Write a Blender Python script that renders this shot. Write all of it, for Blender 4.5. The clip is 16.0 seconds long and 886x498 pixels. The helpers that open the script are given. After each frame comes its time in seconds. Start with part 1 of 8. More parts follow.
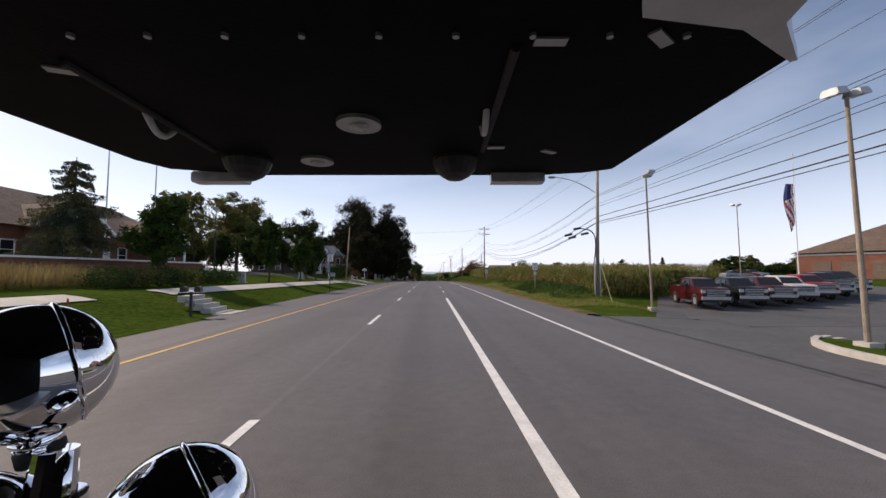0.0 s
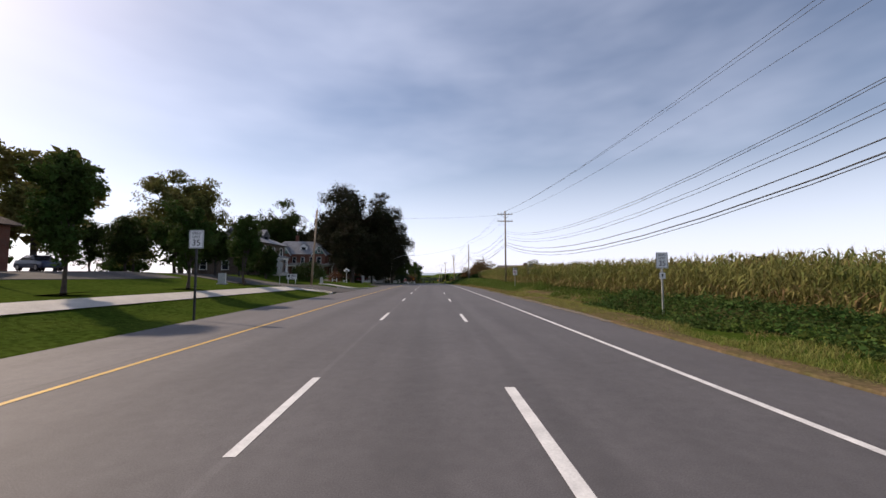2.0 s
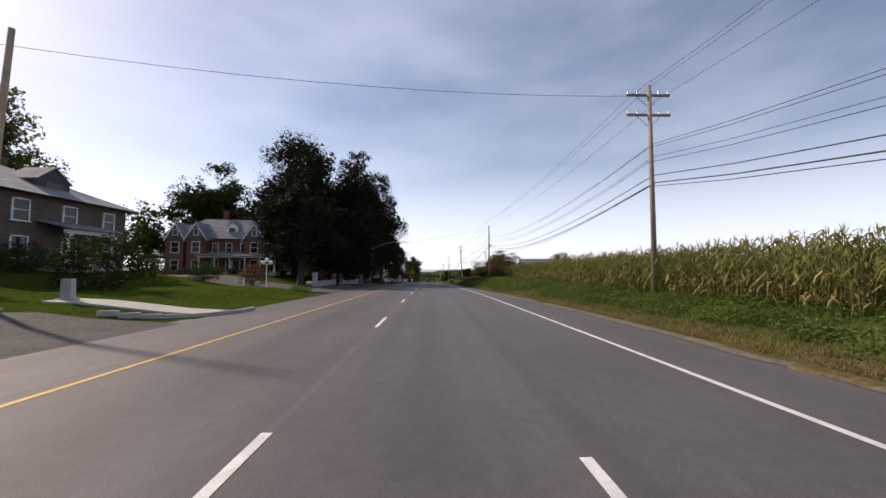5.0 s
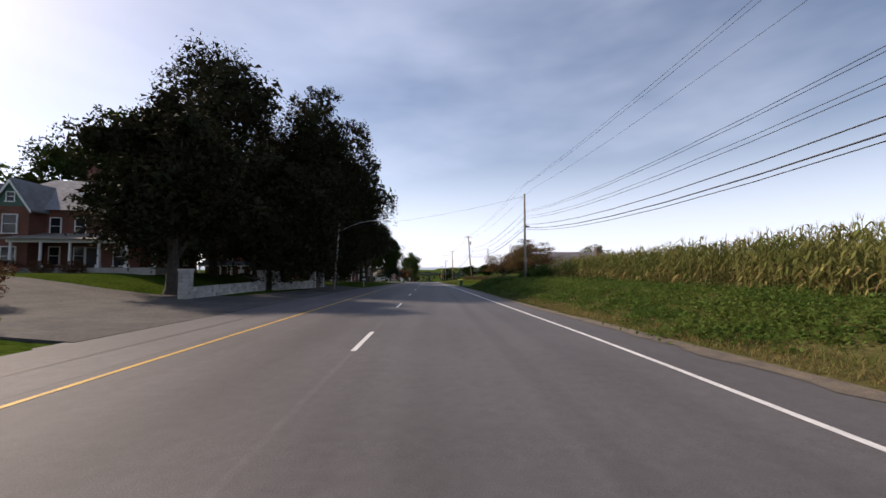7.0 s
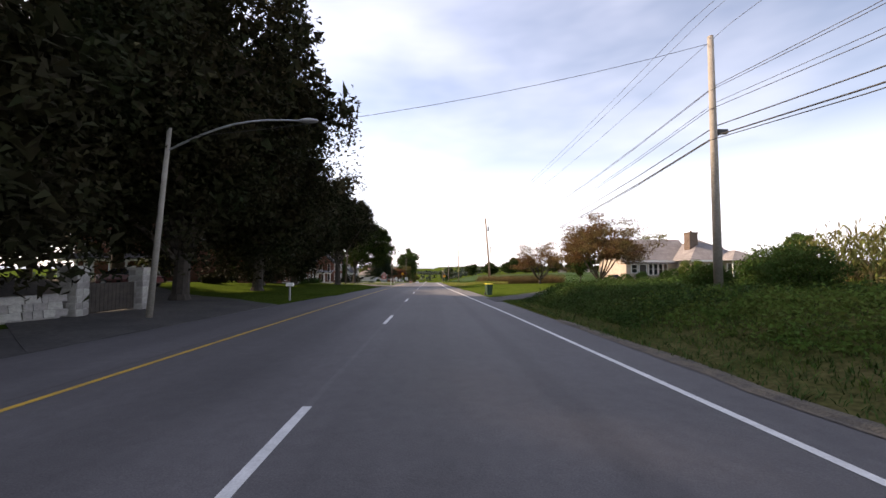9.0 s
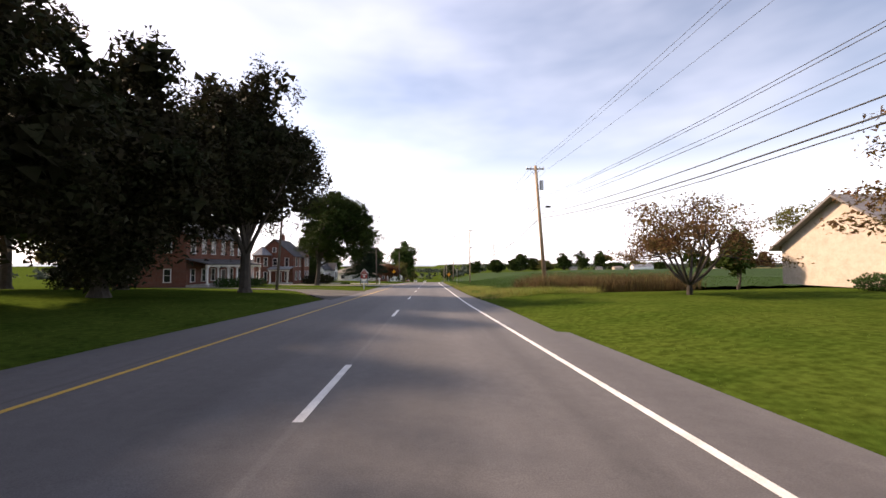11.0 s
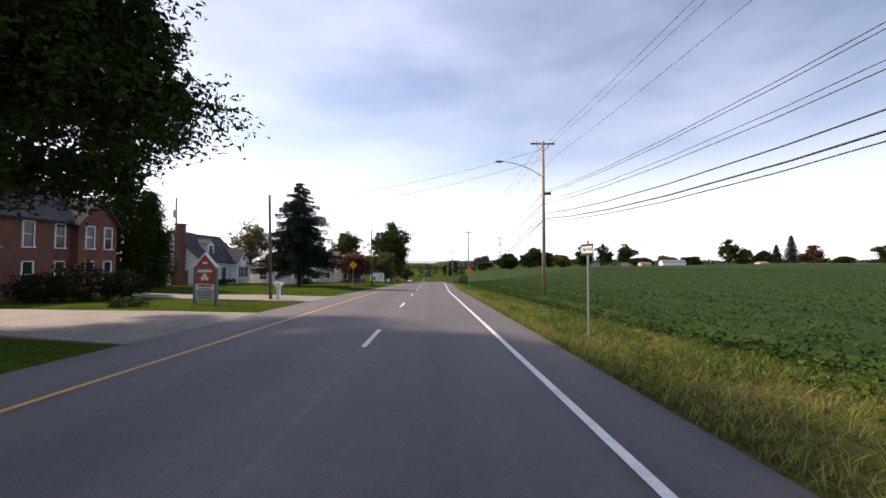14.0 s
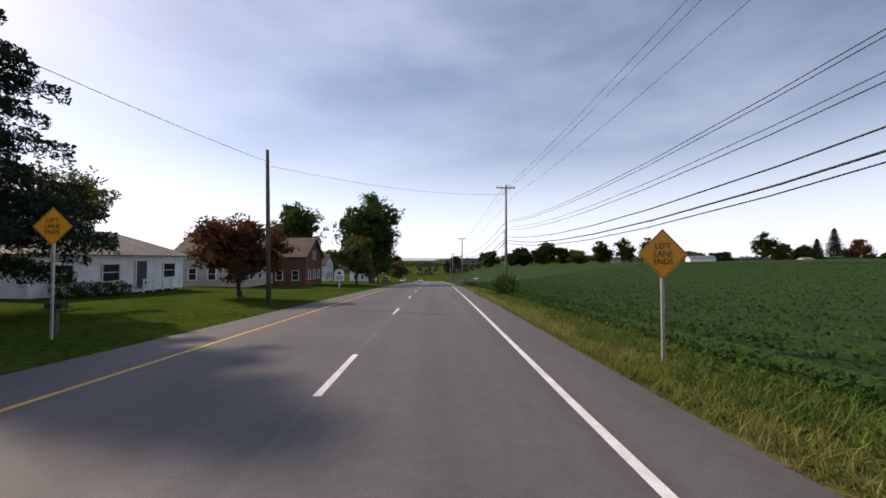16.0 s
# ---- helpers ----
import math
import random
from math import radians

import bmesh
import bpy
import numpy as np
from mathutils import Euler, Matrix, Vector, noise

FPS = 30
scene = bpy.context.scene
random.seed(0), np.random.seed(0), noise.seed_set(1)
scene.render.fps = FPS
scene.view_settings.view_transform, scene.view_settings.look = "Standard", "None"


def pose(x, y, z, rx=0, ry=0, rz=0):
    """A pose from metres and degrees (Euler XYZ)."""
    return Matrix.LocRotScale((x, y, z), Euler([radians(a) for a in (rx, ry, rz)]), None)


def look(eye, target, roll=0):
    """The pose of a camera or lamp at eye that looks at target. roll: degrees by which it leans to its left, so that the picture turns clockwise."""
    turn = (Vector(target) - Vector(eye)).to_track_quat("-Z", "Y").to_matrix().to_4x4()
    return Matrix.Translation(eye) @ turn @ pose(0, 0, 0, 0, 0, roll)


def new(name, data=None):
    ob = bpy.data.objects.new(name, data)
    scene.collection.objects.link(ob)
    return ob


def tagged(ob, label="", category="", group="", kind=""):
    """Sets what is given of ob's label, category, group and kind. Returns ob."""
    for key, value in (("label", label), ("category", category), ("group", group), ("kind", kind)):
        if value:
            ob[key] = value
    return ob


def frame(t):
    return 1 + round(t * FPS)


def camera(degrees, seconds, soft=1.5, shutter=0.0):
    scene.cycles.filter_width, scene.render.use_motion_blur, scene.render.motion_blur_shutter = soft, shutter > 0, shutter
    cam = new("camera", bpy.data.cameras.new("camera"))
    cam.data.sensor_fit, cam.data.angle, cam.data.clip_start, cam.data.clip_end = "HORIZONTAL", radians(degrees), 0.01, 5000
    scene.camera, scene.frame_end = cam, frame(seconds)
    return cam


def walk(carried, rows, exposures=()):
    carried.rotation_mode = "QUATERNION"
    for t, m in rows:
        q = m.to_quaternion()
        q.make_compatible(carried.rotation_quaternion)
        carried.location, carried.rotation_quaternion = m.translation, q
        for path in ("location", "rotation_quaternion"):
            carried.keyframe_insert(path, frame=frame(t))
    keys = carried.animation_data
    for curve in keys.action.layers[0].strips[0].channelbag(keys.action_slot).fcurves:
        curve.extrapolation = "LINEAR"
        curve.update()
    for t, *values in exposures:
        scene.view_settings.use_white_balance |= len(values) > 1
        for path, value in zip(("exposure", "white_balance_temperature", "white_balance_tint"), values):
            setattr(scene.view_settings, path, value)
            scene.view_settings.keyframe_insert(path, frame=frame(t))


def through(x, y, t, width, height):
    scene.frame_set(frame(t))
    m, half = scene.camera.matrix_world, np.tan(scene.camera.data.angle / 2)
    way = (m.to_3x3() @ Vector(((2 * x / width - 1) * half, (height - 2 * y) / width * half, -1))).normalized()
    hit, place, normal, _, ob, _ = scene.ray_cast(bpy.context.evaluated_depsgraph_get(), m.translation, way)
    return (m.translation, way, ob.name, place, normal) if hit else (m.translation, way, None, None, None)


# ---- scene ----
import itertools

# ---------------------------------------------------------------- camera
cam = camera(98.97, 16.0, soft=1.5)
PATH = [
    (0.0, pose(0.39, 0.00, 1.930, 93.46, 0, -1.84)),
    (0.5, pose(0.36, 5.34, 1.928, 93.48, 0, -1.84)),
    (1.0, pose(0.32, 10.67, 1.922, 93.51, 0, -1.84)),
    (1.5, pose(0.27, 16.33, 1.910, 93.59, 0, -1.84)),
    (2.0, pose(0.23, 22.22, 1.893, 93.64, 0, -1.84)),
    (2.5, pose(0.18, 28.25, 1.871, 93.63, 0, -1.84)),
    (3.0, pose(0.14, 34.47, 1.842, 93.55, 0, -1.84)),
    (3.5, pose(0.11, 40.90, 1.806, 93.48, 0, -1.84)),
    (4.0, pose(0.08, 47.53, 1.763, 93.40, 0, -1.84)),
    (4.2, pose(0.08, 50.26, 1.743, 93.36, 0, -1.84)),
    (6.3, pose(0.04, 79.71, 1.460, 92.85, 0, -1.84)),
    (6.5, pose(0.03, 82.59, 1.425, 92.84, 0, -1.84)),
    (7.0, pose(0.02, 90.00, 1.331, 92.84, 0, -1.84)),
    (7.5, pose(-0.01, 97.69, 1.224, 92.85, 0, -1.84)),
    (8.0, pose(-0.04, 105.49, 1.107, 92.85, 0, -1.84)),
    (8.5, pose(-0.07, 113.31, 0.980, 92.74, 0, -1.84)),
    (9.0, pose(-0.11, 121.38, 0.840, 92.66, 0, -1.84)),
    (9.5, pose(-0.14, 129.59, 0.687, 92.55, 0, -1.84)),
    (10.0, pose(-0.17, 138.00, 0.521, 92.48, 0, -1.84)),
    (10.2, pose(-0.18, 141.46, 0.449, 92.45, 0, -1.84)),
    (12.3, pose(-0.17, 178.81, -0.436, 92.16, 0, -1.84)),
    (12.5, pose(-0.17, 182.49, -0.534, 92.14, 0, -1.84)),
    (13.0, pose(-0.17, 191.94, -0.796, 92.10, 0, -1.84)),
    (13.5, pose(-0.15, 201.54, -1.076, 91.99, 0, -1.84)),
    (14.0, pose(-0.13, 211.33, -1.375, 91.88, 0, -1.84)),
    (14.5, pose(-0.10, 221.21, -1.691, 91.71, 0, -1.84)),
    (15.0, pose(-0.09, 231.23, -2.027, 91.59, 0, -1.84)),
    (15.5, pose(-0.10, 241.45, -2.384, 91.59, 0, -1.84)),
    (16.0, pose(-0.11, 251.97, -2.768, 91.52, 0, -1.84)),
]
walk(cam, PATH, exposures=[
    (0.0, 0.0, 7300, 19), (4.2, 0.1, 7500, 20), (6.5, 0.1, 7400, 19), (7.5, 0.2, 7400, 19), (8.0, 0.35, 8000, 22), (8.5, 0.75, 8400, 23), (9.2, 1.1, 8500, 23), (10.2, 1.25, 8500, 24),
    (12.3, 0.25, 8200, 23), (13.2, 0.25, 7850, 22), (13.7, 0.45, 7850, 22), (14.05, 0.6, 7700, 21), (14.6, 0.15, 7600, 21), (16.0, 0.1, 7450, 20),
])

# ---------------------------------------------------------------- light
SUN_ELEV, SUN_AZ = 36.5, -62.0          # degrees; azimuth from +y (ahead), negative to the left
world = bpy.data.worlds.new("sky")
scene.world = world
world.use_nodes = True
wn, wl = world.node_tree.nodes, world.node_tree.links
wn.clear()
sky = wn.new("ShaderNodeTexSky")
sky.sky_type, sky.sun_disc = "NISHITA", False
sky.sun_elevation, sky.sun_rotation = radians(SUN_ELEV), radians(SUN_AZ)
sky.air_density, sky.dust_density, sky.ozone_density = 1.0, 0.7, 2.6
tc = wn.new("ShaderNodeTexCoord")
mp = wn.new("ShaderNodeMapping")
mp.inputs["Scale"].default_value = (1.2, 1.2, 3.6)
cl = wn.new("ShaderNodeTexNoise")
cl.inputs["Scale"].default_value, cl.inputs["Detail"].default_value = 1.5, 4
cr = wn.new("ShaderNodeMapRange")
cr.inputs[1].default_value, cr.inputs[2].default_value = 0.38, 0.78
cr.inputs[3].default_value, cr.inputs[4].default_value = 0.04, 0.36
mixc = wn.new("ShaderNodeMix")
mixc.data_type = "RGBA"
mixc.inputs[7].default_value = (8.0, 9.5, 12.2, 1)
bg = wn.new("ShaderNodeBackground")
bg.inputs[1].default_value = 0.124
wo = wn.new("ShaderNodeOutputWorld")
wl.new(tc.outputs["Generated"], mp.inputs[0])
wl.new(mp.outputs[0], cl.inputs["Vector"])
wl.new(cl.outputs[0], cr.inputs[0])
# haze thickens towards the horizon
sz = wn.new("ShaderNodeSeparateXYZ")
wl.new(tc.outputs["Generated"], sz.inputs[0])
hz = wn.new("ShaderNodeMapRange")
hz.interpolation_type = "SMOOTHSTEP"
hz.inputs[1].default_value, hz.inputs[2].default_value = 0.0, 0.36
hz.inputs[3].default_value, hz.inputs[4].default_value = 0.66, 0.0
wl.new(sz.outputs[2], hz.inputs[0])
hm = wn.new("ShaderNodeMath")
hm.operation = "MAXIMUM"
wl.new(cr.outputs[0], hm.inputs[0])
wl.new(hz.outputs[0], hm.inputs[1])
wl.new(hm.outputs[0], mixc.inputs[0])
wl.new(sky.outputs[0], mixc.inputs[6])
wl.new(mixc.outputs[2], bg.inputs[0])
wl.new(bg.outputs[0], wo.inputs[0])

sun_data = bpy.data.lights.new("sun", "SUN")
sun_data.energy, sun_data.angle, sun_data.color = 4.2, radians(2.4), (1.0, 0.90, 0.76)
sun = new("sun", sun_data)
ce, se = math.cos(radians(SUN_ELEV)), math.sin(radians(SUN_ELEV))
sun_dir = Vector((math.sin(radians(SUN_AZ)) * ce, math.cos(radians(SUN_AZ)) * ce, se))
sun.matrix_world = look(sun_dir * 100, (0, 0, 0))
scene.view_settings.exposure = 0.0

# ---------------------------------------------------------------- materials


def mat(name, col, rough=0.7, metal=0.0, col2=None, scale=8.0, detail=5.0, bump=0.0, bscale=None, fine=0.0, spec=0.5, island=0.0, objrand=0.0):
    """A surface with two scales of colour variation and relief."""
    m = bpy.data.materials.new(name)
    m.use_nodes = True
    n, l = m.node_tree.nodes, m.node_tree.links
    b = n["Principled BSDF"]
    b.inputs["Roughness"].default_value, b.inputs["Metallic"].default_value = rough, metal
    b.inputs["Specular IOR Level"].default_value = spec
    b.inputs["Base Color"].default_value = (*col, 1)
    if col2 is None and not bump:
        return m
    c = n.new("ShaderNodeTexCoord")
    src = c.outputs["Object"]
    last = None
    if col2 is not None:
        t = n.new("ShaderNodeTexNoise")
        t.inputs["Scale"].default_value, t.inputs["Detail"].default_value, t.inputs["Roughness"].default_value = scale, detail, 0.65
        l.new(src, t.inputs["Vector"])
        r = n.new("ShaderNodeMapRange")
        r.inputs[1].default_value, r.inputs[2].default_value = 0.33, 0.67
        l.new(t.outputs[0], r.inputs[0])
        x = n.new("ShaderNodeMix")
        x.data_type = "RGBA"
        x.inputs[6].default_value, x.inputs[7].default_value = (*col, 1), (*col2, 1)
        l.new(r.outputs[0], x.inputs[0])
        last = x.outputs[2]
        if fine:
            t2 = n.new("ShaderNodeTexNoise")
            t2.inputs["Scale"].default_value, t2.inputs["Detail"].default_value = scale * 14, 3
            l.new(src, t2.inputs["Vector"])
            r2 = n.new("ShaderNodeMapRange")
            r2.inputs[1].default_value, r2.inputs[2].default_value = 0.3, 0.7
            r2.inputs[3].default_value, r2.inputs[4].default_value = 1 - fine, 1 + fine
            l.new(t2.outputs[0], r2.inputs[0])
            h = n.new("ShaderNodeHueSaturation")
            l.new(r2.outputs[0], h.inputs["Value"])
            l.new(last, h.inputs["Color"])
            last = h.outputs[0]
    if island or objrand:
        if island:
            g = n.new("ShaderNodeNewGeometry").outputs["Random Per Island"]
        else:
            g = n.new("ShaderNodeObjectInfo").outputs["Random"]
        v = island or objrand
        r3 = n.new("ShaderNodeMapRange")
        r3.inputs[3].default_value, r3.inputs[4].default_value = 1 - v, 1 + v
        l.new(g, r3.inputs[0])
        h3 = n.new("ShaderNodeHueSaturation")
        l.new(r3.outputs[0], h3.inputs["Value"])
        r4 = n.new("ShaderNodeMapRange")
        r4.inputs[3].default_value, r4.inputs[4].default_value = 0.5 - 0.025, 0.5 + 0.025
        l.new(g, r4.inputs[0])
        l.new(r4.outputs[0], h3.inputs["Hue"])
        if last is None:
            h3.inputs["Color"].default_value = (*col, 1)
        else:
            l.new(last, h3.inputs["Color"])
        last = h3.outputs[0]
    if last is not None:
        l.new(last, b.inputs["Base Color"])
    if bump:
        t = n.new("ShaderNodeTexNoise")
        t.inputs["Scale"].default_value, t.inputs["Detail"].default_value = bscale or scale * 6, 4
        l.new(src, t.inputs["Vector"])
        u = n.new("ShaderNodeBump")
        u.inputs["Strength"].default_value, u.inputs["Distance"].default_value = bump, 0.02
        l.new(t.outputs[0], u.inputs["Height"])
        l.new(u.outputs[0], b.inputs["Normal"])
    return m


def leaf_mat(name, col, col2, through=0.35, rough=0.7):
    """Leaves: colour per leaf, some light passing through."""
    m = mat(name, col, rough, 0, col2, 0.35, 3, island=0.35, spec=0.06)
    n, l = m.node_tree.nodes, m.node_tree.links
    b = n["Principled BSDF"]
    out = n["Material Output"]
    tr = n.new("ShaderNodeBsdfTranslucent")
    src = b.inputs["Base Color"].links[0].from_socket
    l.new(src, tr.inputs["Color"])
    mx = n.new("ShaderNodeMixShader")
    mx.inputs[0].default_value = through
    l.new(b.outputs[0], mx.inputs[1])
    l.new(tr.outputs[0], mx.inputs[2])
    l.new(mx.outputs[0], out.inputs[0])
    return m


def asphalt_mat():
    """Worn road: fine aggregate, wheel tracks along the lanes, oil strip, patches."""
    m = bpy.data.materials.new("asphalt")
    m.use_nodes = True
    n, l = m.node_tree.nodes, m.node_tree.links
    b = n["Principled BSDF"]
    b.inputs["Roughness"].default_value = 0.72
    b.inputs["Specular IOR Level"].default_value = 0.35
    c = n.new("ShaderNodeTexCoord")
    mp = n.new("ShaderNodeMapping")
    mp.inputs["Scale"].default_value = (1.0, 0.04, 1.0)
    l.new(c.outputs["Object"], mp.inputs[0])

    def noise_(scale, vec, detail=4, lo=0.3, hi=0.7, a=0.0, z=1.0):
        t = n.new("ShaderNodeTexNoise")
        t.inputs["Scale"].default_value, t.inputs["Detail"].default_value = scale, detail
        l.new(vec, t.inputs["Vector"])
        r = n.new("ShaderNodeMapRange")
        r.inputs[1].default_value, r.inputs[2].default_value, r.inputs[3].default_value, r.inputs[4].default_value = lo, hi, a, z
        l.new(t.outputs[0], r.inputs[0])
        return r.outputs[0], t.outputs[0]

    streak, _ = noise_(0.9, mp.outputs[0], 3, a=0.88, z=1.1)
    patch, _ = noise_(0.25, c.outputs["Object"], 5, a=0.9, z=1.08)
    blotch, _ = noise_(4.5, c.outputs["Object"], 6, a=0.9, z=1.09)
    grain, graw = noise_(60, c.outputs["Object"], 3, a=0.78, z=1.2)
    # lane tracks: darker oil strip down the middle of the driven lane
    sx = n.new("ShaderNodeSeparateXYZ")
    l.new(c.outputs["Object"], sx.inputs[0])
    wv = n.new("ShaderNodeMath")
    wv.operation = "ABSOLUTE"
    l.new(sx.outputs[0], wv.inputs[0])
    strip = n.new("ShaderNodeMapRange")
    strip.interpolation_type = "SMOOTHSTEP"
    strip.inputs[1].default_value, strip.inputs[2].default_value = 0.0, 0.75
    strip.inputs[3].default_value, strip.inputs[4].default_value = 0.84, 1.0
    l.new(wv.outputs[0], strip.inputs[0])

    def mul(p, q):
        x = n.new("ShaderNodeMath")
        x.operation = "MULTIPLY"
        l.new(p, x.inputs[0])
        l.new(q, x.inputs[1])
        return x.outputs[0]

    def band(at, half, val, soft=0.15):
        """A strip along the road, lighter or darker, with soft sides."""
        s = n.new("ShaderNodeMath")
        s.operation = "SUBTRACT"
        s.inputs[1].default_value = at
        l.new(sx.outputs[0], s.inputs[0])
        d = n.new("ShaderNodeMath")
        d.operation = "ABSOLUTE"
        l.new(s.outputs[0], d.inputs[0])
        r = n.new("ShaderNodeMapRange")
        r.interpolation_type = "SMOOTHSTEP"
        r.inputs[1].default_value, r.inputs[2].default_value, r.inputs[3].default_value, r.inputs[4].default_value = half, half + soft, val, 1.0
        l.new(d.outputs[0], r.inputs[0])
        return r.outputs[0]

    v = mul(mul(mul(streak, patch), blotch), mul(grain, strip.outputs[0]))
    for at, half, val, soft in ((-1.9, 0.03, 1.16, 0.05), (1.95, 0.10, 0.86, 0.25), (-1.0, 0.25, 0.95, 0.3), (-4.0, 0.4, 0.88, 0.6), (-7.3, 0.5, 1.08, 0.8), (3.6, 0.3, 0.93, 0.5), (-6.55, 0.02, 0.8, 0.05)):
        v = mul(v, band(at, half, val, soft))
    h = n.new("ShaderNodeHueSaturation")
    h.inputs["Color"].default_value = (0.093, 0.088, 0.091, 1)
    l.new(v, h.inputs["Value"])
    l.new(h.outputs[0], b.inputs["Base Color"])
    u = n.new("ShaderNodeBump")
    u.inputs["Strength"].default_value, u.inputs["Distance"].default_value = 0.35, 0.01
    l.new(graw, u.inputs["Height"])
    l.new(u.outputs[0], b.inputs["Normal"])
    return m


def shingle_like(name, col, col2, sx, sz, mortar, rough=0.85, bump=0.3):
    """Brickwork and roof courses on far walls."""
    m = bpy.data.materials.new(name)
    m.use_nodes = True
    n, l = m.node_tree.nodes, m.node_tree.links
    b = n["Principled BSDF"]
    b.inputs["Roughness"].default_value = rough
    b.inputs["Specular IOR Level"].default_value = 0.2
    c = n.new("ShaderNodeTexCoord")
    s = n.new("ShaderNodeSeparateXYZ")
    l.new(c.outputs["Object"], s.inputs[0])
    a = n.new("ShaderNodeMath")
    a.operation = "ADD"
    l.new(s.outputs[0], a.inputs[0])
    l.new(s.outputs[1], a.inputs[1])
    k = n.new("ShaderNodeCombineXYZ")
    l.new(a.outputs[0], k.inputs[0])
    l.new(s.outputs[2], k.inputs[1])
    t = n.new("ShaderNodeTexBrick")
    t.inputs["Scale"].default_value = 1.0
    t.inputs["Brick Width"].default_value, t.inputs["Row Height"].default_value = sx, sz
    t.inputs["Mortar Size"].default_value = 0.012
    t.inputs["Color1"].default_value, t.inputs["Color2"].default_value, t.inputs["Mortar"].default_value = (*col, 1), (*col2, 1), (*mortar, 1)
    l.new(k.outputs[0], t.inputs["Vector"])
    w = n.new("ShaderNodeTexNoise")
    w.inputs["Scale"].default_value, w.inputs["Detail"].default_value = 0.8, 6
    l.new(c.outputs["Object"], w.inputs["Vector"])
    r = n.new("ShaderNodeMapRange")
    r.inputs[1].default_value, r.inputs[2].default_value, r.inputs[3].default_value, r.inputs[4].default_value = 0.3, 0.7, 0.8, 1.15
    l.new(w.outputs[0], r.inputs[0])
    h = n.new("ShaderNodeHueSaturation")
    l.new(r.outputs[0], h.inputs["Value"])
    l.new(t.outputs[0], h.inputs["Color"])
    l.new(h.outputs[0], b.inputs["Base Color"])
    u = n.new("ShaderNodeBump")
    u.inputs["Strength"].default_value, u.inputs["Distance"].default_value = bump, 0.01
    u.invert = True
    l.new(t.outputs[1], u.inputs["Height"])
    l.new(u.outputs[0], b.inputs["Normal"])
    return m


M = {}
M["asphalt"] = asphalt_mat()
M["old_asphalt"] = mat("old_asphalt", (0.052, 0.050, 0.050), 0.9, 0, (0.088, 0.083, 0.079), 0.5, 8, 0.3, 40, 0.25, spec=0.2)
M["pale_drive"] = mat("pale_worn_driveway", (0.15, 0.14, 0.128), 0.9, 0, (0.21, 0.195, 0.175), 0.6, 7, 0.3, 40, 0.2)
M["far_leaf"] = leaf_mat("far_wood_leaves", (0.045, 0.062, 0.045), (0.06, 0.075, 0.055), 0.08)
# Haze stands in as blue-grey base colour plus a weak emission.
M["far_hills"] = mat("haze_tinted_far_hills", (0.20, 0.25, 0.31), 1.0, 0, (0.24, 0.29, 0.35), 0.004, 3)
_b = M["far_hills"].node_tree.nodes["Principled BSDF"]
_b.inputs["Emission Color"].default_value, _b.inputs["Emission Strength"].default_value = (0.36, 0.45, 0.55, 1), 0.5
M["lot"] = mat("lot_asphalt", (0.055, 0.055, 0.057), 0.8, 0, (0.08, 0.078, 0.077), 0.4, 6, 0.3, 40, 0.2)
M["white_line"] = mat("white_line", (0.72, 0.72, 0.70), 0.6, 0, (0.5, 0.5, 0.49), 2.5, 8, 0.2, 60, 0.1)
M["yellow_line"] = mat("yellow_line", (0.62, 0.36, 0.04), 0.6, 0, (0.45, 0.27, 0.05), 2.5, 8, 0.2, 60, 0.1)
M["concrete"] = mat("concrete", (0.46, 0.44, 0.40), 0.85, 0, (0.36, 0.34, 0.31), 1.2, 6, 0.3, 40, 0.1)
M["soil"] = mat("soil", (0.22, 0.15, 0.09), 0.95, 0, (0.32, 0.23, 0.14), 1.5, 6, 0.6, 20, 0.2)
M["grass"] = mat("lawn", (0.031, 0.055, 0.009), 0.9, 0, (0.053, 0.077, 0.014), 0.35, 8, 0.8, 30, 0.35, 0.0)
M["verge"] = mat("rough_verge", (0.050, 0.060, 0.017), 0.9, 0, (0.10, 0.088, 0.038), 0.6, 8, 0.9, 18, 0.35, 0.0)
M["dry_verge"] = mat("dry_bare_verge", (0.155, 0.105, 0.066), 0.95, 0, (0.062, 0.068, 0.024), 0.7, 8, 0.9, 18, 0.3, 0.0)
M["blade"] = leaf_mat("grass_blades", (0.070, 0.115, 0.016), (0.115, 0.14, 0.028), 0.42)
M["weed"] = leaf_mat("roadside_weeds", (0.072, 0.125, 0.026), (0.130, 0.170, 0.040), 0.45)
M["tall_grass"] = leaf_mat("tall_verge_grass", (0.175, 0.215, 0.046), (0.270, 0.245, 0.085), 0.5)
# Thicket filler, its colour carrying the shade between the leaves.
M["thicket_shade"] = mat("thicket_shade_fill", (0.040, 0.042, 0.018), 1.0, 0, (0.055, 0.06, 0.022), 1.2, 6, 0.6, 12, 0.3, 0.0)
M["bramble"] = leaf_mat("bramble_leaves", (0.036, 0.074, 0.018), (0.066, 0.105, 0.028), 0.3)
M["reed"] = leaf_mat("brown_reeds", (0.15, 0.095, 0.05), (0.10, 0.085, 0.035), 0.3)
M["guard"] = mat("faded_yellow_plastic", (0.50, 0.45, 0.22), 0.6, 0, (0.42, 0.38, 0.2), 4)
M["tar"] = mat("tar_seam", (0.022, 0.021, 0.022), 0.6, 0, (0.04, 0.038, 0.038), 3)
M["dry"] = leaf_mat("dry_grass", (0.30, 0.215, 0.10), (0.19, 0.165, 0.06), 0.35)
M["corn"] = leaf_mat("corn_leaves", (0.115, 0.145, 0.04), (0.22, 0.20, 0.07), 0.35)
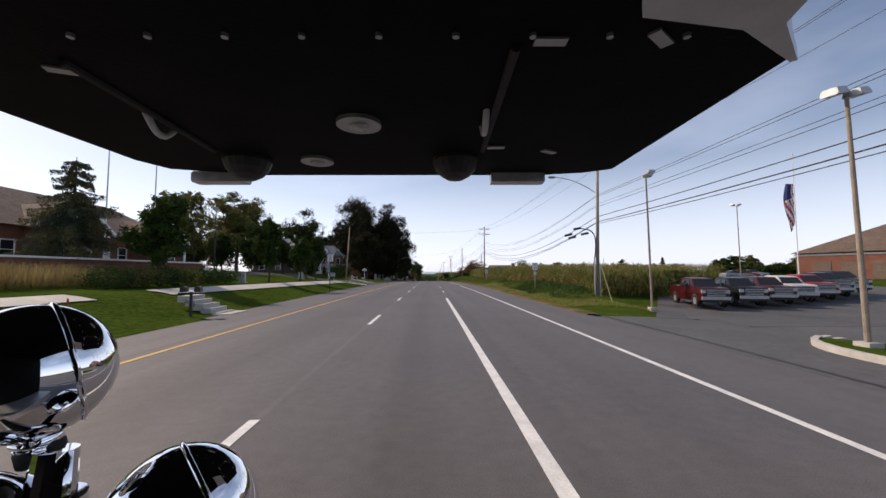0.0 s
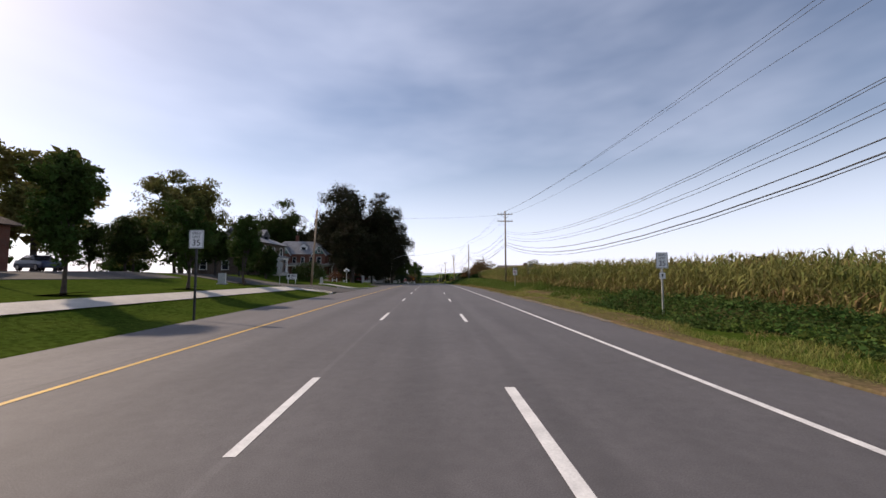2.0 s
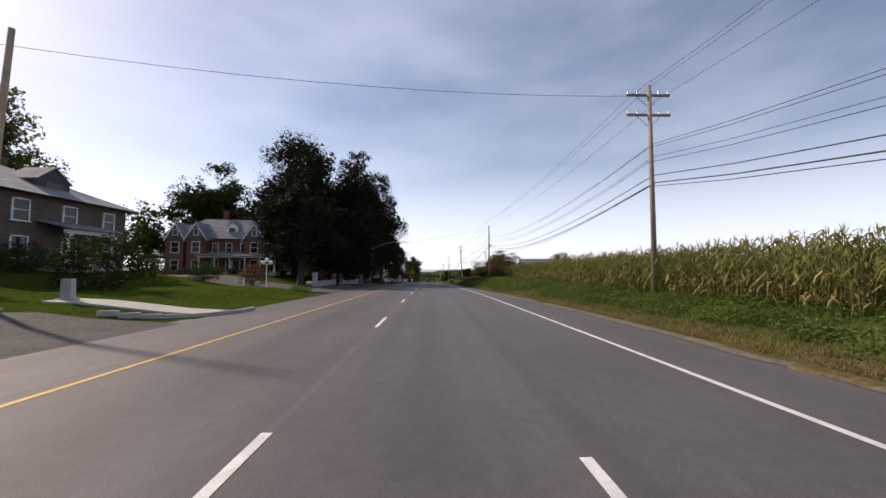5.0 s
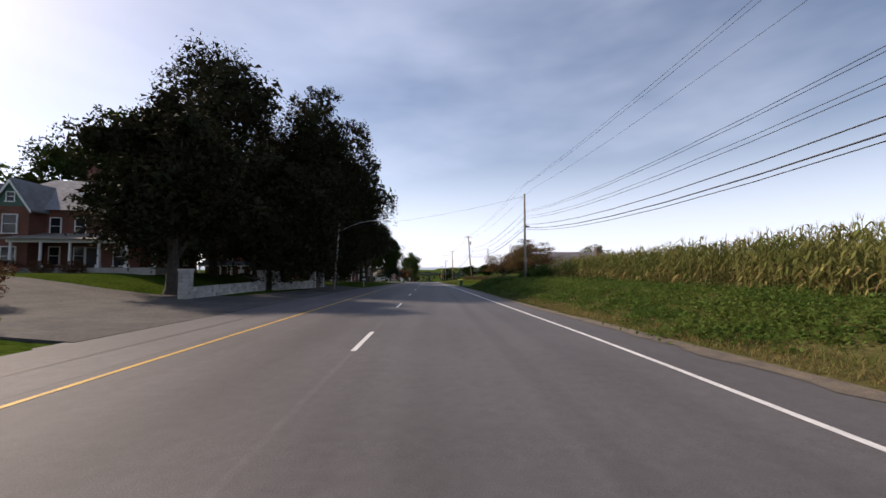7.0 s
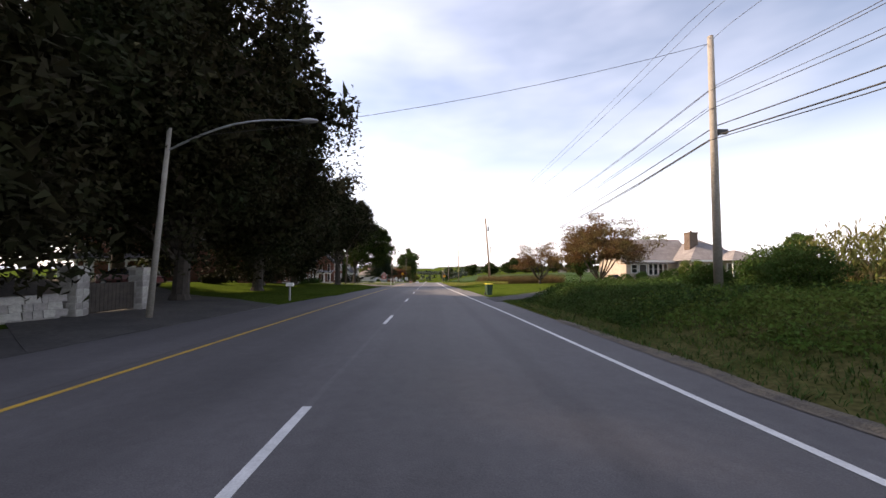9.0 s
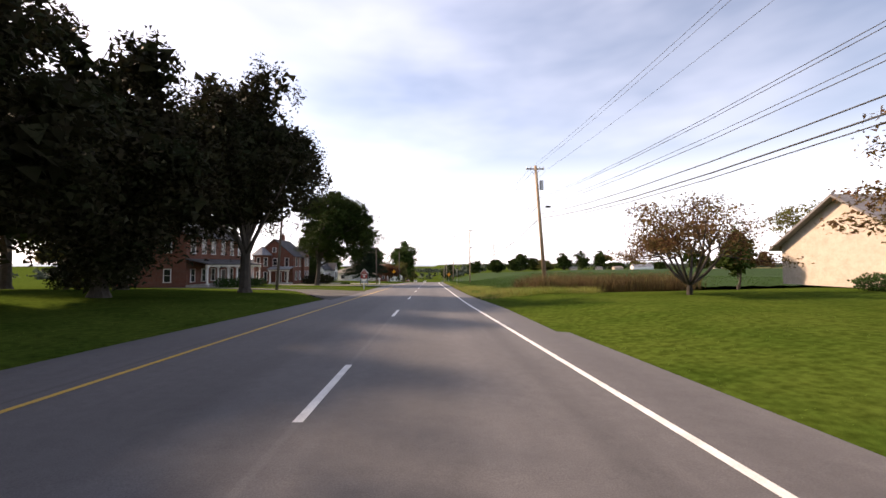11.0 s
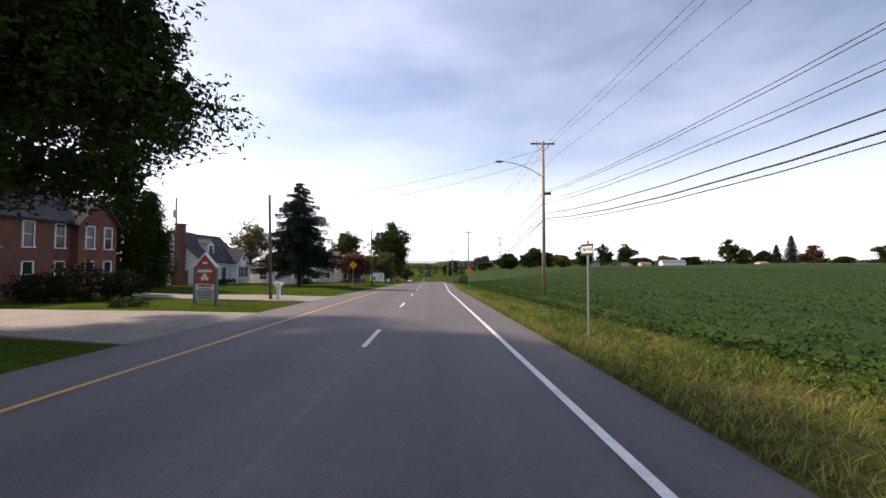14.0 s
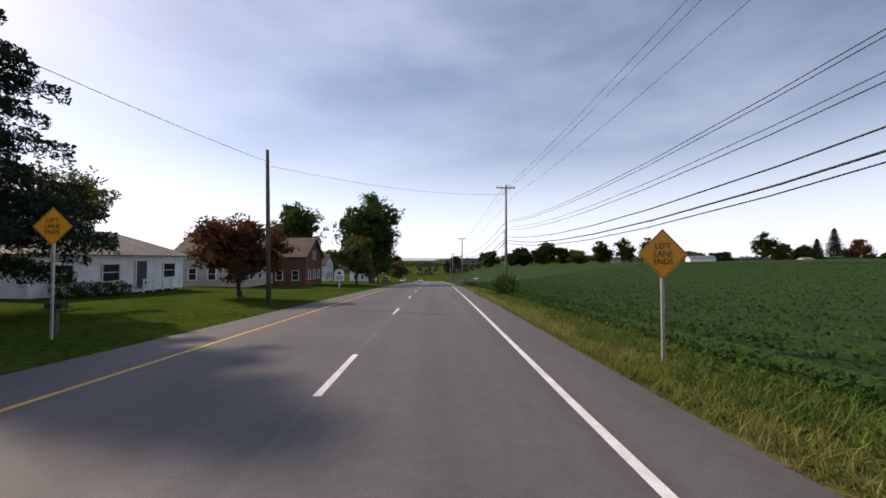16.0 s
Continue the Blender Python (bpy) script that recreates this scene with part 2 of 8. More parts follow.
M["corn_dry"] = leaf_mat("dry_corn_leaves", (0.30, 0.22, 0.10), (0.20, 0.165, 0.065), 0.25)
M["tassel"] = leaf_mat("corn_tassels", (0.33, 0.26, 0.12), (0.24, 0.20, 0.08), 0.3)
M["soy"] = leaf_mat("soy_leaves", (0.032, 0.072, 0.018), (0.050, 0.092, 0.022), 0.38)
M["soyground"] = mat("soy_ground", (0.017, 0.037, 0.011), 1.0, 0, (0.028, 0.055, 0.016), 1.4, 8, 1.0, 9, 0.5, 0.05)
M["leaf"] = leaf_mat("tree_leaves", (0.032, 0.062, 0.014), (0.058, 0.088, 0.022), 0.22)
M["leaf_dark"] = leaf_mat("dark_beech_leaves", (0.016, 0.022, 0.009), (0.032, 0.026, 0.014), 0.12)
M["leaf_deep"] = leaf_mat("deep_green_maple_leaves", (0.020, 0.036, 0.008), (0.036, 0.054, 0.012), 0.15)
M["gravel"] = mat("shoulder_gravel", (0.075, 0.066, 0.058), 0.95, 0, (0.15, 0.12, 0.085), 2.5, 8, 0.8, 30, 0.35)
M["roof_mauve"] = shingle_like("grey_mauve_shingles", (0.20, 0.185, 0.185), (0.25, 0.235, 0.23), 0.3, 0.14, (0.15, 0.14, 0.14))
M["leaf_olive"] = leaf_mat("olive_leaves", (0.09, 0.105, 0.03), (0.14, 0.12, 0.04), 0.3)
M["leaf_red"] = leaf_mat("reddish_leaves", (0.13, 0.045, 0.03), (0.10, 0.07, 0.03), 0.3)
M["leaf_rust"] = leaf_mat("rusty_dogwood_leaves", (0.155, 0.075, 0.042), (0.11, 0.09, 0.035), 0.3)
M["needle"] = leaf_mat("spruce_needles", (0.014, 0.027, 0.015), (0.028, 0.042, 0.024), 0.08)
M["needle_blue"] = leaf_mat("blue_spruce_needles", (0.05, 0.075, 0.055), (0.16, 0.13, 0.05), 0.1)
M["hedge"] = leaf_mat("hedge_leaves", (0.025, 0.06, 0.015), (0.045, 0.08, 0.02), 0.2)
M["bark"] = mat("bark", (0.036, 0.030, 0.025), 0.95, 0, (0.068, 0.056, 0.046), 3, 6, 0.8, 20, 0.2)
M["pole_wood"] = mat("pole_wood", (0.20, 0.155, 0.12), 0.9, 0, (0.33, 0.27, 0.21), 2.5, 6, 0.5, 30, 0.2)
M["pole_pale"] = mat("pale_pole_wood", (0.30, 0.20, 0.125), 0.9, 0, (0.42, 0.32, 0.22), 1.3, 6, 0.5, 30, 0.2)
M["pole_dark"] = mat("dark_pole_wood", (0.075, 0.062, 0.052), 0.9, 0, (0.13, 0.108, 0.09), 2.0, 6, 0.5, 30, 0.2)
M["weathered"] = mat("weathered_grey_wood", (0.24, 0.22, 0.19), 0.9, 0, (0.34, 0.31, 0.27), 1.3, 6, 0.5, 30, 0.2)
M["wire"] = mat("wire_black", (0.02, 0.02, 0.022), 0.6)
M["galv"] = mat("galvanised_steel", (0.45, 0.46, 0.46), 0.45, 0.7, (0.36, 0.37, 0.37), 6, 4)
M["black_metal"] = mat("black_metal", (0.02, 0.02, 0.022), 0.5, 0.3, (0.035, 0.035, 0.035), 8, 4)
M["brick"] = shingle_like("red_brick", (0.150, 0.042, 0.026), (0.205, 0.064, 0.040), 0.22, 0.075, (0.17, 0.115, 0.09))
M["brick_dark"] = shingle_like("brown_stone_brick", (0.105, 0.072, 0.056), (0.15, 0.105, 0.08), 0.35, 0.15, (0.17, 0.15, 0.13))
M["siding"] = shingle_like("white_siding", (0.86, 0.86, 0.84), (0.82, 0.82, 0.80), 6.0, 0.16, (0.62, 0.62, 0.61), 0.6, 0.4)
M["stone"] = mat("fieldstone", (0.42, 0.40, 0.37), 0.9, 0, (0.28, 0.27, 0.25), 3, 6, 0.6, 20, 0.2, objrand=0.25)
M["roof_brown"] = shingle_like("brown_shingles", (0.12, 0.085, 0.065), (0.16, 0.115, 0.09), 0.3, 0.14, (0.06, 0.045, 0.035))
M["roof_grey"] = shingle_like("grey_shingles", (0.052, 0.051, 0.055), (0.082, 0.08, 0.084), 0.3, 0.14, (0.035, 0.035, 0.037))
M["roof_slate"] = shingle_like("pale_slate", (0.20, 0.21, 0.23), (0.26, 0.27, 0.29), 0.3, 0.2, (0.12, 0.12, 0.13))
M["roof_tan"] = shingle_like("tan_shingles", (0.19, 0.175, 0.155), (0.235, 0.215, 0.19), 0.3, 0.14, (0.17, 0.15, 0.12))
M["white"] = mat("white_paint", (0.78, 0.78, 0.76), 0.5, 0, (0.70, 0.70, 0.68), 3, 5)
M["cream"] = mat("cream_stone", (0.52, 0.44, 0.37), 0.85, 0, (0.42, 0.34, 0.28), 2.2, 6, 0.4, 14, 0.15)
M["green_trim"] = mat("green_painted_wood", (0.05, 0.12, 0.10), 0.5, 0, (0.07, 0.15, 0.12), 3, 5)
M["glass"] = mat("window_glass", (0.018, 0.02, 0.024), 0.08, 0, None, spec=0.4)
M["shutter"] = mat("dark_shutters", (0.03, 0.03, 0.035), 0.6, 0, (0.045, 0.045, 0.05), 5)
M["dark_in"] = mat("dark_doorway", (0.04, 0.035, 0.03), 0.7, 0, (0.06, 0.05, 0.045), 4)
M["chrome"] = mat("chrome", (0.9, 0.9, 0.92), 0.03, 1.0)
M["rubber"] = mat("rubber", (0.02, 0.02, 0.02), 0.8, 0, (0.03, 0.03, 0.03), 8)
M["orange_sign"] = mat("amber_sheeting", (1.0, 0.38, 0.008), 0.35, 0, (0.96, 0.35, 0.008), 4)
M["sign_white"] = mat("white_sheeting", (0.80, 0.80, 0.80), 0.4, 0, (0.72, 0.72, 0.72), 4)
M["sign_back"] = mat("sign_back_aluminium", (0.42, 0.43, 0.44), 0.5, 0.6, (0.36, 0.37, 0.38), 4)
M["sign_post"] = mat("grey_green_painted_post", (0.10, 0.125, 0.13), 0.6, 0, (0.14, 0.165, 0.165), 4)
M["sign_grey"] = mat("pale_blue_grey_panel", (0.42, 0.47, 0.52), 0.5, 0, (0.36, 0.41, 0.46), 4)
M["ink"] = mat("black_ink", (0.012, 0.012, 0.012), 0.5)
M["red_paint"] = mat("red_paint", (0.42, 0.03, 0.03), 0.45, 0, (0.36, 0.025, 0.025), 3)
M["marker_blue"] = mat("marker_blue", (0.05, 0.065, 0.10), 0.5, 0.2, (0.08, 0.09, 0.13), 4)
M["yellow_lid"] = mat("yellow_lid", (0.75, 0.65, 0.05), 0.5, 0, (0.65, 0.55, 0.05), 5)
M["bin_green"] = mat("bin_green", (0.015, 0.05, 0.025), 0.5, 0, (0.02, 0.06, 0.03), 5)
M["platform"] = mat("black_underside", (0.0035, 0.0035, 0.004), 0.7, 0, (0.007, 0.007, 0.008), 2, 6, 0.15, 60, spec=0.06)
M["rig_white"] = mat("white_enamel", (0.62, 0.63, 0.65), 0.3, 0, (0.5, 0.5, 0.52), 4, 6)
M["lens_grey"] = mat("lens_grey", (0.35, 0.36, 0.36), 0.25, 0.2, (0.5, 0.5, 0.5), 9)


def paint(name, col):
    return mat(name, tuple(c * 0.7 for c in col), 0.3, 0.0, tuple(c * 0.6 for c in col), 1.5, spec=0.4)


# ---------------------------------------------------------------- mesh helpers
def part(name, bm, material, parent=None, label=""):
    me = bpy.data.meshes.new(name)
    if isinstance(bm, tuple):
        me.from_pydata(bm[0].tolist(), [], bm[1].tolist())
    else:
        bm.to_mesh(me)
        bm.free()
    for m in material if isinstance(material, (list, tuple)) else (material,):
        me.materials.append(m)
    ob = new(name, me)
    if parent is not None:
        ob.parent = parent
    if label:
        tagged(ob, label)
    return ob


def bms():
    return bmesh.new()


def box(bm, c, s, rz=0.0, mi=0, taper=1.0):
    """A box centred at c with full sizes s."""
    r = bmesh.ops.create_cube(bm, size=1.0)
    for v in r["verts"]:
        k = taper if v.co.z > 0 else 1.0
        v.co = Vector((v.co.x * s[0] * k, v.co.y * s[1] * k, v.co.z * s[2]))
    bmesh.ops.transform(bm, matrix=pose(*c, 0, 0, rz), verts=r["verts"])
    if mi:
        for f in {f for v in r["verts"] for f in v.link_faces}:
            f.material_index = mi
    return r["verts"]


def rod(bm, a, b, r0, r1=None, seg=8, caps=True):
    a, b = Vector(a), Vector(b)
    d = b - a
    r = bmesh.ops.create_cone(bm, cap_ends=caps, segments=seg, radius1=r0, radius2=r0 if r1 is None else r1, depth=d.length)
    bmesh.ops.transform(bm, matrix=Matrix.Translation((a + b) / 2) @ d.to_track_quat("Z", "Y").to_matrix().to_4x4(), verts=r["verts"])
    return r["verts"]


def ball(bm, c, r, seg=12, squash=(1, 1, 1)):
    q = bmesh.ops.create_uvsphere(bm, u_segments=seg, v_segments=max(6, seg // 2), radius=r)
    for v in q["verts"]:
        v.co = Vector((v.co.x * squash[0], v.co.y * squash[1], v.co.z * squash[2])) + Vector(c)
    return q["verts"]


def prism(bm, pts, depth, axis="y"):
    """A flat outline in (u, w) pushed through a depth along an axis, centred."""
    def at(u, w, d):
        return (u, d, w) if axis == "y" else ((d, u, w) if axis == "x" else (u, w, d))
    a = [bm.verts.new(at(u, w, -depth / 2)) for u, w in pts]
    b = [bm.verts.new(at(u, w, depth / 2)) for u, w in pts]
    n = len(pts)
    bm.faces.new(a)
    bm.faces.new(b[::-1])
    for i in range(n):
        bm.faces.new((a[i], b[i], b[(i + 1) % n], a[(i + 1) % n]))
    return a + b


def thing(name, x, y, z, rz=0.0, label="", category="", group="", kind=""):
    e = new(name)
    e.empty_display_size = 0.2
    e.matrix_world = pose(x, y, z, 0, 0, rz)
    return tagged(e, label, category, group, kind)


def smooth(t):
    t = min(1.0, max(0.0, t))
    return t * t * (3 - 2 * t)


def lerp_table(tab, v):
    if v <= tab[0][0]:
        return tab[0][1]
    for (a, p), (b, q) in zip(tab, tab[1:]):
        if v <= b:
            return p + (q - p) * (v - a) / (b - a)
    return tab[-1][1]


# ---------------------------------------------------------------- the lie of the land
EDGE_LINE = [(-60, 5.1), (60, 5.15), (100, 4.95), (117, 4.3), (141, 3.6), (149, 3.25), (180, 2.15), (205, 1.93), (255, 1.92), (273, 2.45), (312, 3.5), (420, 5.0)]
RIGHT_EDGE = [(-60, 7.7), (80, 7.6), (95, 7.0), (110, 5.9), (120, 5.4), (145, 5.0), (170, 4.3), (190, 3.3), (210, 3.2), (258, 3.45), (275, 4.0), (312, 5.0), (420, 6.5)]
LEFT_EDGE = [(-60, -8.8), (10, -8.9), (30, -9.6), (50, -10.1), (64, -10.4), (100, -10.2), (118, -10.6), (140, -10.0), (160, -8.9), (200, -7.9), (240, -9.0), (262, -8.2), (300, -8.0), (420, -8.0)]
RISE_L1 = [(-60, 1.0), (60, 1.0), (66, 0.75), (76, 0.7), (82, 0.9), (98, 0.8), (104, 0.25), (116, 0.25), (130, 0.3), (190, 0.30), (206, 0.10), (238, 0.05), (256, 0.35), (420, 0.3)]
RISE_L2 = [(-60, 1.2), (55, 1.2), (66, 1.5), (74, 1.5), (80, 1.2), (100, 1.6), (140, 1.8), (165, 0.8), (185, 0.3), (206, 0.10), (238, 0.05), (256, 0.3), (420, 0.3)]
RISE_R1 = [(-60, -0.25), (24, -0.2), (34, 0.25), (60, 0.6), (95, 1.0), (125, 1.2), (138, 1.15), (147, 0.55), (185, 0.45), (196, -0.1), (420, -0.3)]
RISE_R2 = [(-60, 0.0), (40, 0.1), (90, 0.9), (140, 0.7), (150, 1.1), (181, 1.1), (192, 0.5), (200, 0.6), (250, 2.2), (300, 4.3), (350, 6.8), (420, 10.2), (600, 11.5), (900, 14.0)]
SOY_EDGE = [(196, 8.6), (212, 8.4), (226, 6.5), (256, 5.8), (280, 6.0), (312, 7.1), (420, 9.5)]
SAG = 7.4e-5


def base_z(y):
    """The long fall of the road."""
    if y < 420:
        return -SAG * max(y, -60) ** 2
    return -SAG * 420 ** 2 - 2 * SAG * 420 * 0.5 * (y - 420) * max(0.0, 1 - (y - 420) / 900) if y < 870 else -SAG * 420 ** 2 - 2 * SAG * 420 * 0.5 * 450 * 0.5


def ground_z(x, y):
    z = base_z(y)
    r, l = lerp_table(RIGHT_EDGE, y), lerp_table(LEFT_EDGE, y)
    if x > r:
        z += lerp_table(RISE_R1, y) * smooth((x - r) / 5.5) + lerp_table(RISE_R2, y) * (0.64 * smooth((x - r - 6) / 45) + 0.36 * smooth((x - r - 6) / 190) if y > 195 else smooth((x - r - 6) / 45))
        z -= 0.36 * smooth((x - 12.3) / 2.5) * smooth((36 - y) / 7)      # the lot lies lower than the road
        z -= 0.6 * math.exp(-((x - 11.2) / 1.2) ** 2) * smooth((y - 33) / 5) * smooth((64 - y) / 14)      # a shallow ditch
    elif x < l:
        z += lerp_table(RISE_L1, y) * smooth((l - x) / 6) + lerp_table(RISE_L2, y) * smooth((l - x - 7) / 13)
    return z


def sheet(name, xs_of_y, ys, lift, material, cols=2):
    """A strip of ground that follows the land: xs_of_y(y) gives left and right edges."""
    v, f = [], []
    for y in ys:
        a, b = xs_of_y(y)
        for i in range(cols + 1):
            x = a + (b - a) * i / cols
            v.append((x, y, ground_z(x, y) + (lift(i / cols) if callable(lift) else lift)))
    w = cols + 1
    for j in range(len(ys) - 1):
        for i in range(cols):
            f.append((j * w + i, j * w + i + 1, (j + 1) * w + i + 1, (j + 1) * w + i))
    return part(name, (np.array(v), np.array(f)), material)


def steps(a, b, n):
    return [a + (b - a) * i / n for i in range(n + 1)]


PAVED = {
    "lot": [(7.6, -55), (75, -55), (75, 32), (7.6, 16.5)],
    "lot_b": [(10.6, 17.0), (50, 17.0), (50, 42), (19.5, 31.5)],
    "side": [(-70, 62), (-70, 70), (-9.6, 76.5), (-9.6, 66)],
    "bank": [(-60, 30), (-60, 66), (-24, 60), (-24, 32)],
    "drive_a": [(-45, 104), (-45, 112), (-9.9, 121), (-9.9, 101)],
    "drive_b": [(4.4, 148.0), (4.4, 152.2), (31, 160.5), (31, 157.0)],
    "apron": [(-9.9, 117), (-9.9, 137.5), (-13.3, 137.0), (-15.2, 117)],
    "drive_f": [(-9.9, 131), (-9.9, 146), (-27, 156), (-27, 145)],
    "drive_c": [(-7.6, 184), (-7.6, 199.6), (-16.2, 201.3), (-16.2, 198.0)],
    "drive_g": [(-16.2, 198.0), (-16.2, 201.3), (-42, 215), (-42, 210.5)],
    "drive_d": [(-8.4, 222), (-8.6, 230.5), (-30, 233), (-30, 228)],
    "drive_e": [(-8.6, 238.4), (-8.4, 244.6), (-32, 245.6), (-32, 243.6)],
}


def inside(x, y, q):
    s = [(q[(i + 1) % 4][0] - q[i][0]) * (y - q[i][1]) - (q[(i + 1) % 4][1] - q[i][1]) * (x - q[i][0]) for i in range(4)]
    return all(v >= 0 for v in s) or all(v <= 0 for v in s)


# ground: one sheet to the horizon
gx = sorted(set([-2600, -1500, -800, -400, -250, -150, -100, -75] + [float(v) for v in np.arange(-60, -5, 1.25)] + [-5.0, 0.0, 2.0] + [float(v) for v in np.arange(3, 40, 1.0)] + [45, 52, 60, 75, 100, 150, 250, 400, 800, 1500, 2600]))
gy = sorted(set([-400, -150, -60] + [float(v) for v in np.arange(-40, 330, 2.0)] + [float(v) for v in np.arange(330, 470, 10)] + [500, 550, 620, 700, 800, 900, 1100, 1500, 2000, 2600, 3400]))
gv, gf = [], []
for y in gy:
    for x in gx:
        l, r = lerp_table(LEFT_EDGE, y), lerp_table(RIGHT_EDGE, y)
        drop = 0.12 if l + 0.4 < x < r + (1.3 if 34 < y < 144 or 188 < y < 328 else -0.4) else 0.0
        paved = any(inside(x, y, q) for q in PAVED.values())
        if paved:
            drop = 0.1
        far = max(0.0, (y - 1100) / 2300) ** 1.5 * 12 if y > 1100 else 0.0
        bump = 0.05 * noise.noise((x * 0.3, y * 0.3, 0)) if (x < l - 0.5 or x > r + 0.5) and abs(x) < 80 and y < 400 and not paved else 0.0
        gv.append((x, y, ground_z(x, y) - drop + far + bump))
w = len(gx)
for j in range(len(gy) - 1):
    for i in range(w - 1):
        gf.append((j * w + i, j * w + i + 1, (j + 1) * w + i + 1, (j + 1) * w + i))
ground = tagged(part("ground", (np.array(gv), np.array(gf)), M["grass"]), "mown green grass lawns and verges beside the road", "ground", kind="structure")
for p in ground.data.polygons:
    p.use_smooth = True

ROAD_Y = [float(v) for v in np.arange(-60, 441, 4)]
road = tagged(sheet("road", lambda y: (lerp_table(LEFT_EDGE, y), lerp_table(RIGHT_EDGE, y)), ROAD_Y, 0.0, M["asphalt"], 12), "grey worn asphalt road falling gently into the distance", "road", kind="structure")


def stripe(name, mid_of_y, y0, y1, width, material, label):
    n = max(1, int((y1 - y0) / 4))
    return tagged(sheet(name, lambda y: (mid_of_y(y) - width / 2, mid_of_y(y) + width / 2), steps(y0, y1, n), 0.006, material, 1), label, "road marking", kind="structure")


bend = lambda y: 0.0 if y < 262 else (y - 262) ** 2 * 0.00004
stripe("edge_line", lambda y: lerp_table(EDGE_LINE, y), -50, 418, 0.14, M["white_line"], "solid white painted edge line on asphalt")
stripe("yellow_line", lambda y: -6.16 + bend(y), -50, 418, 0.13, M["yellow_line"], "solid yellow painted edge line on asphalt")
stripe("solid_lane_line", lambda y: 1.58, -50, 28.8, 0.18, M["white_line"], "solid white painted lane line on asphalt")
for k in range(-5, 33):
    y = 17.33 + 12.19 * k
    stripe("lane_dash", lambda v: -1.9 + bend(v), y - 3.1, y, 0.14, M["white_line"], "white painted lane dash on asphalt")["group"] = "lane dashes"
for k in (2, 3, 4):
    y = 16.6 + 12.19 * k
    stripe("lane_dash", lambda v: 1.70, y - 3.1, y, 0.14, M["white_line"], "white painted lane dash on asphalt")["group"] = "lane dashes"
stripe("tar_seam", lambda y: 8.06 + 0.03 * math.sin(y * 0.7), -30, 18.6, 0.11, M["tar"], "dark tar seam along the lot entrance")
stripe("tar_seam", lambda y: -8.0 + 0.05 * math.sin(y * 0.5), 84, 128, 0.10, M["tar"], "dark tar seam along the driveway mouth")

# ---------------------------------------------------------------- side paving
def slab(name, pts, lift, material, label, category="paving", sub=6):
    """A flat paved patch given by four corners, laid on the land."""
    v, f = [], []
    (a, b, c, d) = [Vector((*p, 0)) for p in pts]
    for j in range(sub + 1):
        for i in range(sub + 1):
            p = (a * (1 - i / sub) + b * i / sub) * (1 - j / sub) + (d * (1 - i / sub) + c * i / sub) * j / sub
            v.append((p.x, p.y, ground_z(p.x, p.y) + lift))
    w = sub + 1
    for j in range(sub):
        for i in range(sub):
            f.append((j * w + i, j * w + i + 1, (j + 1) * w + i + 1, (j + 1) * w + i))
    ring = [i for i in range(w)] + [j * w + sub for j in range(1, w)] + [sub * w + i for i in range(sub - 1, -1, -1)] + [j * w for j in range(sub - 1, 0, -1)]
    n0 = len(v)
    for i in ring:
        v.append((v[i][0], v[i][1], v[i][2] - 0.3))
    for k in range(len(ring)):
        k2 = (k + 1) % len(ring)
        f.append((ring[k], ring[k2], n0 + k2, n0 + k))
    return tagged(part(name, (np.array(v), np.array(f)), material), label, category, kind="structure")


slab("parking_lot", PAVED["lot"], 0.0, M["lot"], "dark asphalt dealership parking lot", sub=64)
slab("parking_lot", PAVED["lot_b"], 0.008, M["lot"], "dark asphalt bay under the parked trucks", sub=20)
slab("side_street", PAVED["side"], 0.0, M["old_asphalt"], "grey asphalt side street mouth", "road", 20)
slab("bank_parking", PAVED["bank"], 0.02, M["old_asphalt"], "grey asphalt parking lot behind lawn", sub=12)
slab("driveway", PAVED["drive_a"], 0.012, M["old_asphalt"], "wide worn asphalt driveway mouth", sub=14)
slab("driveway", PAVED["apron"], 0.008, M["old_asphalt"], "shaded worn asphalt apron along the stone wall", sub=14)
slab("driveway", PAVED["drive_b"], 0.012, M["old_asphalt"], "grey asphalt driveway to the brick bungalow", sub=10)
slab("driveway", PAVED["drive_f"], 0.012, M["old_asphalt"], "shaded asphalt driveway through the stone gate", sub=10)
slab("driveway", PAVED["drive_c"], 0.012, M["old_asphalt"], "grey asphalt driveway between lawns", sub=10)
slab("driveway", PAVED["drive_g"], 0.012, M["old_asphalt"], "grey asphalt driveway to the brick farmhouse", sub=10)
slab("driveway", PAVED["drive_d"], 0.012, M["pale_drive"], "pale worn concrete driveway beside the brick house", sub=10)
slab("driveway", PAVED["drive_e"], 0.012, M["pale_drive"], "pale worn concrete driveway between lawns", sub=10)
for y0, y1 in ((-20, 16), (20.5, 62.5)):
    tagged(sheet("sidewalk", lambda y: (-14.6, -13.2), steps(y0, y1, 24), 0.05, M["concrete"], 2), "pale concrete sidewalk across the lawn", "sidewalk", kind="structure")
slab("sidewalk", [(-14.6, 62.5), (-13.2, 62.5), (-10.8, 66.2), (-12.2, 66.8)], 0.06, M["concrete"], "pale concrete sidewalk ramp at the corner", "sidewalk", 4)
slab("sidewalk", [(-16, 77.6), (-16, 79.0), (-10.6, 81.5), (-10.6, 79.5)], 0.06, M["concrete"], "pale concrete sidewalk stub at the corner", "sidewalk", 4)
slab("garden_path", [(-13.0, 206.6), (-13.0, 207.0), (-28, 214.4), (-28, 213.9)], 0.02, M["old_asphalt"], "thin concrete path across the lawn", "path", 8)


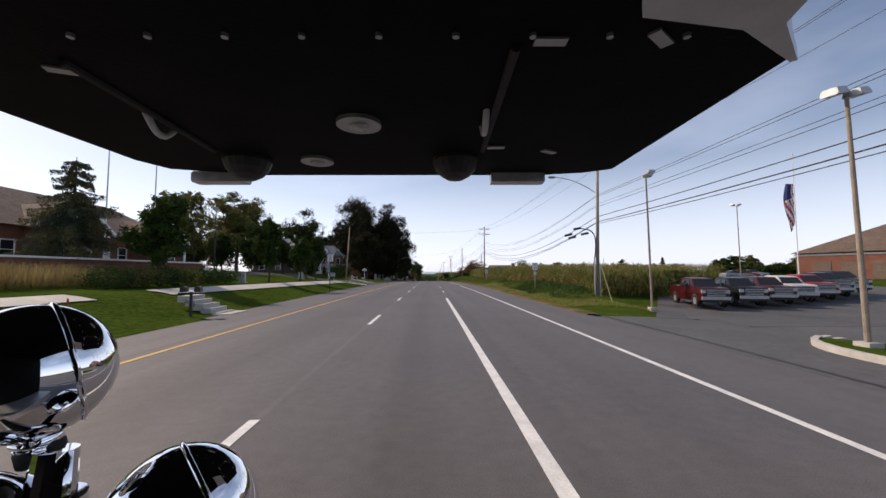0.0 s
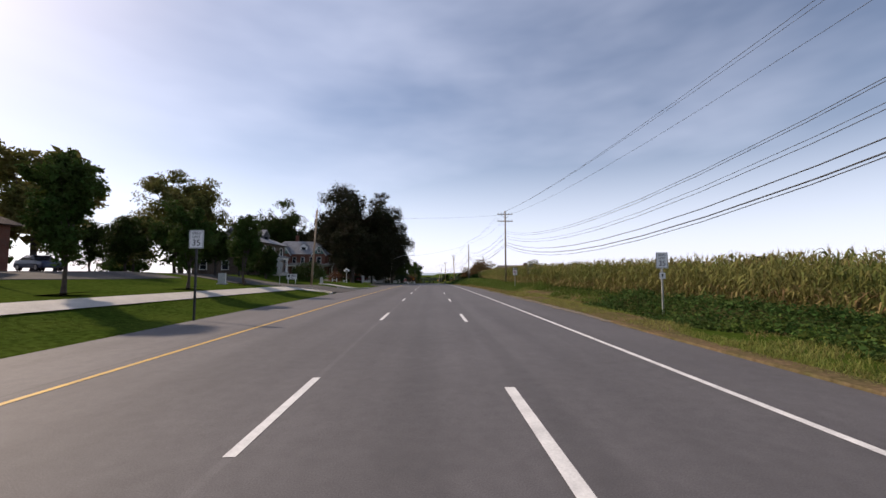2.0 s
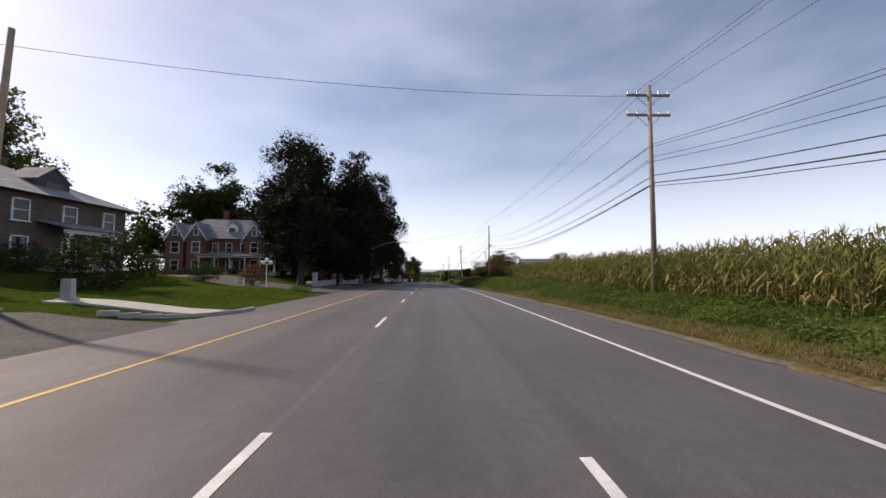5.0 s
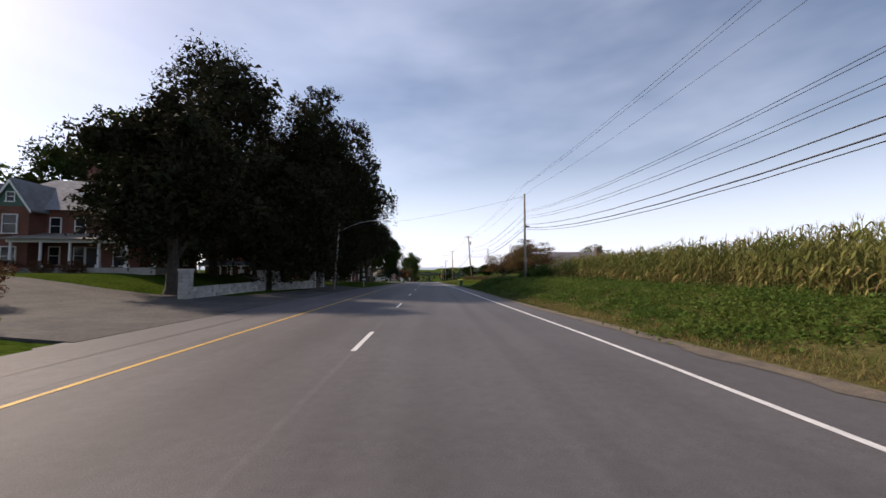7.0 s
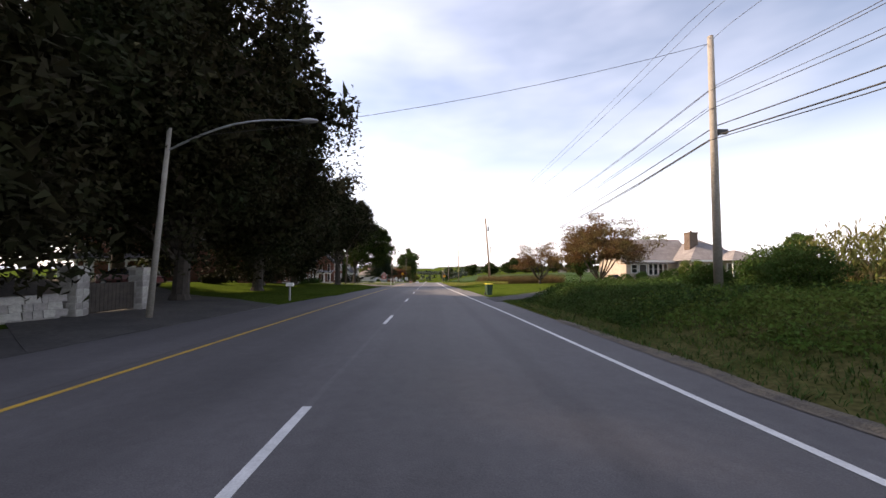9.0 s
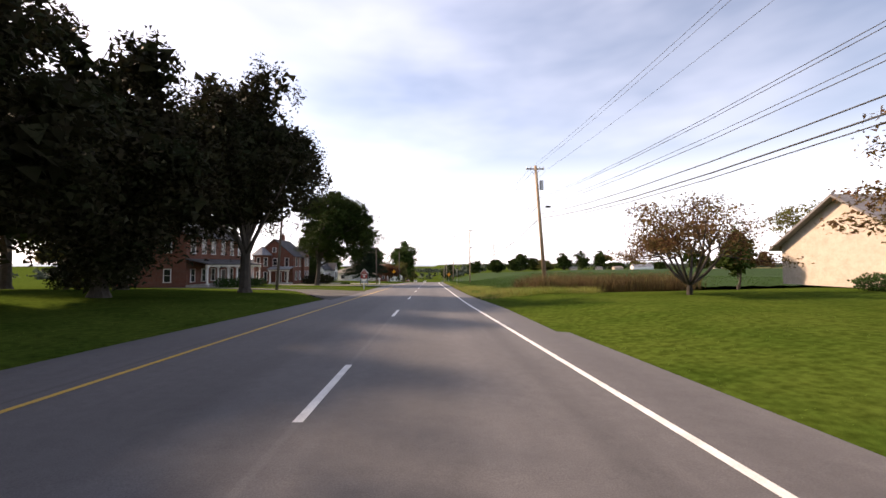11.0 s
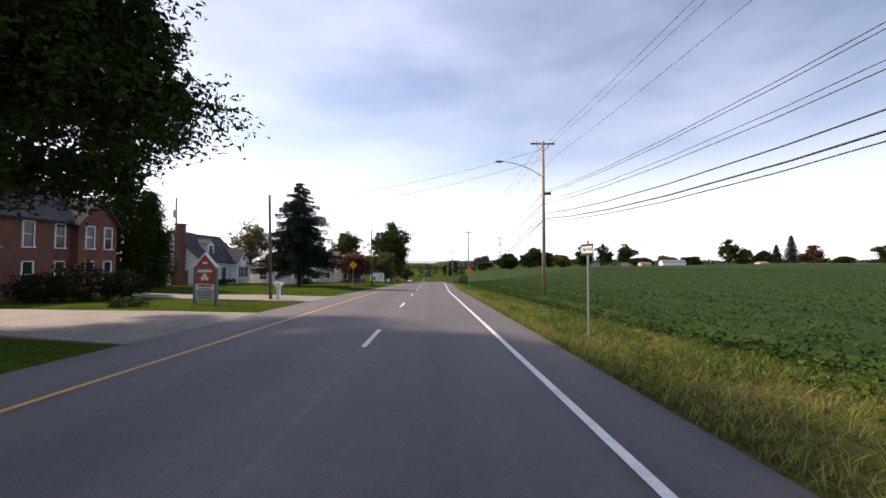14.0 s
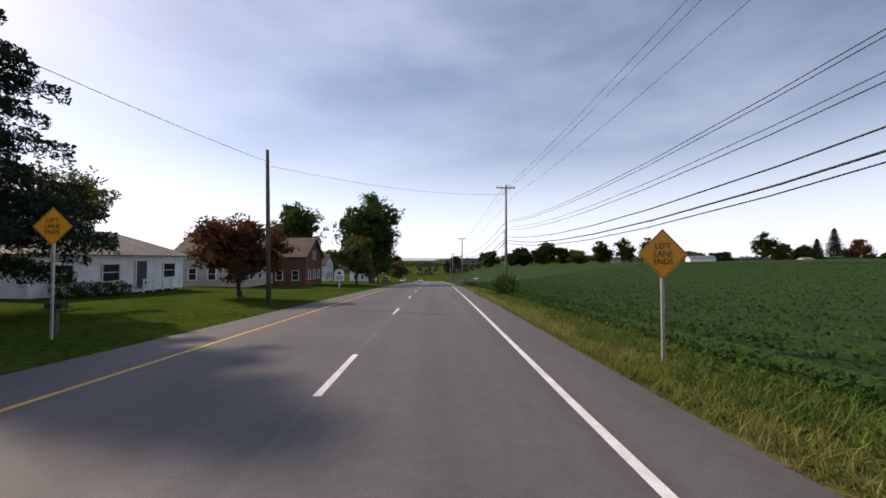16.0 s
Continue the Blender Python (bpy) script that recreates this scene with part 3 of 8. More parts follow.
def ragged(y, k):
    return (noise.noise((y * 0.35, k, 0)) * 0.5 + noise.noise((y * 1.7, k, 4)) * 0.22) * (1 - 0.75 * smooth((y - 96) / 14) * smooth((160 - y) / 10))


# ragged strips of bare dirt where the asphalt breaks off
tagged(sheet("shoulder", lambda y: (lerp_table(RIGHT_EDGE, y) - 0.12 - 1.3 * abs(ragged(y, 1)), lerp_table(RIGHT_EDGE, y) + 0.22 + 0.3 * smooth((y - 70) / 12) * smooth((108 - y) / 10) + 1.2 * ragged(y, 2)), steps(33, 137, 208), lambda u: 0.012 if u < 0.5 else 0.05, M["gravel"], 4), "bare brown gravel shoulder at the road edge", "ground", kind="structure")


def kerb(pts, label):
    bm = bms()
    for (x0, y0), (x1, y1) in zip(pts, pts[1:]):
        d = Vector((x1 - x0, y1 - y0, 0))
        z = (ground_z(x0, y0) + ground_z(x1, y1)) / 2
        box(bm, ((x0 + x1) / 2, (y0 + y1) / 2, z + 0.06), (d.length + 0.03, 0.16, 0.22), math.degrees(math.atan2(d.y, d.x)))
    bmesh.ops.bevel(bm, geom=bm.edges[:], offset=0.015, segments=1)
    return tagged(part("kerb", bm, M["concrete"]), label, "kerb", kind="structure")


def arc(cx, cy, r, a0, a1, n=10):
    return [(cx + r * math.cos(radians(a0 + (a1 - a0) * i / n)), cy + r * math.sin(radians(a0 + (a1 - a0) * i / n))) for i in range(n + 1)]


kerb(arc(-14.0, 62.0, 3.9, -8, 88), "pale concrete kerb rounding the corner")
kerb(arc(-14.0, 81.5, 4.6, 8, -80), "pale concrete kerb rounding the corner")
# kerbed grass island in the parking lot
kerb(arc(14.4, 8.0, 4.0, 265, 80, 18), "worn concrete kerb round the grass island")
bm = bms()
hub = bm.verts.new((18, 8, ground_z(18, 8) + 0.16))
ring = [bm.verts.new((x, y, ground_z(x, y) + 0.13)) for x, y in arc(14.4, 8.0, 3.92, 265, 80, 18) + [(25, 11.9), (25, 4.0)]]
for p, q in zip(ring, ring[1:] + ring[:1]):
    bm.faces.new((hub, q, p))
tagged(part("island_grass", bm, M["grass"]), "small grass island with a kerb in the lot", "lawn", kind="structure")

tagged(sheet("verge", lambda y: (lerp_table(RIGHT_EDGE, y) - 0.25, 12.2), steps(64, 145, 41), lambda u: -0.06 if u == 0 else 0.06, M["verge"], 10), "rough green and tan verge before the corn", "verge", kind="structure")
tagged(sheet("verge", lambda y: (lerp_table(RIGHT_EDGE, y) - 0.25, lerp_table(RIGHT_EDGE, y) + 0.4 + (13.0 - lerp_table(RIGHT_EDGE, y)) * smooth((y - 33) / 11) * smooth((70 - y) / 6)), steps(17, 69, 52), lambda u: -0.06 if u == 0 else 0.06, M["dry_verge"], 12), "dry bare tan and brown verge before the corn", "verge", kind="structure")
tagged(sheet("verge", lambda y: (lerp_table(RIGHT_EDGE, y) - 0.25, 8.9), steps(186, 330, 72), lambda u: -0.06 if u == 0 else 0.06, M["verge"], 8), "rough green and tan verge before the field", "verge", kind="structure")

# ---------------------------------------------------------------- vegetation
rng = np.random.default_rng(7)


def leaves(centres, size, squash=0.0, aspect=0.55, droop=0.0):
    """Pointed leaves at the centres with random turns; returns vertices and faces."""
    n = len(centres)
    a = rng.normal(size=(n, 3))
    a[:, 2] = a[:, 2] * (1 - squash) - droop
    a /= np.linalg.norm(a, axis=1)[:, None]
    b = rng.normal(size=(n, 3))
    b -= (b * a).sum(1)[:, None] * a
    b /= np.linalg.norm(b, axis=1)[:, None]
    s = (size * rng.uniform(0.6, 1.35, n))[:, None]
    c = np.asarray(centres)
    w = b * s * aspect * 0.5
    v = np.stack([c - a * s * 0.45 - w, c - a * s * 0.45 + w, c + a * s * 0.55], 1).reshape(-1, 3)
    return v, np.arange(n * 3).reshape(n, 3)


def limb(bm, a, b, r0, r1, bendv, seg=6, cuts=3):
    pts = []
    a, b = Vector(a), Vector(b)
    for i in range(cuts + 1):
        t = i / cuts
        pts.append(a.lerp(b, t) + Vector(bendv) * math.sin(t * math.pi))
    for i in range(cuts):
        rod(bm, pts[i], pts[i + 1], r0 + (r1 - r0) * i / cuts, r0 + (r1 - r0) * (i + 1) / cuts, seg, False)


def tree(x, y, h, crown_r, crown_base, leaf, label, n=9000, size=0.35, trunk_r=0.25, clumps=34, category="tree", weep=0.0, lean=0.0, sink=0.1, name="tree", squash_top=1.0, gap=0.20, turn=None, core=24):
    t = thing(name, x, y, ground_z(x, y) - sink, rng.uniform(0, 360) if turn is None else turn, label, category)
    hc = (h - crown_base) / 2
    zc = crown_base + hc
    bm = bms()
    top = Vector((lean * 0.35, 0, crown_base + hc * 1.1))
    limb(bm, (0, 0, 0), top, trunk_r, trunk_r * 0.35, (rng.uniform(-.2, .2), rng.uniform(-.2, .2), 0), 9, 4)
    rod(bm, (0, 0, -0.1), (0, 0, 0.5), trunk_r * 1.5, trunk_r, 9, False)
    cs = []
    for i in range(clumps):
        u = rng.normal(size=3)
        u /= np.linalg.norm(u)
        k = rng.uniform(0.45, 0.95) if i > clumps * 0.2 else rng.uniform(0.0, 0.5)
        prof = 1.0 - 0.25 * max(0.0, u[2]) * squash_top
        c = np.array([lean + u[0] * crown_r * k * prof, u[1] * crown_r * k * prof, zc + u[2] * hc * k])
        cs.append(c)
        if i % 2 == 0:
            z0 = crown_base * rng.uniform(0.7, 1.0) + hc * rng.uniform(0, 0.8)
            z0 = min(z0, c[2] - 0.2) if c[2] > crown_base * 0.8 else c[2]
            limb(bm, (0, 0, max(0.6, z0)), c, trunk_r * 0.42, trunk_r * 0.1, (0, 0, rng.uniform(0, .5)), 5, 3)
    part("trunk", bm, M["bark"], t)
    per = n // clumps
    pts = []
    for c in cs:
        sp = crown_r * rng.uniform(gap, gap + 0.14)
        sprays = 13
        d = rng.normal(size=(sprays, 3))
        d /= np.linalg.norm(d, axis=1)[:, None]
        flat = np.array([sp, sp, sp * 0.75 * min(1.3, hc / crown_r)]) * 1.5
        d = d * (rng.uniform(0.1, 1, (sprays, 1)) ** 0.4) * flat
        p = d[rng.integers(0, sprays, per)] + np.clip(rng.normal(size=(per, 3)), -1.7, 1.7) * flat * 0.17
        if weep:
            p[:, 2] -= weep * rng.uniform(0, 1, per) ** 2 * (np.abs(c[:2]).max() / crown_r)
        p = c + p
        pts.append(p)
    pts = np.concatenate(pts)
    pts = pts[pts[:, 2] > max(0.5, crown_base * 0.45)]
    v, f = leaves(pts, size, 0.2, droop=0.25)
    if core:
        # larger leaf masses added deep inside the crown to block light
        q = np.concatenate([c + np.clip(rng.normal(size=(core, 3)), -1.5, 1.5) * flat * 0.32 for c in cs])
        q = q[q[:, 2] > crown_base * 0.8 + size]
        v2, f2 = leaves(q, size * 2.15, 0.2, 0.9)
        v, f = np.concatenate([v, v2]), np.concatenate([f, f2 + len(v)])
    part("crown", (v, f), leaf, t)
    return t


def spruce(x, y, h, r, leaf, label, n=9000, size=0.3, name="spruce_tree"):
    """Whorls of drooping boughs, each fringed with hanging sprays."""
    t = thing(name, x, y, ground_z(x, y) - 0.1, rng.uniform(0, 360), label, "tree")
    bm = bms()
    rod(bm, (0, 0, 0), (0, 0, h * 0.97), 0.045 * r + 0.1, 0.02, 8)
    boughs = []
    tiers = int(h * 1.9)
    for i in range(tiers):
        q = i / tiers
        z = 0.3 + 0.23 * h + (h * 0.77 - 0.4) * q
        rr = r * (1 - q) ** 0.68 * rng.uniform(0.88, 1.08) + 0.15
        arms = max(5, int(11 * (1 - q) ** 0.5))
        a0 = rng.uniform(0, 6.3)
        for k in range(arms):
            a = a0 + 6.283 * k / arms + rng.uniform(-.25, .25)
            boughs.append((z + rng.uniform(-.8, .8) * (1 - q) ** 0.6, a, rr * rng.uniform(0.55, 1.1)))
    total = sum(L for _, _, L in boughs)
    pts = []
    for z, a, L in boughs:
        d = np.array([math.cos(a), math.sin(a), 0])
        side = np.array([-d[1], d[0], 0])
        dr = rng.uniform(0.14, 0.40)
        e = d * L + np.array([0, 0, z - L * dr])
        rod(bm, (0, 0, z), tuple(d * L * 0.55 + np.array([0, 0, z - L * 0.75 * dr])), 0.035, 0.02, 4, False)
        rod(bm, tuple(d * L * 0.55 + np.array([0, 0, z - L * 0.75 * dr])), tuple(e), 0.02, 0.006, 4, False)
        m = max(8, int(n * L / total))
        u = rng.uniform(0.12, 1.06, m)
        w = rng.normal(size=m) * 0.17 * L * (1.15 - u)
        p = d * (u * L)[:, None] + side * w[:, None]
        p[:, 2] = z - L * dr * (1.5 * u - 0.5 * u ** 2) - np.abs(w) * 0.35 - rng.uniform(0, 1, m) ** 1.6 * min(0.65, 0.16 * L + 0.1)
        pts.append(p)
    part("trunk", bm, M["bark"], t)
    part("needles", leaves(np.concatenate(pts), size, 0.3, 0.34, 0.7), leaf, t)
    return t


def bush(x, y, r, h, leaf, label, n=1800, size=0.16, name="bush", category="bush", rx=1.0):
    t = thing(name, x, y, ground_z(x, y) - 0.05, rng.uniform(0, 60), label, category)
    bm = bms()
    for k in range(5):
        a = rng.uniform(0, 6.28)
        rod(bm, (0, 0, 0), (math.cos(a) * r * 0.5, math.sin(a) * r * 0.5, h * 0.7), 0.03, 0.01, 5, False)
    part("stem", bm, M["bark"], t)
    u = rng.normal(size=(n, 3))
    u /= np.linalg.norm(u, axis=1)[:, None]
    k = rng.uniform(0.35, 1.0, n)[:, None] ** 0.5
    lump = 1 + 0.16 * np.sin(u[:, :1] * 7 + u[:, 1:2] * 5) + 0.12 * np.sin(u[:, 2:3] * 9)
    p = u * k * lump * np.array([r * rx, r, h / 2]) + np.array([0, 0, h / 2])
    p = p[p[:, 2] > 0.03]
    part("foliage", leaves(p, size), leaf, t)
    return t


def arborvitae(x, y, r, h, leaf, label, n, size):
    """A straight trunk inside many steep flame-shaped sprays."""
    t = thing("arborvitae_tree", x, y, ground_z(x, y) - 0.1, rng.uniform(0, 60), label, "tree")
    bm = bms()
    rod(bm, (0, 0, 0), (0, 0, h * 0.85), 0.16, 0.03, 8)
    part("trunk", bm, M["bark"], t)
    z = rng.uniform(0.03, 0.97, 90)
    a = rng.uniform(0, 6.283, 90)
    w = r * np.minimum(1, 0.55 + z * 2.2) * (1 - z ** 2.6) * rng.uniform(0.45, 1.0, 90)
    c = np.c_[np.cos(a) * w, np.sin(a) * w, z * h]
    p = c[rng.integers(0, 90, n)] + np.clip(rng.normal(size=(n, 3)), -1.8, 1.8) * np.array([0.24, 0.24, 0.085 * h / 1.6]) * r / 1.2
    p = p[(p[:, 2] > 0.1) & (p[:, 2] < h)]
    part("crown", leaves(p, size), leaf, t)
    return t


def scatter(name, pts, hgt, width, material, label, spread=0.25, blades=1, category="grass"):
    """Upright blades at the points, bent over at the tip."""
    pts = np.repeat(np.asarray(pts), blades, 0)
    n = len(pts)
    a = rng.uniform(0, 6.283, n)
    h = hgt * rng.uniform(0.5, 1.3, n)
    w = width * rng.uniform(0.6, 1.3, n)
    base = pts + np.c_[rng.normal(size=(n, 2)) * (0.05 if blades > 1 else 0), np.zeros(n)]
    side = np.c_[np.cos(a), np.sin(a), np.zeros(n)] * w[:, None] / 2
    out = np.c_[-np.sin(a), np.cos(a), np.zeros(n)] * (h * spread * rng.uniform(0.2, 1.6, n))[:, None]
    up = np.c_[np.zeros((n, 2)), h]
    mid = base + out * 0.3 + up * 0.5
    v = np.stack([base, mid + side, mid - side, base + out + up * 0.95], 1).reshape(-1, 3)
    i = np.arange(n)[:, None] * 4
    f = np.concatenate([i + [0, 1, 2], i + [2, 1, 3]], 0)
    return tagged(part(name, (v, f), material), label, category, kind="stuff")


def on_land(xs, ys, dz=0.0):
    return np.array([(x, y, ground_z(x, y) + dz) for x, y in zip(xs, ys)])


# corn field: stalks with long arching leaves and tassels
def corn_field():
    px, py = [], []
    for row in range(26):
        x0 = 13.4 + 0.76 * row if row < 9 else 13.4 + 0.76 * 9 + 2.2 * (row - 9)
        step = 0.24 if row < 3 else (0.36 if row < 9 else 0.7)
        for y in np.arange(31.5, 139.5 if row > 3 else 135.5, step):
            yy = y + rng.uniform(-.1, .1)
            xx = x0 + rng.uniform(-.12, .12) + 1.2 * math.sin(yy * 0.06)
            if row < 2 and noise.noise((yy * 0.35, 3, row)) > 0.38:
                continue
            if xx > 19.5 + (yy - 31) * 0.95:
                continue
            px.append(xx)
            py.append(yy)
    for yy in (31.4, 32.1, 32.8, 33.6):
        for xx in np.arange(15, 21, 0.3):
            px.append(xx + rng.uniform(-.12, .12))
            py.append(yy + rng.uniform(-.15, .15))
    b = on_land(px, py)
    n = len(b)
    h = rng.uniform(2.0, 2.55, n)
    V, F, k = [], [], 0
    # stalks: three-sided
    ang = np.array([0, 2.1, 4.2])
    ring = np.stack([np.cos(ang), np.sin(ang), np.zeros(3)], 1) * 0.014
    lean = np.c_[rng.normal(size=(n, 2)) * 0.08, np.zeros(n)]
    v = np.concatenate([b[:, None] + ring, b[:, None] + ring * 0.5 + lean[:, None] + np.c_[np.zeros((n, 2)), h][:, None]], 1).reshape(-1, 3)
    i = np.arange(n)[:, None] * 6
    f = np.concatenate([i + [0, 1, 4, 3], i + [1, 2, 5, 4], i + [2, 0, 3, 5]], 0)
    tagged(part("corn_stalks", (v, f), M["corn"]), "tall green and yellowing corn stalks in rows", "corn", kind="stuff")
    for mname, per, lo, hi, lab in (("corn", 9, 0.28, 0.97, "arching green corn leaves on the stalks"), ("corn_dry", 3, 0.06, 0.45, "withered tan corn leaves low on the stalks")):
        m = n * per
        idx = np.repeat(np.arange(n), per)
        q = rng.uniform(lo, hi, m)
        st = b[idx] + lean[idx] * q[:, None] + np.c_[np.zeros((m, 2)), h[idx] * q]
        a = rng.uniform(0, 6.283, m)
        L = rng.uniform(0.38, 0.72, m)[:, None]
        o = np.c_[np.cos(a), np.sin(a), np.zeros(m)]
        s = np.c_[-np.sin(a), np.cos(a), np.zeros(m)] * 0.035
        z = np.array([0, 0, 1.0])
        p1 = st + o * L * 0.38 + z * L * 0.42
        p2 = st + o * L * 0.78 + z * L * rng.uniform(-0.05, 0.42, (m, 1))
        p3 = st + o * L * 1.0 + z * L * rng.uniform(-0.55, 0.1, (m, 1))
        v = np.stack([st, p1 - s, p1 + s, p2 - s * 0.8, p2 + s * 0.8, p3], 1).reshape(-1, 3)
        i = np.arange(m)[:, None] * 6
        f4 = i + [1, 2, 4, 3]
        f = np.concatenate([np.c_[i + [0, 2, 1]], np.c_[i + [3, 4, 5]], i + [1, 2, 4], i + [1, 4, 3]], 0)
        tagged(part("corn_leaves", (v, f), M[mname]), lab, "corn", kind="stuff")
    idx = np.repeat(np.arange(n), 6)
    m = len(idx)
    st = b[idx] + lean[idx] + np.c_[np.zeros((m, 2)), h[idx] - 0.03]
    a = rng.uniform(0, 6.283, m)
    o = np.c_[np.cos(a), np.sin(a), np.zeros(m)] * rng.uniform(0.02, 0.16, (m, 1))
    s = np.c_[-np.sin(a), np.cos(a), np.zeros(m)] * 0.012
    tip = st + o + np.array([0, 0, 1.0]) * rng.uniform(0.18, 0.36, (m, 1))
    v = np.stack([st - s, st + s, tip], 1).reshape(-1, 3)
    tagged(part("corn_tassels", (v, np.arange(m * 3).reshape(m, 3)), M["tassel"]), "dry tan corn tassels over the field", "corn", kind="stuff")
    # the body of the field behind the first rows
    bv, bf = [], []
    xs, ys = [15.5] + [float(v) for v in np.arange(16.5, 60, 2.5)], [float(v) for v in np.arange(35, 136.5, 1.5)]
    for y in ys:
        for i, x in enumerate(xs):
            bv.append((x + 1.2 * math.sin(y * 0.06), y, ground_z(x, y) + (1.9 + 0.2 * noise.noise((x, y, 1)) if 0 < i else 0.0)))
    w = len(xs)
    for j in range(len(ys) - 1):
        for i in range(w - 1):
            if xs[i + 1] > 18.5 + (ys[j] - 31) * 0.95:
                continue
            bf.append((j * w + i, j * w + i + 1, (j + 1) * w + i + 1, (j + 1) * w + i))
    tagged(part("corn_mass", (np.array(bv), np.array(bf)), M["corn"]), "dense inner rows of the corn field", "corn", kind="stuff")


corn_field()


# verges: grass, weeds and dry stalks between road and fields
def verge(y0, y1, dens, x_in, x_out, hgt, material, label, width=0.02, spread=0.5, patch=None, blades=3, bare=None):
    m = int((y1 - y0) * dens)
    ys = rng.uniform(y0, y1, m)
    u = rng.uniform(0, 1, m)
    xs = np.array([x_in(y) + (x_out(y) - x_in(y)) * q for y, q in zip(ys, u)])
    if patch is not None:
        keep = np.array([noise.noise((x * 0.22, y * 0.22, patch)) > 0.04 for x, y in zip(xs, ys)])
        xs, ys = xs[keep], ys[keep]
    if bare is not None:
        keep = np.array([noise.noise((x * 0.22, y * 0.22, bare)) < 0.16 for x, y in zip(xs, ys)])
        xs, ys = xs[keep], ys[keep]
    return scatter("verge_grass", on_land(xs, ys, -0.02), hgt, width, material, label, spread, blades)


RE = lambda y: lerp_table(RIGHT_EDGE, y)
# bare dry stretch before the corn
verge(20, 66, 320, lambda y: RE(y) + 0.2, lambda y: 13.6, 0.2, M["tall_grass"], "short olive verge grass", 0.018, 0.8, bare=6.0)
verge(33, 80, 110, lambda y: RE(y) + 0.3, lambda y: RE(y) + 4.6, 0.13, M["dry"], "dry tan grass on the bare verge", 0.016, 0.9, 9.0)
verge(28, 70, 160, lambda y: RE(y) + 0.1, lambda y: RE(y) + 1.3, 0.11, M["tall_grass"], "grass tufts at the road edge", 0.014, 0.8)
# greener bank farther along the corn
verge(62, 137, 170, lambda y: RE(y) + 0.9, lambda y: 13.6, 0.26, M["weed"], "green grass on the bank", 0.02, 0.7)
verge(60, 116, 170, lambda y: RE(y) + 0.3, lambda y: RE(y) + 1.5, 0.22, M["dry"], "tan grass at the foot of the bank", 0.014, 0.7)
verge(110, 148, 260, lambda y: RE(y) + 0.15, lambda y: 11.0, 0.2, M["bramble"], "dark green weeds and grass on the bank", 0.022, 0.8)
verge(132, 149, 420, lambda y: RE(y) + 0.1, lambda y: RE(y) + 2.0, 0.11, M["blade"], "rough grass strip beside the brambles", 0.016, 0.8)
# verge of the soybean field
SE = lambda y: lerp_table(SOY_EDGE, y)
verge(184, 300, 300, lambda y: RE(y) + 0.03, lambda y: SE(y), 0.24, M["tall_grass"], "long yellow-green verge grass", 0.018, 0.9)
verge(184, 300, 130, lambda y: RE(y) + 0.6, lambda y: SE(y) + 0.3, 0.36, M["weed"], "green weeds in the verge", 0.026, 0.8, 5.0)
verge(186, 262, 70, lambda y: RE(y) + 0.05, lambda y: min(RE(y) + 3.8, SE(y)), 0.2, M["dry"], "dry tan grass at the road edge", 0.014, 0.8, 12.0)
verge(186, 290, 150, lambda y: RE(y) + 0.08, lambda y: RE(y) + 0.9, 0.12, M["weed"], "low green weeds at the road edge", 0.02, 0.9)
verge(183, 206, 420, lambda y: RE(y) + 0.6, lambda y: 12.5, 0.52, M["tall_grass"], "tall rank yellow-green grass", 0.022, 0.8, 2.0, blades=3)


def leafy(name, pts, size, material, label, category="plants"):
    return tagged(part(name, leaves(pts, size, 0.5, 0.8), material), label, category, kind="stuff")


def weed_clumps(boxes, label, material="weed", size=0.10, per=330):
    out = []
    for x0, x1, y0, y1, h, cnt in boxes:
        for k in range(cnt):
            x, y = rng.uniform(x0, x1), rng.uniform(y0, y1)
            if x < RE(y) + 0.7:
                continue
            r = rng.uniform(0.35, 0.9)
            hh = h * rng.uniform(0.5, 1.1)
            m = int(per * r)
            p = rng.normal(size=(m, 3)) * np.array([r * 0.5, r * 0.5, hh * 0.28])
            p[:, 2] = np.abs(p[:, 2])
            out.append(p + np.array([x, y, ground_z(x, y)]))
    leafy("weed_thicket", np.concatenate(out), size, M[material], label)


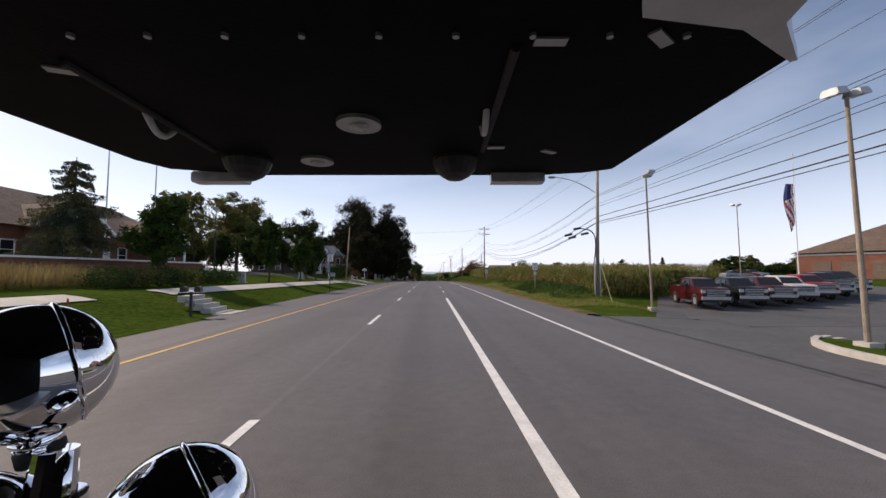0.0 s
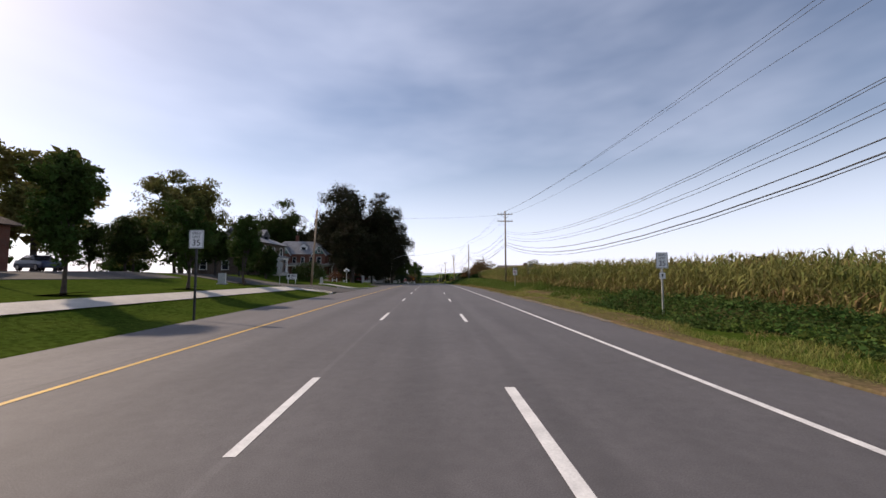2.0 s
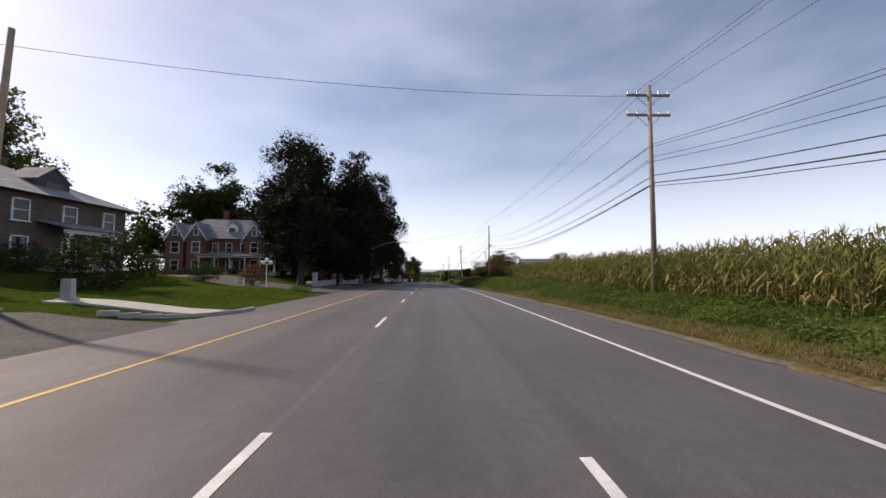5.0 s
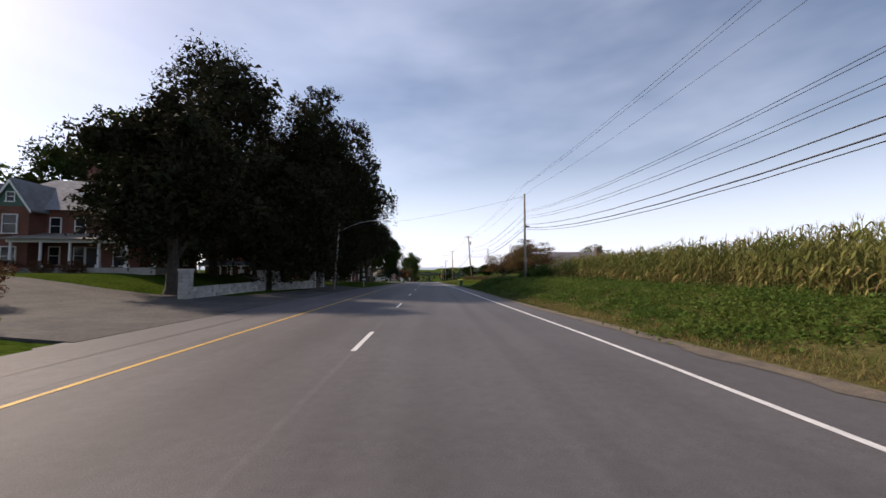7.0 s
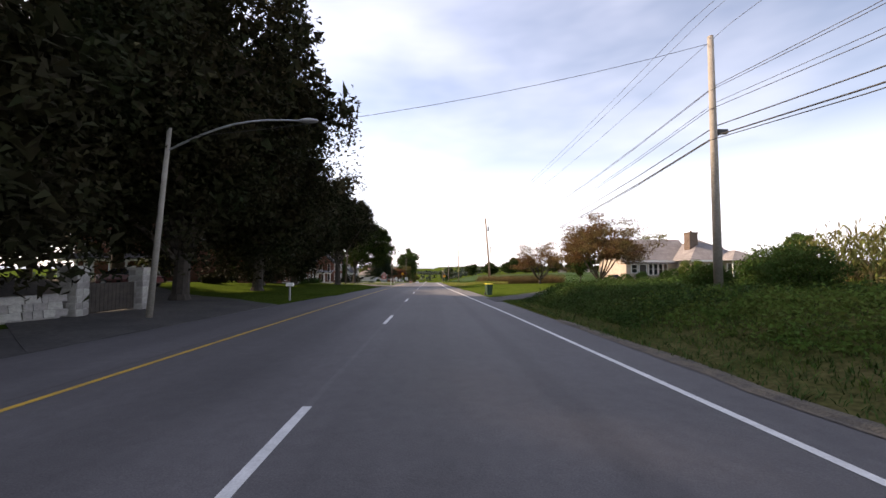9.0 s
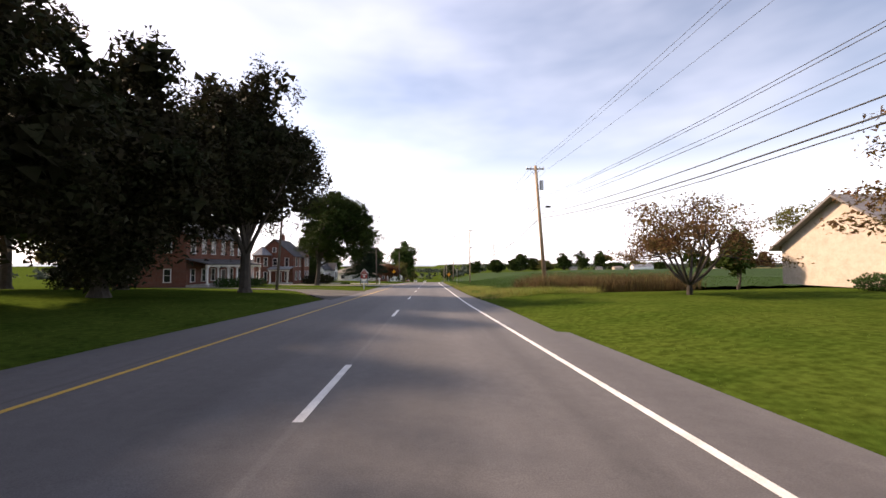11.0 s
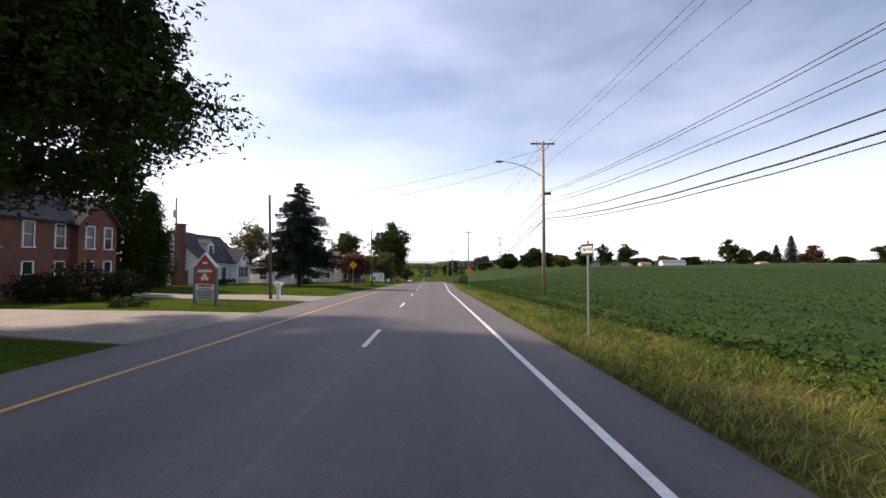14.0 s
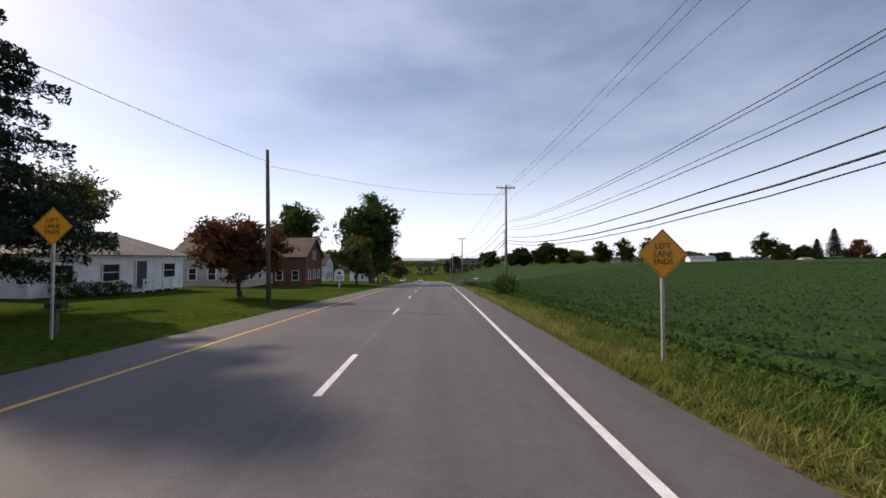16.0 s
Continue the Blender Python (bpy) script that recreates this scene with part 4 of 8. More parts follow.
def thicket(name, x_in, x_out, y0, y1, top_z, n, size, material, label):
    """A bank grown over with leaves: a lumpy dark filler mound under many small leaves whose tops keep to a rough
    level.
    """
    def crest(x, y):
        g = ground_z(x, y)
        lump = 0.42 * noise.noise((x * 0.55, y * 0.55, 5)) + 0.2 * noise.noise((x * 1.9, y * 1.9, 9))
        rim = smooth((x - x_in(y)) / 3.2) ** 0.7 * smooth((x_out - x) / 2) * smooth((y - y0) / 1.5) * smooth((y1 - y) / 1.1)
        return g, g + max(0.12, min(1.35, top_z - g + lump)) * rim
    # Filler mound closes the gaps; shade below the leaves is put into its colour.
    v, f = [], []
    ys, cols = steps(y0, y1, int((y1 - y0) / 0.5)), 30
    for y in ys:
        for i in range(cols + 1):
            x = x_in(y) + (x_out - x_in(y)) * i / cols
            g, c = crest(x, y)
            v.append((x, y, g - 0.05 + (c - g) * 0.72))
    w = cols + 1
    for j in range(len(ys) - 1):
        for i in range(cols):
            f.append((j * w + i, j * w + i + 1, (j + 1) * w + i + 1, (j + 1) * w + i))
    tagged(part("thicket_mound", (np.array(v), np.array(f)), M["thicket_shade"]), "dark filler mound, shade under the leaves in its colour", "ground", kind="stuff")
    p = []
    for k in range(n):
        y = rng.uniform(y0, y1)
        x = x_in(y) + (x_out - x_in(y)) * rng.uniform() ** 1.5
        g, c = crest(x, y)
        p.append((x, y, c + (rng.normal() * 0.09 if rng.uniform() > 0.12 else rng.uniform(0, 0.3))))
    leafy(name, np.array(p), size, M[material], label)


weed_clumps([(10.6, 13.6, 27.5, 36, 0.75, 46), (11.0, 13.3, 34, 62, 0.7, 70), (11.6, 13.3, 60, 68, 1.2, 14), (9.4, 13.2, 66, 136, 0.7, 420), (8.5, 13.0, 82, 92, 0.9, 40), (6.4, 8.9, 198, 222, 0.6, 110), (4.9, 6.2, 222, 292, 0.5, 220), (4.4, 6.0, 196, 222, 0.3, 40), (7.4, 10, 98, 137, 0.45, 240), (7, 12, 186, 200, 0.9, 70), (5.2, 7.5, 262, 300, 0.45, 30)], "leafy green weeds on the bank")
weed_clumps([(12.2, 13.6, 40, 134, 0.9, 120)], "dark green bindweed at the foot of the corn", "bramble", 0.09)
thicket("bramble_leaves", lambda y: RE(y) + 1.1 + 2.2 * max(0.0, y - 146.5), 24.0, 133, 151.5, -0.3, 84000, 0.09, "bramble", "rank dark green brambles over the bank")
verge(133, 147.5, 150, lambda y: RE(y) + 1.5, lambda y: 16, 0.55, M["bramble"], "long grass growing through the brambles", 0.018, 0.9, 7.0)
weed_clumps([(6.6, 15, 133, 147, 0.75, 90)], "paler green weeds among the brambles", "hedge", 0.08, 260)
weed_clumps([(7, 13, 140, 146, 0.5, 16)], "withered brown stems among the brambles", "reed", 0.09, 160)
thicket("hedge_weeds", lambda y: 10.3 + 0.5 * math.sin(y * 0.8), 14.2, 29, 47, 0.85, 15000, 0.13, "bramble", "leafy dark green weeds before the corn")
ys = rng.uniform(188, 198, 5600)
scatter("dry_reeds", on_land(rng.uniform(9.0, 24, 5600), ys), 1.5, 0.03, M["reed"], "tall dry brown weeds by the pole", 0.35, 3)
p = on_land(rng.uniform(9.2, 24, 9000), rng.uniform(188.5, 198, 9000))
p[:, 2] += rng.uniform(0.5, 1.9, 9000)
leafy("reed_heads", p, 0.09, M["reed"], "brown seed heads and leaves of tall dry weeds")


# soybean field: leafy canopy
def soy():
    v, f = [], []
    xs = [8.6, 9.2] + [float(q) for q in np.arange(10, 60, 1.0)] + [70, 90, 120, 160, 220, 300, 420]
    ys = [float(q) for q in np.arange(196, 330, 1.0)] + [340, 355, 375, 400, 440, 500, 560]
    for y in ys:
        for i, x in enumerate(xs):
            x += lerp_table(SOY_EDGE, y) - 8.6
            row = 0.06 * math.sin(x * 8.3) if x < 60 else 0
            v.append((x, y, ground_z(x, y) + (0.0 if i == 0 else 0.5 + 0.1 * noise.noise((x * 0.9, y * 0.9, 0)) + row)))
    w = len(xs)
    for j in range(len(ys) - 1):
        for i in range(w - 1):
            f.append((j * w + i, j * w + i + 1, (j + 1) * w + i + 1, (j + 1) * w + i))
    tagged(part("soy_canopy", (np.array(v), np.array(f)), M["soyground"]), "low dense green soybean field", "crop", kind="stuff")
    n = 190000
    x = 8.6 + (rng.uniform(0, 1, n) ** 2.0) * 62
    y = rng.uniform(196, 345, n)
    edge = x < 9.2
    x += np.array([lerp_table(SOY_EDGE, v) - 8.6 for v in y])
    p = np.array([(a, b, ground_z(a, b) + 0.5 + 0.1 * noise.noise((a * 0.9, b * 0.9, 0))) for a, b in zip(x, y)])
    p[:, 2] += rng.uniform(-0.15, 0.12, n)
    p[edge, 2] -= rng.uniform(0, 0.4, edge.sum())
    leafy("soy_leaves", p, 0.115, M["soy"], "green soybean leaves", "crop")


soy()
LE = lambda y: lerp_table(LEFT_EDGE, y)
verge(-5, 62, 90, lambda y: LE(y) - 0.25, lambda y: -13, 0.05, M["blade"], "short mown grass of the lawn", 0.014, 0.9, blades=2)
verge(78, 100, 90, lambda y: LE(y) - 0.25, lambda y: -14, 0.05, M["blade"], "short mown grass of the lawn", 0.014, 0.9, blades=2)
verge(140, 300, 60, lambda y: LE(y) - 0.25, lambda y: -14, 0.05, M["blade"], "short mown grass of the lawn", 0.014, 0.9, blades=2)
verge(152, 186, 100, lambda y: RE(y) + 0.25, lambda y: 14, 0.05, M["blade"], "short mown grass of the lawn", 0.014, 0.9, blades=2)

# trees on the left, from the start on
spruce(-24.5, 27, 8.6, 3.2, M["needle_blue"], "bushy blue spruce with golden upper boughs", 30000, 0.2)
tree(-18.5, 27, 7.0, 1.7, 1.4, M["leaf"], "slim dark green upright street tree", 12000, 0.2, 0.12)
for x, y, h, r in ((-16.4, 40, 7.2, 1.5), (-16.0, 48.2, 6.0, 1.3), (-17.0, 58, 6.4, 1.4), (-21, 66, 7.0, 1.7)):
    tree(x, y, h, r, 1.5, M["leaf"], "young dark green lawn tree in a mulch ring", 13000, 0.19, 0.1)
    bmm = bms()
    q = bmesh.ops.create_circle(bmm, cap_ends=True, radius=0.95, segments=20)
    ob = part("mulch_ring", bmm, M["soil"])
    ob.matrix_world = pose(x, y, ground_z(x, y) + 0.08, 0, -5, 0)
    tagged(ob, "dark mulch ring round a young tree", "mulch", kind="structure")
tree(-50, 100, 22, 9, 5, M["leaf_olive"], "tall spreading olive green oak tree", 30000, 0.42, 0.5, 44, gap=0.14)
tree(-40, 62, 13, 5, 3, M["leaf_olive"], "rounded olive green tree behind the lot", 9000, 0.4, 0.3)
tree(-60, 70, 12, 5, 2.5, M["leaf"], "rounded green tree behind the lot", 6000, 0.45, 0.3)
tree(-34, 74, 9, 3.2, 1.5, M["leaf"], "bushy green tree beside the side street", 6000, 0.35, 0.2)
tree(-44, 80, 10, 4, 1.5, M["leaf_olive"], "bushy olive tree beside the house", 6000, 0.35, 0.2)
bush(-19.5, 84.5, 2.5, 3.2, M["leaf_deep"], "large clipped rounded dark green shrub", 5200, 0.18)
for x, y in ((-26, 84), (-27.5, 88), (-25, 96), (-22, 99)):
    bush(x, y, 1.5, 2.0, M["hedge"], "dark green foundation shrub", 1800, 0.16)

for x, y, h_, r_ in ((-27, 71, 6.5, 2.2), (-32, 75.5, 7.5, 2.4), (-38, 71, 7, 2.6), (-45, 74, 8, 3.0), (-24.5, 80, 5, 1.8), (-29, 84, 5.5, 1.8), (-52, 66, 7, 2.6), (-41, 88, 8, 2.6)):
    tree(x, y, h_, r_, 0.9, M["leaf_deep"], "dark green tree screening the houses", 9000, 0.22, 0.14)

for k in range(9):
    bush(-63 - 1.5 * math.sin(k * 1.7), 33 + 5.4 * k, 3.2, 3.4, M["leaf_deep"], "tall dark green hedge shrub behind the bank lot", 3200, 0.3, "hedge", "hedge")
# the row of great dark beeches over the wall and the road
for x, y, h, r, n_, cb in ((-19.8, 119.8, 15.5, 5.6, 30000, 2.4), (-17, 131, 15.5, 7.2, 54000, 1.6), (-27, 138, 28, 9.6, 42000, 2.6), (-16.0, 146, 28, 9.2, 80000, 1.8), (-28, 156, 27, 8.5, 42000, 2.8), (-17.5, 160, 25, 8.4, 70000, 1.8), (-22, 171, 17, 7.2, 44000, 1.4), (-21, 180, 17, 6.6, 38000, 1.4), (-16.8, 190, 20, 7.0, 56000, 3.4)):
    tree(x, y, h, r, cb, M["leaf_dark"], "great dark copper beech with drooping boughs", n_, 0.34 if y < 185 else 0.27, 0.5, 72, "tree", 2.8, gap=0.16, name="beech_tree", core=90)
# Extra trees added behind the row to keep sun off the lawn.
for x, y, h, r in ((-38, 148, 18, 6.5), (-54, 160, 19, 6.5), (-29, 192, 17, 6), (-56, 176, 18, 6)):
    tree(x, y, h, r, 2.6, M["leaf_dark"], "added tree shading the lawn behind the beeches", 14000, 0.5, 0.4, 40, "tree", 1.0, gap=0.17)
tree(-50, 150, 26, 9.5, 4, M["leaf_deep"], "tall dark green tree behind the brick house", 22000, 0.55, 0.5, 60, gap=0.16)
tree(-44, 196, 24, 8, 3, M["leaf_deep"], "tall dark green tree behind the brick house", 14000, 0.6, 0.5, 50, gap=0.16)
tree(-34.5, 171, 5.2, 2.2, 0.8, M["leaf_olive"], "small sunlit olive tree beside the shaded porch", 7000, 0.2, 0.12, 26)
for x, y, h_, r_ in ((-75, 84, 9, 5), (-86, 96, 11, 6), (-70, 112, 10, 5), (-96, 80, 10, 6), (-82, 66, 9, 5), (-104, 62, 10, 6)):
    tree(x, y, h_, r_, 0.6, M["leaf"], "leafy green tree beyond the bank lot", 3500, 0.6, 0.25)
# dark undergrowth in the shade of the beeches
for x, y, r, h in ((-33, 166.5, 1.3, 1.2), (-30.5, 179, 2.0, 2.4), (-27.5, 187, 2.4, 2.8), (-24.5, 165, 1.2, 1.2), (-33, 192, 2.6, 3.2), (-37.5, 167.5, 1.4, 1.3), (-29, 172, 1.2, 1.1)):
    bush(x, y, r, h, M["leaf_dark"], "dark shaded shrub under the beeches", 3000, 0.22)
tree(-21.2, 226.4, 17.2, 8.0, 4.6, M["leaf_deep"], "broad dark maple on the lawn beside the brick house", 78000, 0.27, 0.42, 90, gap=0.12, weep=1.4, name="maple_tree", lean=3.2, turn=0, core=60)
for x, y, r, h in ((-32.3, 252.2, 2.2, 11.2), (-31.2, 254.0, 2.0, 10.6)):
    arborvitae(x, y, r, h, M["leaf_deep"], "tall dark upright arborvitae behind the red sign", 26000, 0.24)
spruce(-18.7, 265.6, 15.2, 6.0, M["needle"], "tall dark spruce on the lawn", 120000, 0.23)
tree(-13.5, 279, 6.0, 2.9, 1.0, M["leaf_red"], "low reddish purple ornamental tree", 8000, 0.25, 0.16)
tree(-24, 320, 15, 5.0, 3, M["leaf"], "round green tree behind the houses", 9000, 0.45, 0.3)
tree(-12.4, 330, 20, 5.6, 3.5, M["leaf"], "tall lobed green tree beside the road", 15000, 0.5, 0.4, 64, gap=0.22)
tree(-12.5, 316, 9, 3.4, 1.0, M["leaf_olive"], "bushy light green roadside tree", 7000, 0.35, 0.2)
tree(-38, 292, 13, 4, 4, M["leaf_olive"], "open crowned tree behind the bungalow", 6000, 0.45, 0.25, 44, core=0)
for x, y, h, r, m in ((-14, 345, 9, 4, "leaf"), (-18, 362, 11, 5, "leaf"), (-26, 380, 13, 6, "leaf"), (-12, 395, 8, 4, "leaf_olive"), (-45, 330, 12, 5, "leaf"), (-60, 300, 13, 6, "leaf"), (-62, 245, 11, 5, "leaf"), (-55, 215, 12, 5, "leaf_olive"), (-65, 150, 16, 7, "leaf"), (-70, 175, 17, 7, "leaf")):
    tree(x, y, h, r, 1.5, M[m], "leafy green tree farther down the road", 4000, 0.5, 0.25)
for x, y, r_, h_ in ((13.2, 134.6, 1.5, 2.2), (14.6, 137.0, 1.7, 2.5), (16.6, 139.5, 1.8, 2.4), (12.0, 137.6, 1.2, 1.5), (19, 141, 1.8, 2.3)):
    bush(x, y, r_ * 0.8, h_ * 0.78, M["bramble"], "rank dark green shrub at the end of the corn", 5200, 0.12)
# dogwoods at the bungalow
def dogwood(x, y, h, r, n, size, label):
    """Several crooked limbs from a low fork, carrying flat open layers of leaves."""
    t = thing("dogwood_tree", x, y, ground_z(x, y) - 0.1, 0, label, "tree")
    bm = bms()
    rod(bm, (0, 0, 0), (0, 0, 0.9), 0.045 * h * 0.6, 0.035 * h * 0.6, 9, False)
    tips = []
    for k in range(8):
        a = 6.283 * k / 8 + rng.uniform(-.3, .3)
        reach = r * rng.uniform(0.45, 0.7)
        elbow = Vector((math.cos(a) * reach * 0.6, math.sin(a) * reach * 0.6, h * rng.uniform(0.32, 0.42)))
        limb(bm, (0, 0, 0.75), elbow, 0.11, 0.07, (0, 0, -0.25), 6, 4)
        for j in range(5):
            b_ = a + rng.uniform(-.75, .75)
            q = rng.uniform(0.35, 1.0)
            tip = Vector((math.cos(b_) * r * q, math.sin(b_) * r * q, h * (0.97 - 0.5 * q * q) * rng.uniform(0.58, 1.03)))
            limb(bm, elbow, tip, 0.055, 0.012, (0, 0, rng.uniform(-.3, .2)), 5, 3)
            tips.append((tip, elbow))
    part("trunk", bm, M["bark"], t)
    pts = []
    per = n // (len(tips) * 3)
    for tip, elbow in tips:
        for f in (1.0, 0.8, 0.55):
            c = np.array(elbow.lerp(tip, f)) + rng.normal(size=3) * np.array([0.35, 0.35, 0.12]) * r * 0.2
            pts.append(c + np.clip(rng.normal(size=(per, 3)), -1.6, 1.6) * np.array([r * 0.12, r * 0.12, r * 0.045]))
    part("crown", leaves(np.concatenate(pts), size, 0.3, 0.6, 0.15), M["leaf_rust"], t)
    return t


dogwood(19.5, 165, 9.6, 5.5, 36000, 0.17, "rusty tinted dogwood with spreading limbs")
dogwood(16.9, 180, 7.4, 4.8, 12000, 0.17, "smaller thin-leaved dogwood on the lawn")
tree(26, 187, 5.0, 1.4, 1.2, M["leaf"], "slim green tree on the bungalow lawn", 3500, 0.22, 0.1)
for x, y in ((35.0, 172.6), (36.6, 172.4)):
    bush(x, y, 0.85, 2.7, M["weed"], "clipped upright bright green shrub at the bungalow", 7000, 0.11)
for x, y, r, h in ((30.6, 175.6, 0.9, 1.5), (33.6, 174.6, 0.9, 1.5), (34.2, 173.9, 1.0, 1.7), (28.6, 176.5, 1.0, 1.2), (27.4, 178, 1.1, 1.1), (35.8, 172.0, 0.8, 0.9)):
    bush(x, y, r, h, M["hedge"], "rounded green shrub at the bungalow", 3600, 0.11)
bush(46.8, 170.5, 2.2, 3.0, M["weed"], "large rounded light green shrub beside the porch", 6000, 0.16)
tree(62, 184, 8, 4, 1.0, M["leaf"], "round green tree beyond the bungalow", 6000, 0.35, 0.2)
tree(50, 204, 11.5, 4.5, 5, M["leaf_olive"], "thin-topped olive tree behind the bungalow", 5000, 0.3, 0.2, core=0)
for x, y, h_, r_ in ((150, 188, 8.5, 5), (170, 200, 9.5, 7), (192, 206, 10, 7), (216, 202, 11, 8), (246, 210, 9, 7)):
    tree(x, y, h_, r_, 0.6, M["leaf_deep"], "dark tree across the far field", 3600, 0.55, 0.25)
bush(6.1, 283.5, 1.1, 2.1, M["hedge"], "small round green bush in the verge", 1800, 0.15)
# far tree lines
FAR = [(236, 300, 15, 8), (250, 304, 17, 9), (262, 300, 16, 8), (274, 308, 14, 5), (292, 304, 15, 9), (306, 300, 16, 9), (102, 581, 20, 7), (130, 578, 13, 8), (151, 582, 19, 8), (172, 584, 20, 8), (192, 580, 20, 9), (300, 584, 30, 9), (312, 580, 18, 8), (327, 576, 15, 8), (379, 576, 20, 10), (457, 577, 21, 10), (220, 600, 10, 9), (245, 600, 11, 8), (268, 595, 10, 8), (90, 560, 14, 7), (60, 500, 13, 6), (48, 560, 15, 7), (-60, 480, 16, 7), (-30, 520, 17, 7), (20, 600, 16, 8), (-90, 430, 16, 7), (-120, 500, 18, 8), (345, 590, 12, 8), (420, 585, 11, 8), (75, 600, 12, 8), (118, 590, 15, 7)]
for i, (x, y, hh, rr) in enumerate(FAR):
    tree(x, y, hh * 1.05, rr * 1.2, 0.5, M["leaf_red" if i == 14 else ("leaf_olive" if i % 5 == 2 else "leaf_deep")], "far dark green tree beyond the fields", 3400, 1.2, 0.4, 26)
spruce(362, 580, 31, 9, M["needle"], "dark far conifer beyond the fields", 2600, 1.5)
spruce(352, 586, 22, 7, M["needle"], "dark far conifer beyond the fields", 1800, 1.5)


def far_woods(name, y, x0, x1, h, cnt):
    xs = rng.uniform(x0, x1, cnt)
    ys = y + rng.uniform(-60, 60, cnt)
    p = []
    for x, yy in zip(xs, ys):
        zz = ground_z(x, yy) + (max(0.0, (yy - 1100) / 2300) ** 1.5 * 12 if yy > 1100 else 0)
        q = rng.normal(size=(26, 3)) * np.array([h * 0.6, h * 0.6, h * 0.28]) + np.array([x, yy, zz + h * 0.45])
        p.append(q)
    leafy(name, np.concatenate(p), h * 0.5, M["far_leaf"], "far belt of green woodland", "woods")


far_woods("far_woods", 640, -500, 60, 8, 170)
far_woods("far_woods", 700, 60, 700, 6, 60)
far_woods("far_woods", 1100, -900, 1200, 9, 420)
# low hills on the horizon; haze painted as blue colour and faint glow
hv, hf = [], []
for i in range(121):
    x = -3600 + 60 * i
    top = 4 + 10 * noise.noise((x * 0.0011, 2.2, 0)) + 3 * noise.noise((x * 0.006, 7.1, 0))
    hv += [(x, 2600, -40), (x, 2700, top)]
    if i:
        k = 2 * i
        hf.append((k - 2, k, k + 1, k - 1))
tagged(part("backdrop", (np.array(hv), np.array(hf)), M["far_hills"]), "low hills on the horizon, haze in their blue colour", "hills", kind="structure")

# ---------------------------------------------------------------- utility poles and wires
def utility_pole(x, y, h, material, arm=0.0, arm_drop=0.9, r=0.15, lean=0.0, label="", extras=(), arm2=False):
    z = ground_z(x, y)
    t = thing("utility_pole", x, y, z - 0.2, 0, label or "weathered wooden utility pole in the verge", "utility pole", "roadside poles")
    bm = bms()
    rod(bm, (0, 0, 0), (lean, 0, h + 0.2), r, r * 0.66, 20)
    for f in bm.faces:
        f.smooth = len(f.verts) == 4
    part("shaft", bm, material, t)
    top = Vector((lean, 0, h + 0.2))
    for k in range(2 if arm2 else 1):
        if arm:
            bm = bms()
            box(bm, (lean, 0.13, h + 0.2 - arm_drop - 1.1 * k), (arm, 0.1, 0.12))
            rod(bm, (lean - arm * 0.3, 0.13, h + 0.2 - arm_drop - 1.1 * k), (lean, 0.1, h - 0.5 - arm_drop - 1.1 * k), 0.015)
            rod(bm, (lean + arm * 0.3, 0.13, h + 0.2 - arm_drop - 1.1 * k), (lean, 0.1, h - 0.5 - arm_drop - 1.1 * k), 0.015)
            part("crossarm", bm, M["pole_wood"], t)
            for u in (-0.46, -0.25, 0.25, 0.46):
                bm = bms()
                rod(bm, (lean + arm * u, 0.13, h + 0.26 - arm_drop - 1.1 * k), (lean + arm * u, 0.13, h + 0.42 - arm_drop - 1.1 * k), 0.045, 0.03, 8)
                ball(bm, (lean + arm * u, 0.13, h + 0.42 - arm_drop - 1.1 * k), 0.045, 8)
                part("insulator", bm, M["galv"], t)
    if "lamp_left" in extras:
        bm = bms()
        limb(bm, (0, 0, h - 2.6), (-3.2, 0.0, h - 1.4), 0.035, 0.03, (0, 0, 0.25), 6, 6)
        part("lamp_arm", bm, M["galv"], t)
        bm = bms()
        ball(bm, (-3.45, 0, h - 1.42), 0.3, 12, (1.1, 0.45, 0.33))
        part("lamp_head", bm, M["galv"], t)
    if "conduit" in extras:
        for dx, hh in ((-0.19, 3.4), (0.2, 3.0)):
            bm = bms()
            rod(bm, (dx, -0.05, 0), (dx, -0.05, hh), 0.06, None, 8)
            part("conduit", bm, M["galv"], t)
        bm = bms()
        limb(bm, (-0.15, 0, 3.4), (-1.3, 0, 5.7), 0.05, 0.04, (0.55, 0, 0.7), 6, 8)
        part("riser_cable", bm, M["wire"], t)
        for dx, dz in ((-1.5, 5.7), (-2.2, 5.2), (-1.9, 5.0), (-0.9, 5.3)):
            bm = bms()
            rod(bm, (dx - 0.28, 0, dz - 0.06), (dx + 0.28, 0, dz + 0.06), 0.09, None, 10)
            part("splice_box", bm, M["wire"], t)
    if "can" in extras:
        bm = bms()
        rod(bm, (-0.32, 0, h - 2.2), (-0.32, 0, h - 1.3), 0.2, None, 14)
        part("transformer", bm, M["galv"], t)
    if "clamp" in extras:
        bm = bms()
        box(bm, (0.32, 0, h - 3.9), (0.5, 0.16, 0.18))
        part("cable_box", bm, M["black_metal"], t)
    return t


POLES_R = [(15.5, -26, 11.2), (13.4, 29.3, 11.2), (11.9, 81, 11.4), (11.7, 136.6, 10.8), (10.4, 192.4, 12.6), (8.6, 240.3, 12.4), (7.9, 292, 11.6), (7.6, 345, 11.4), (8.4, 400, 11.4), (10, 452, 11)]
utility_pole(*POLES_R[0], M["pole_wood"])
utility_pole(*POLES_R[1], M["pole_wood"], extras=("conduit", "lamp_left"), lean=0.25, label="dark wooden utility pole with cable risers and lamp")
utility_pole(*POLES_R[2], M["pole_wood"], 2.4, 0.5, label="wooden utility pole with two crossarms before the corn", arm2=True)
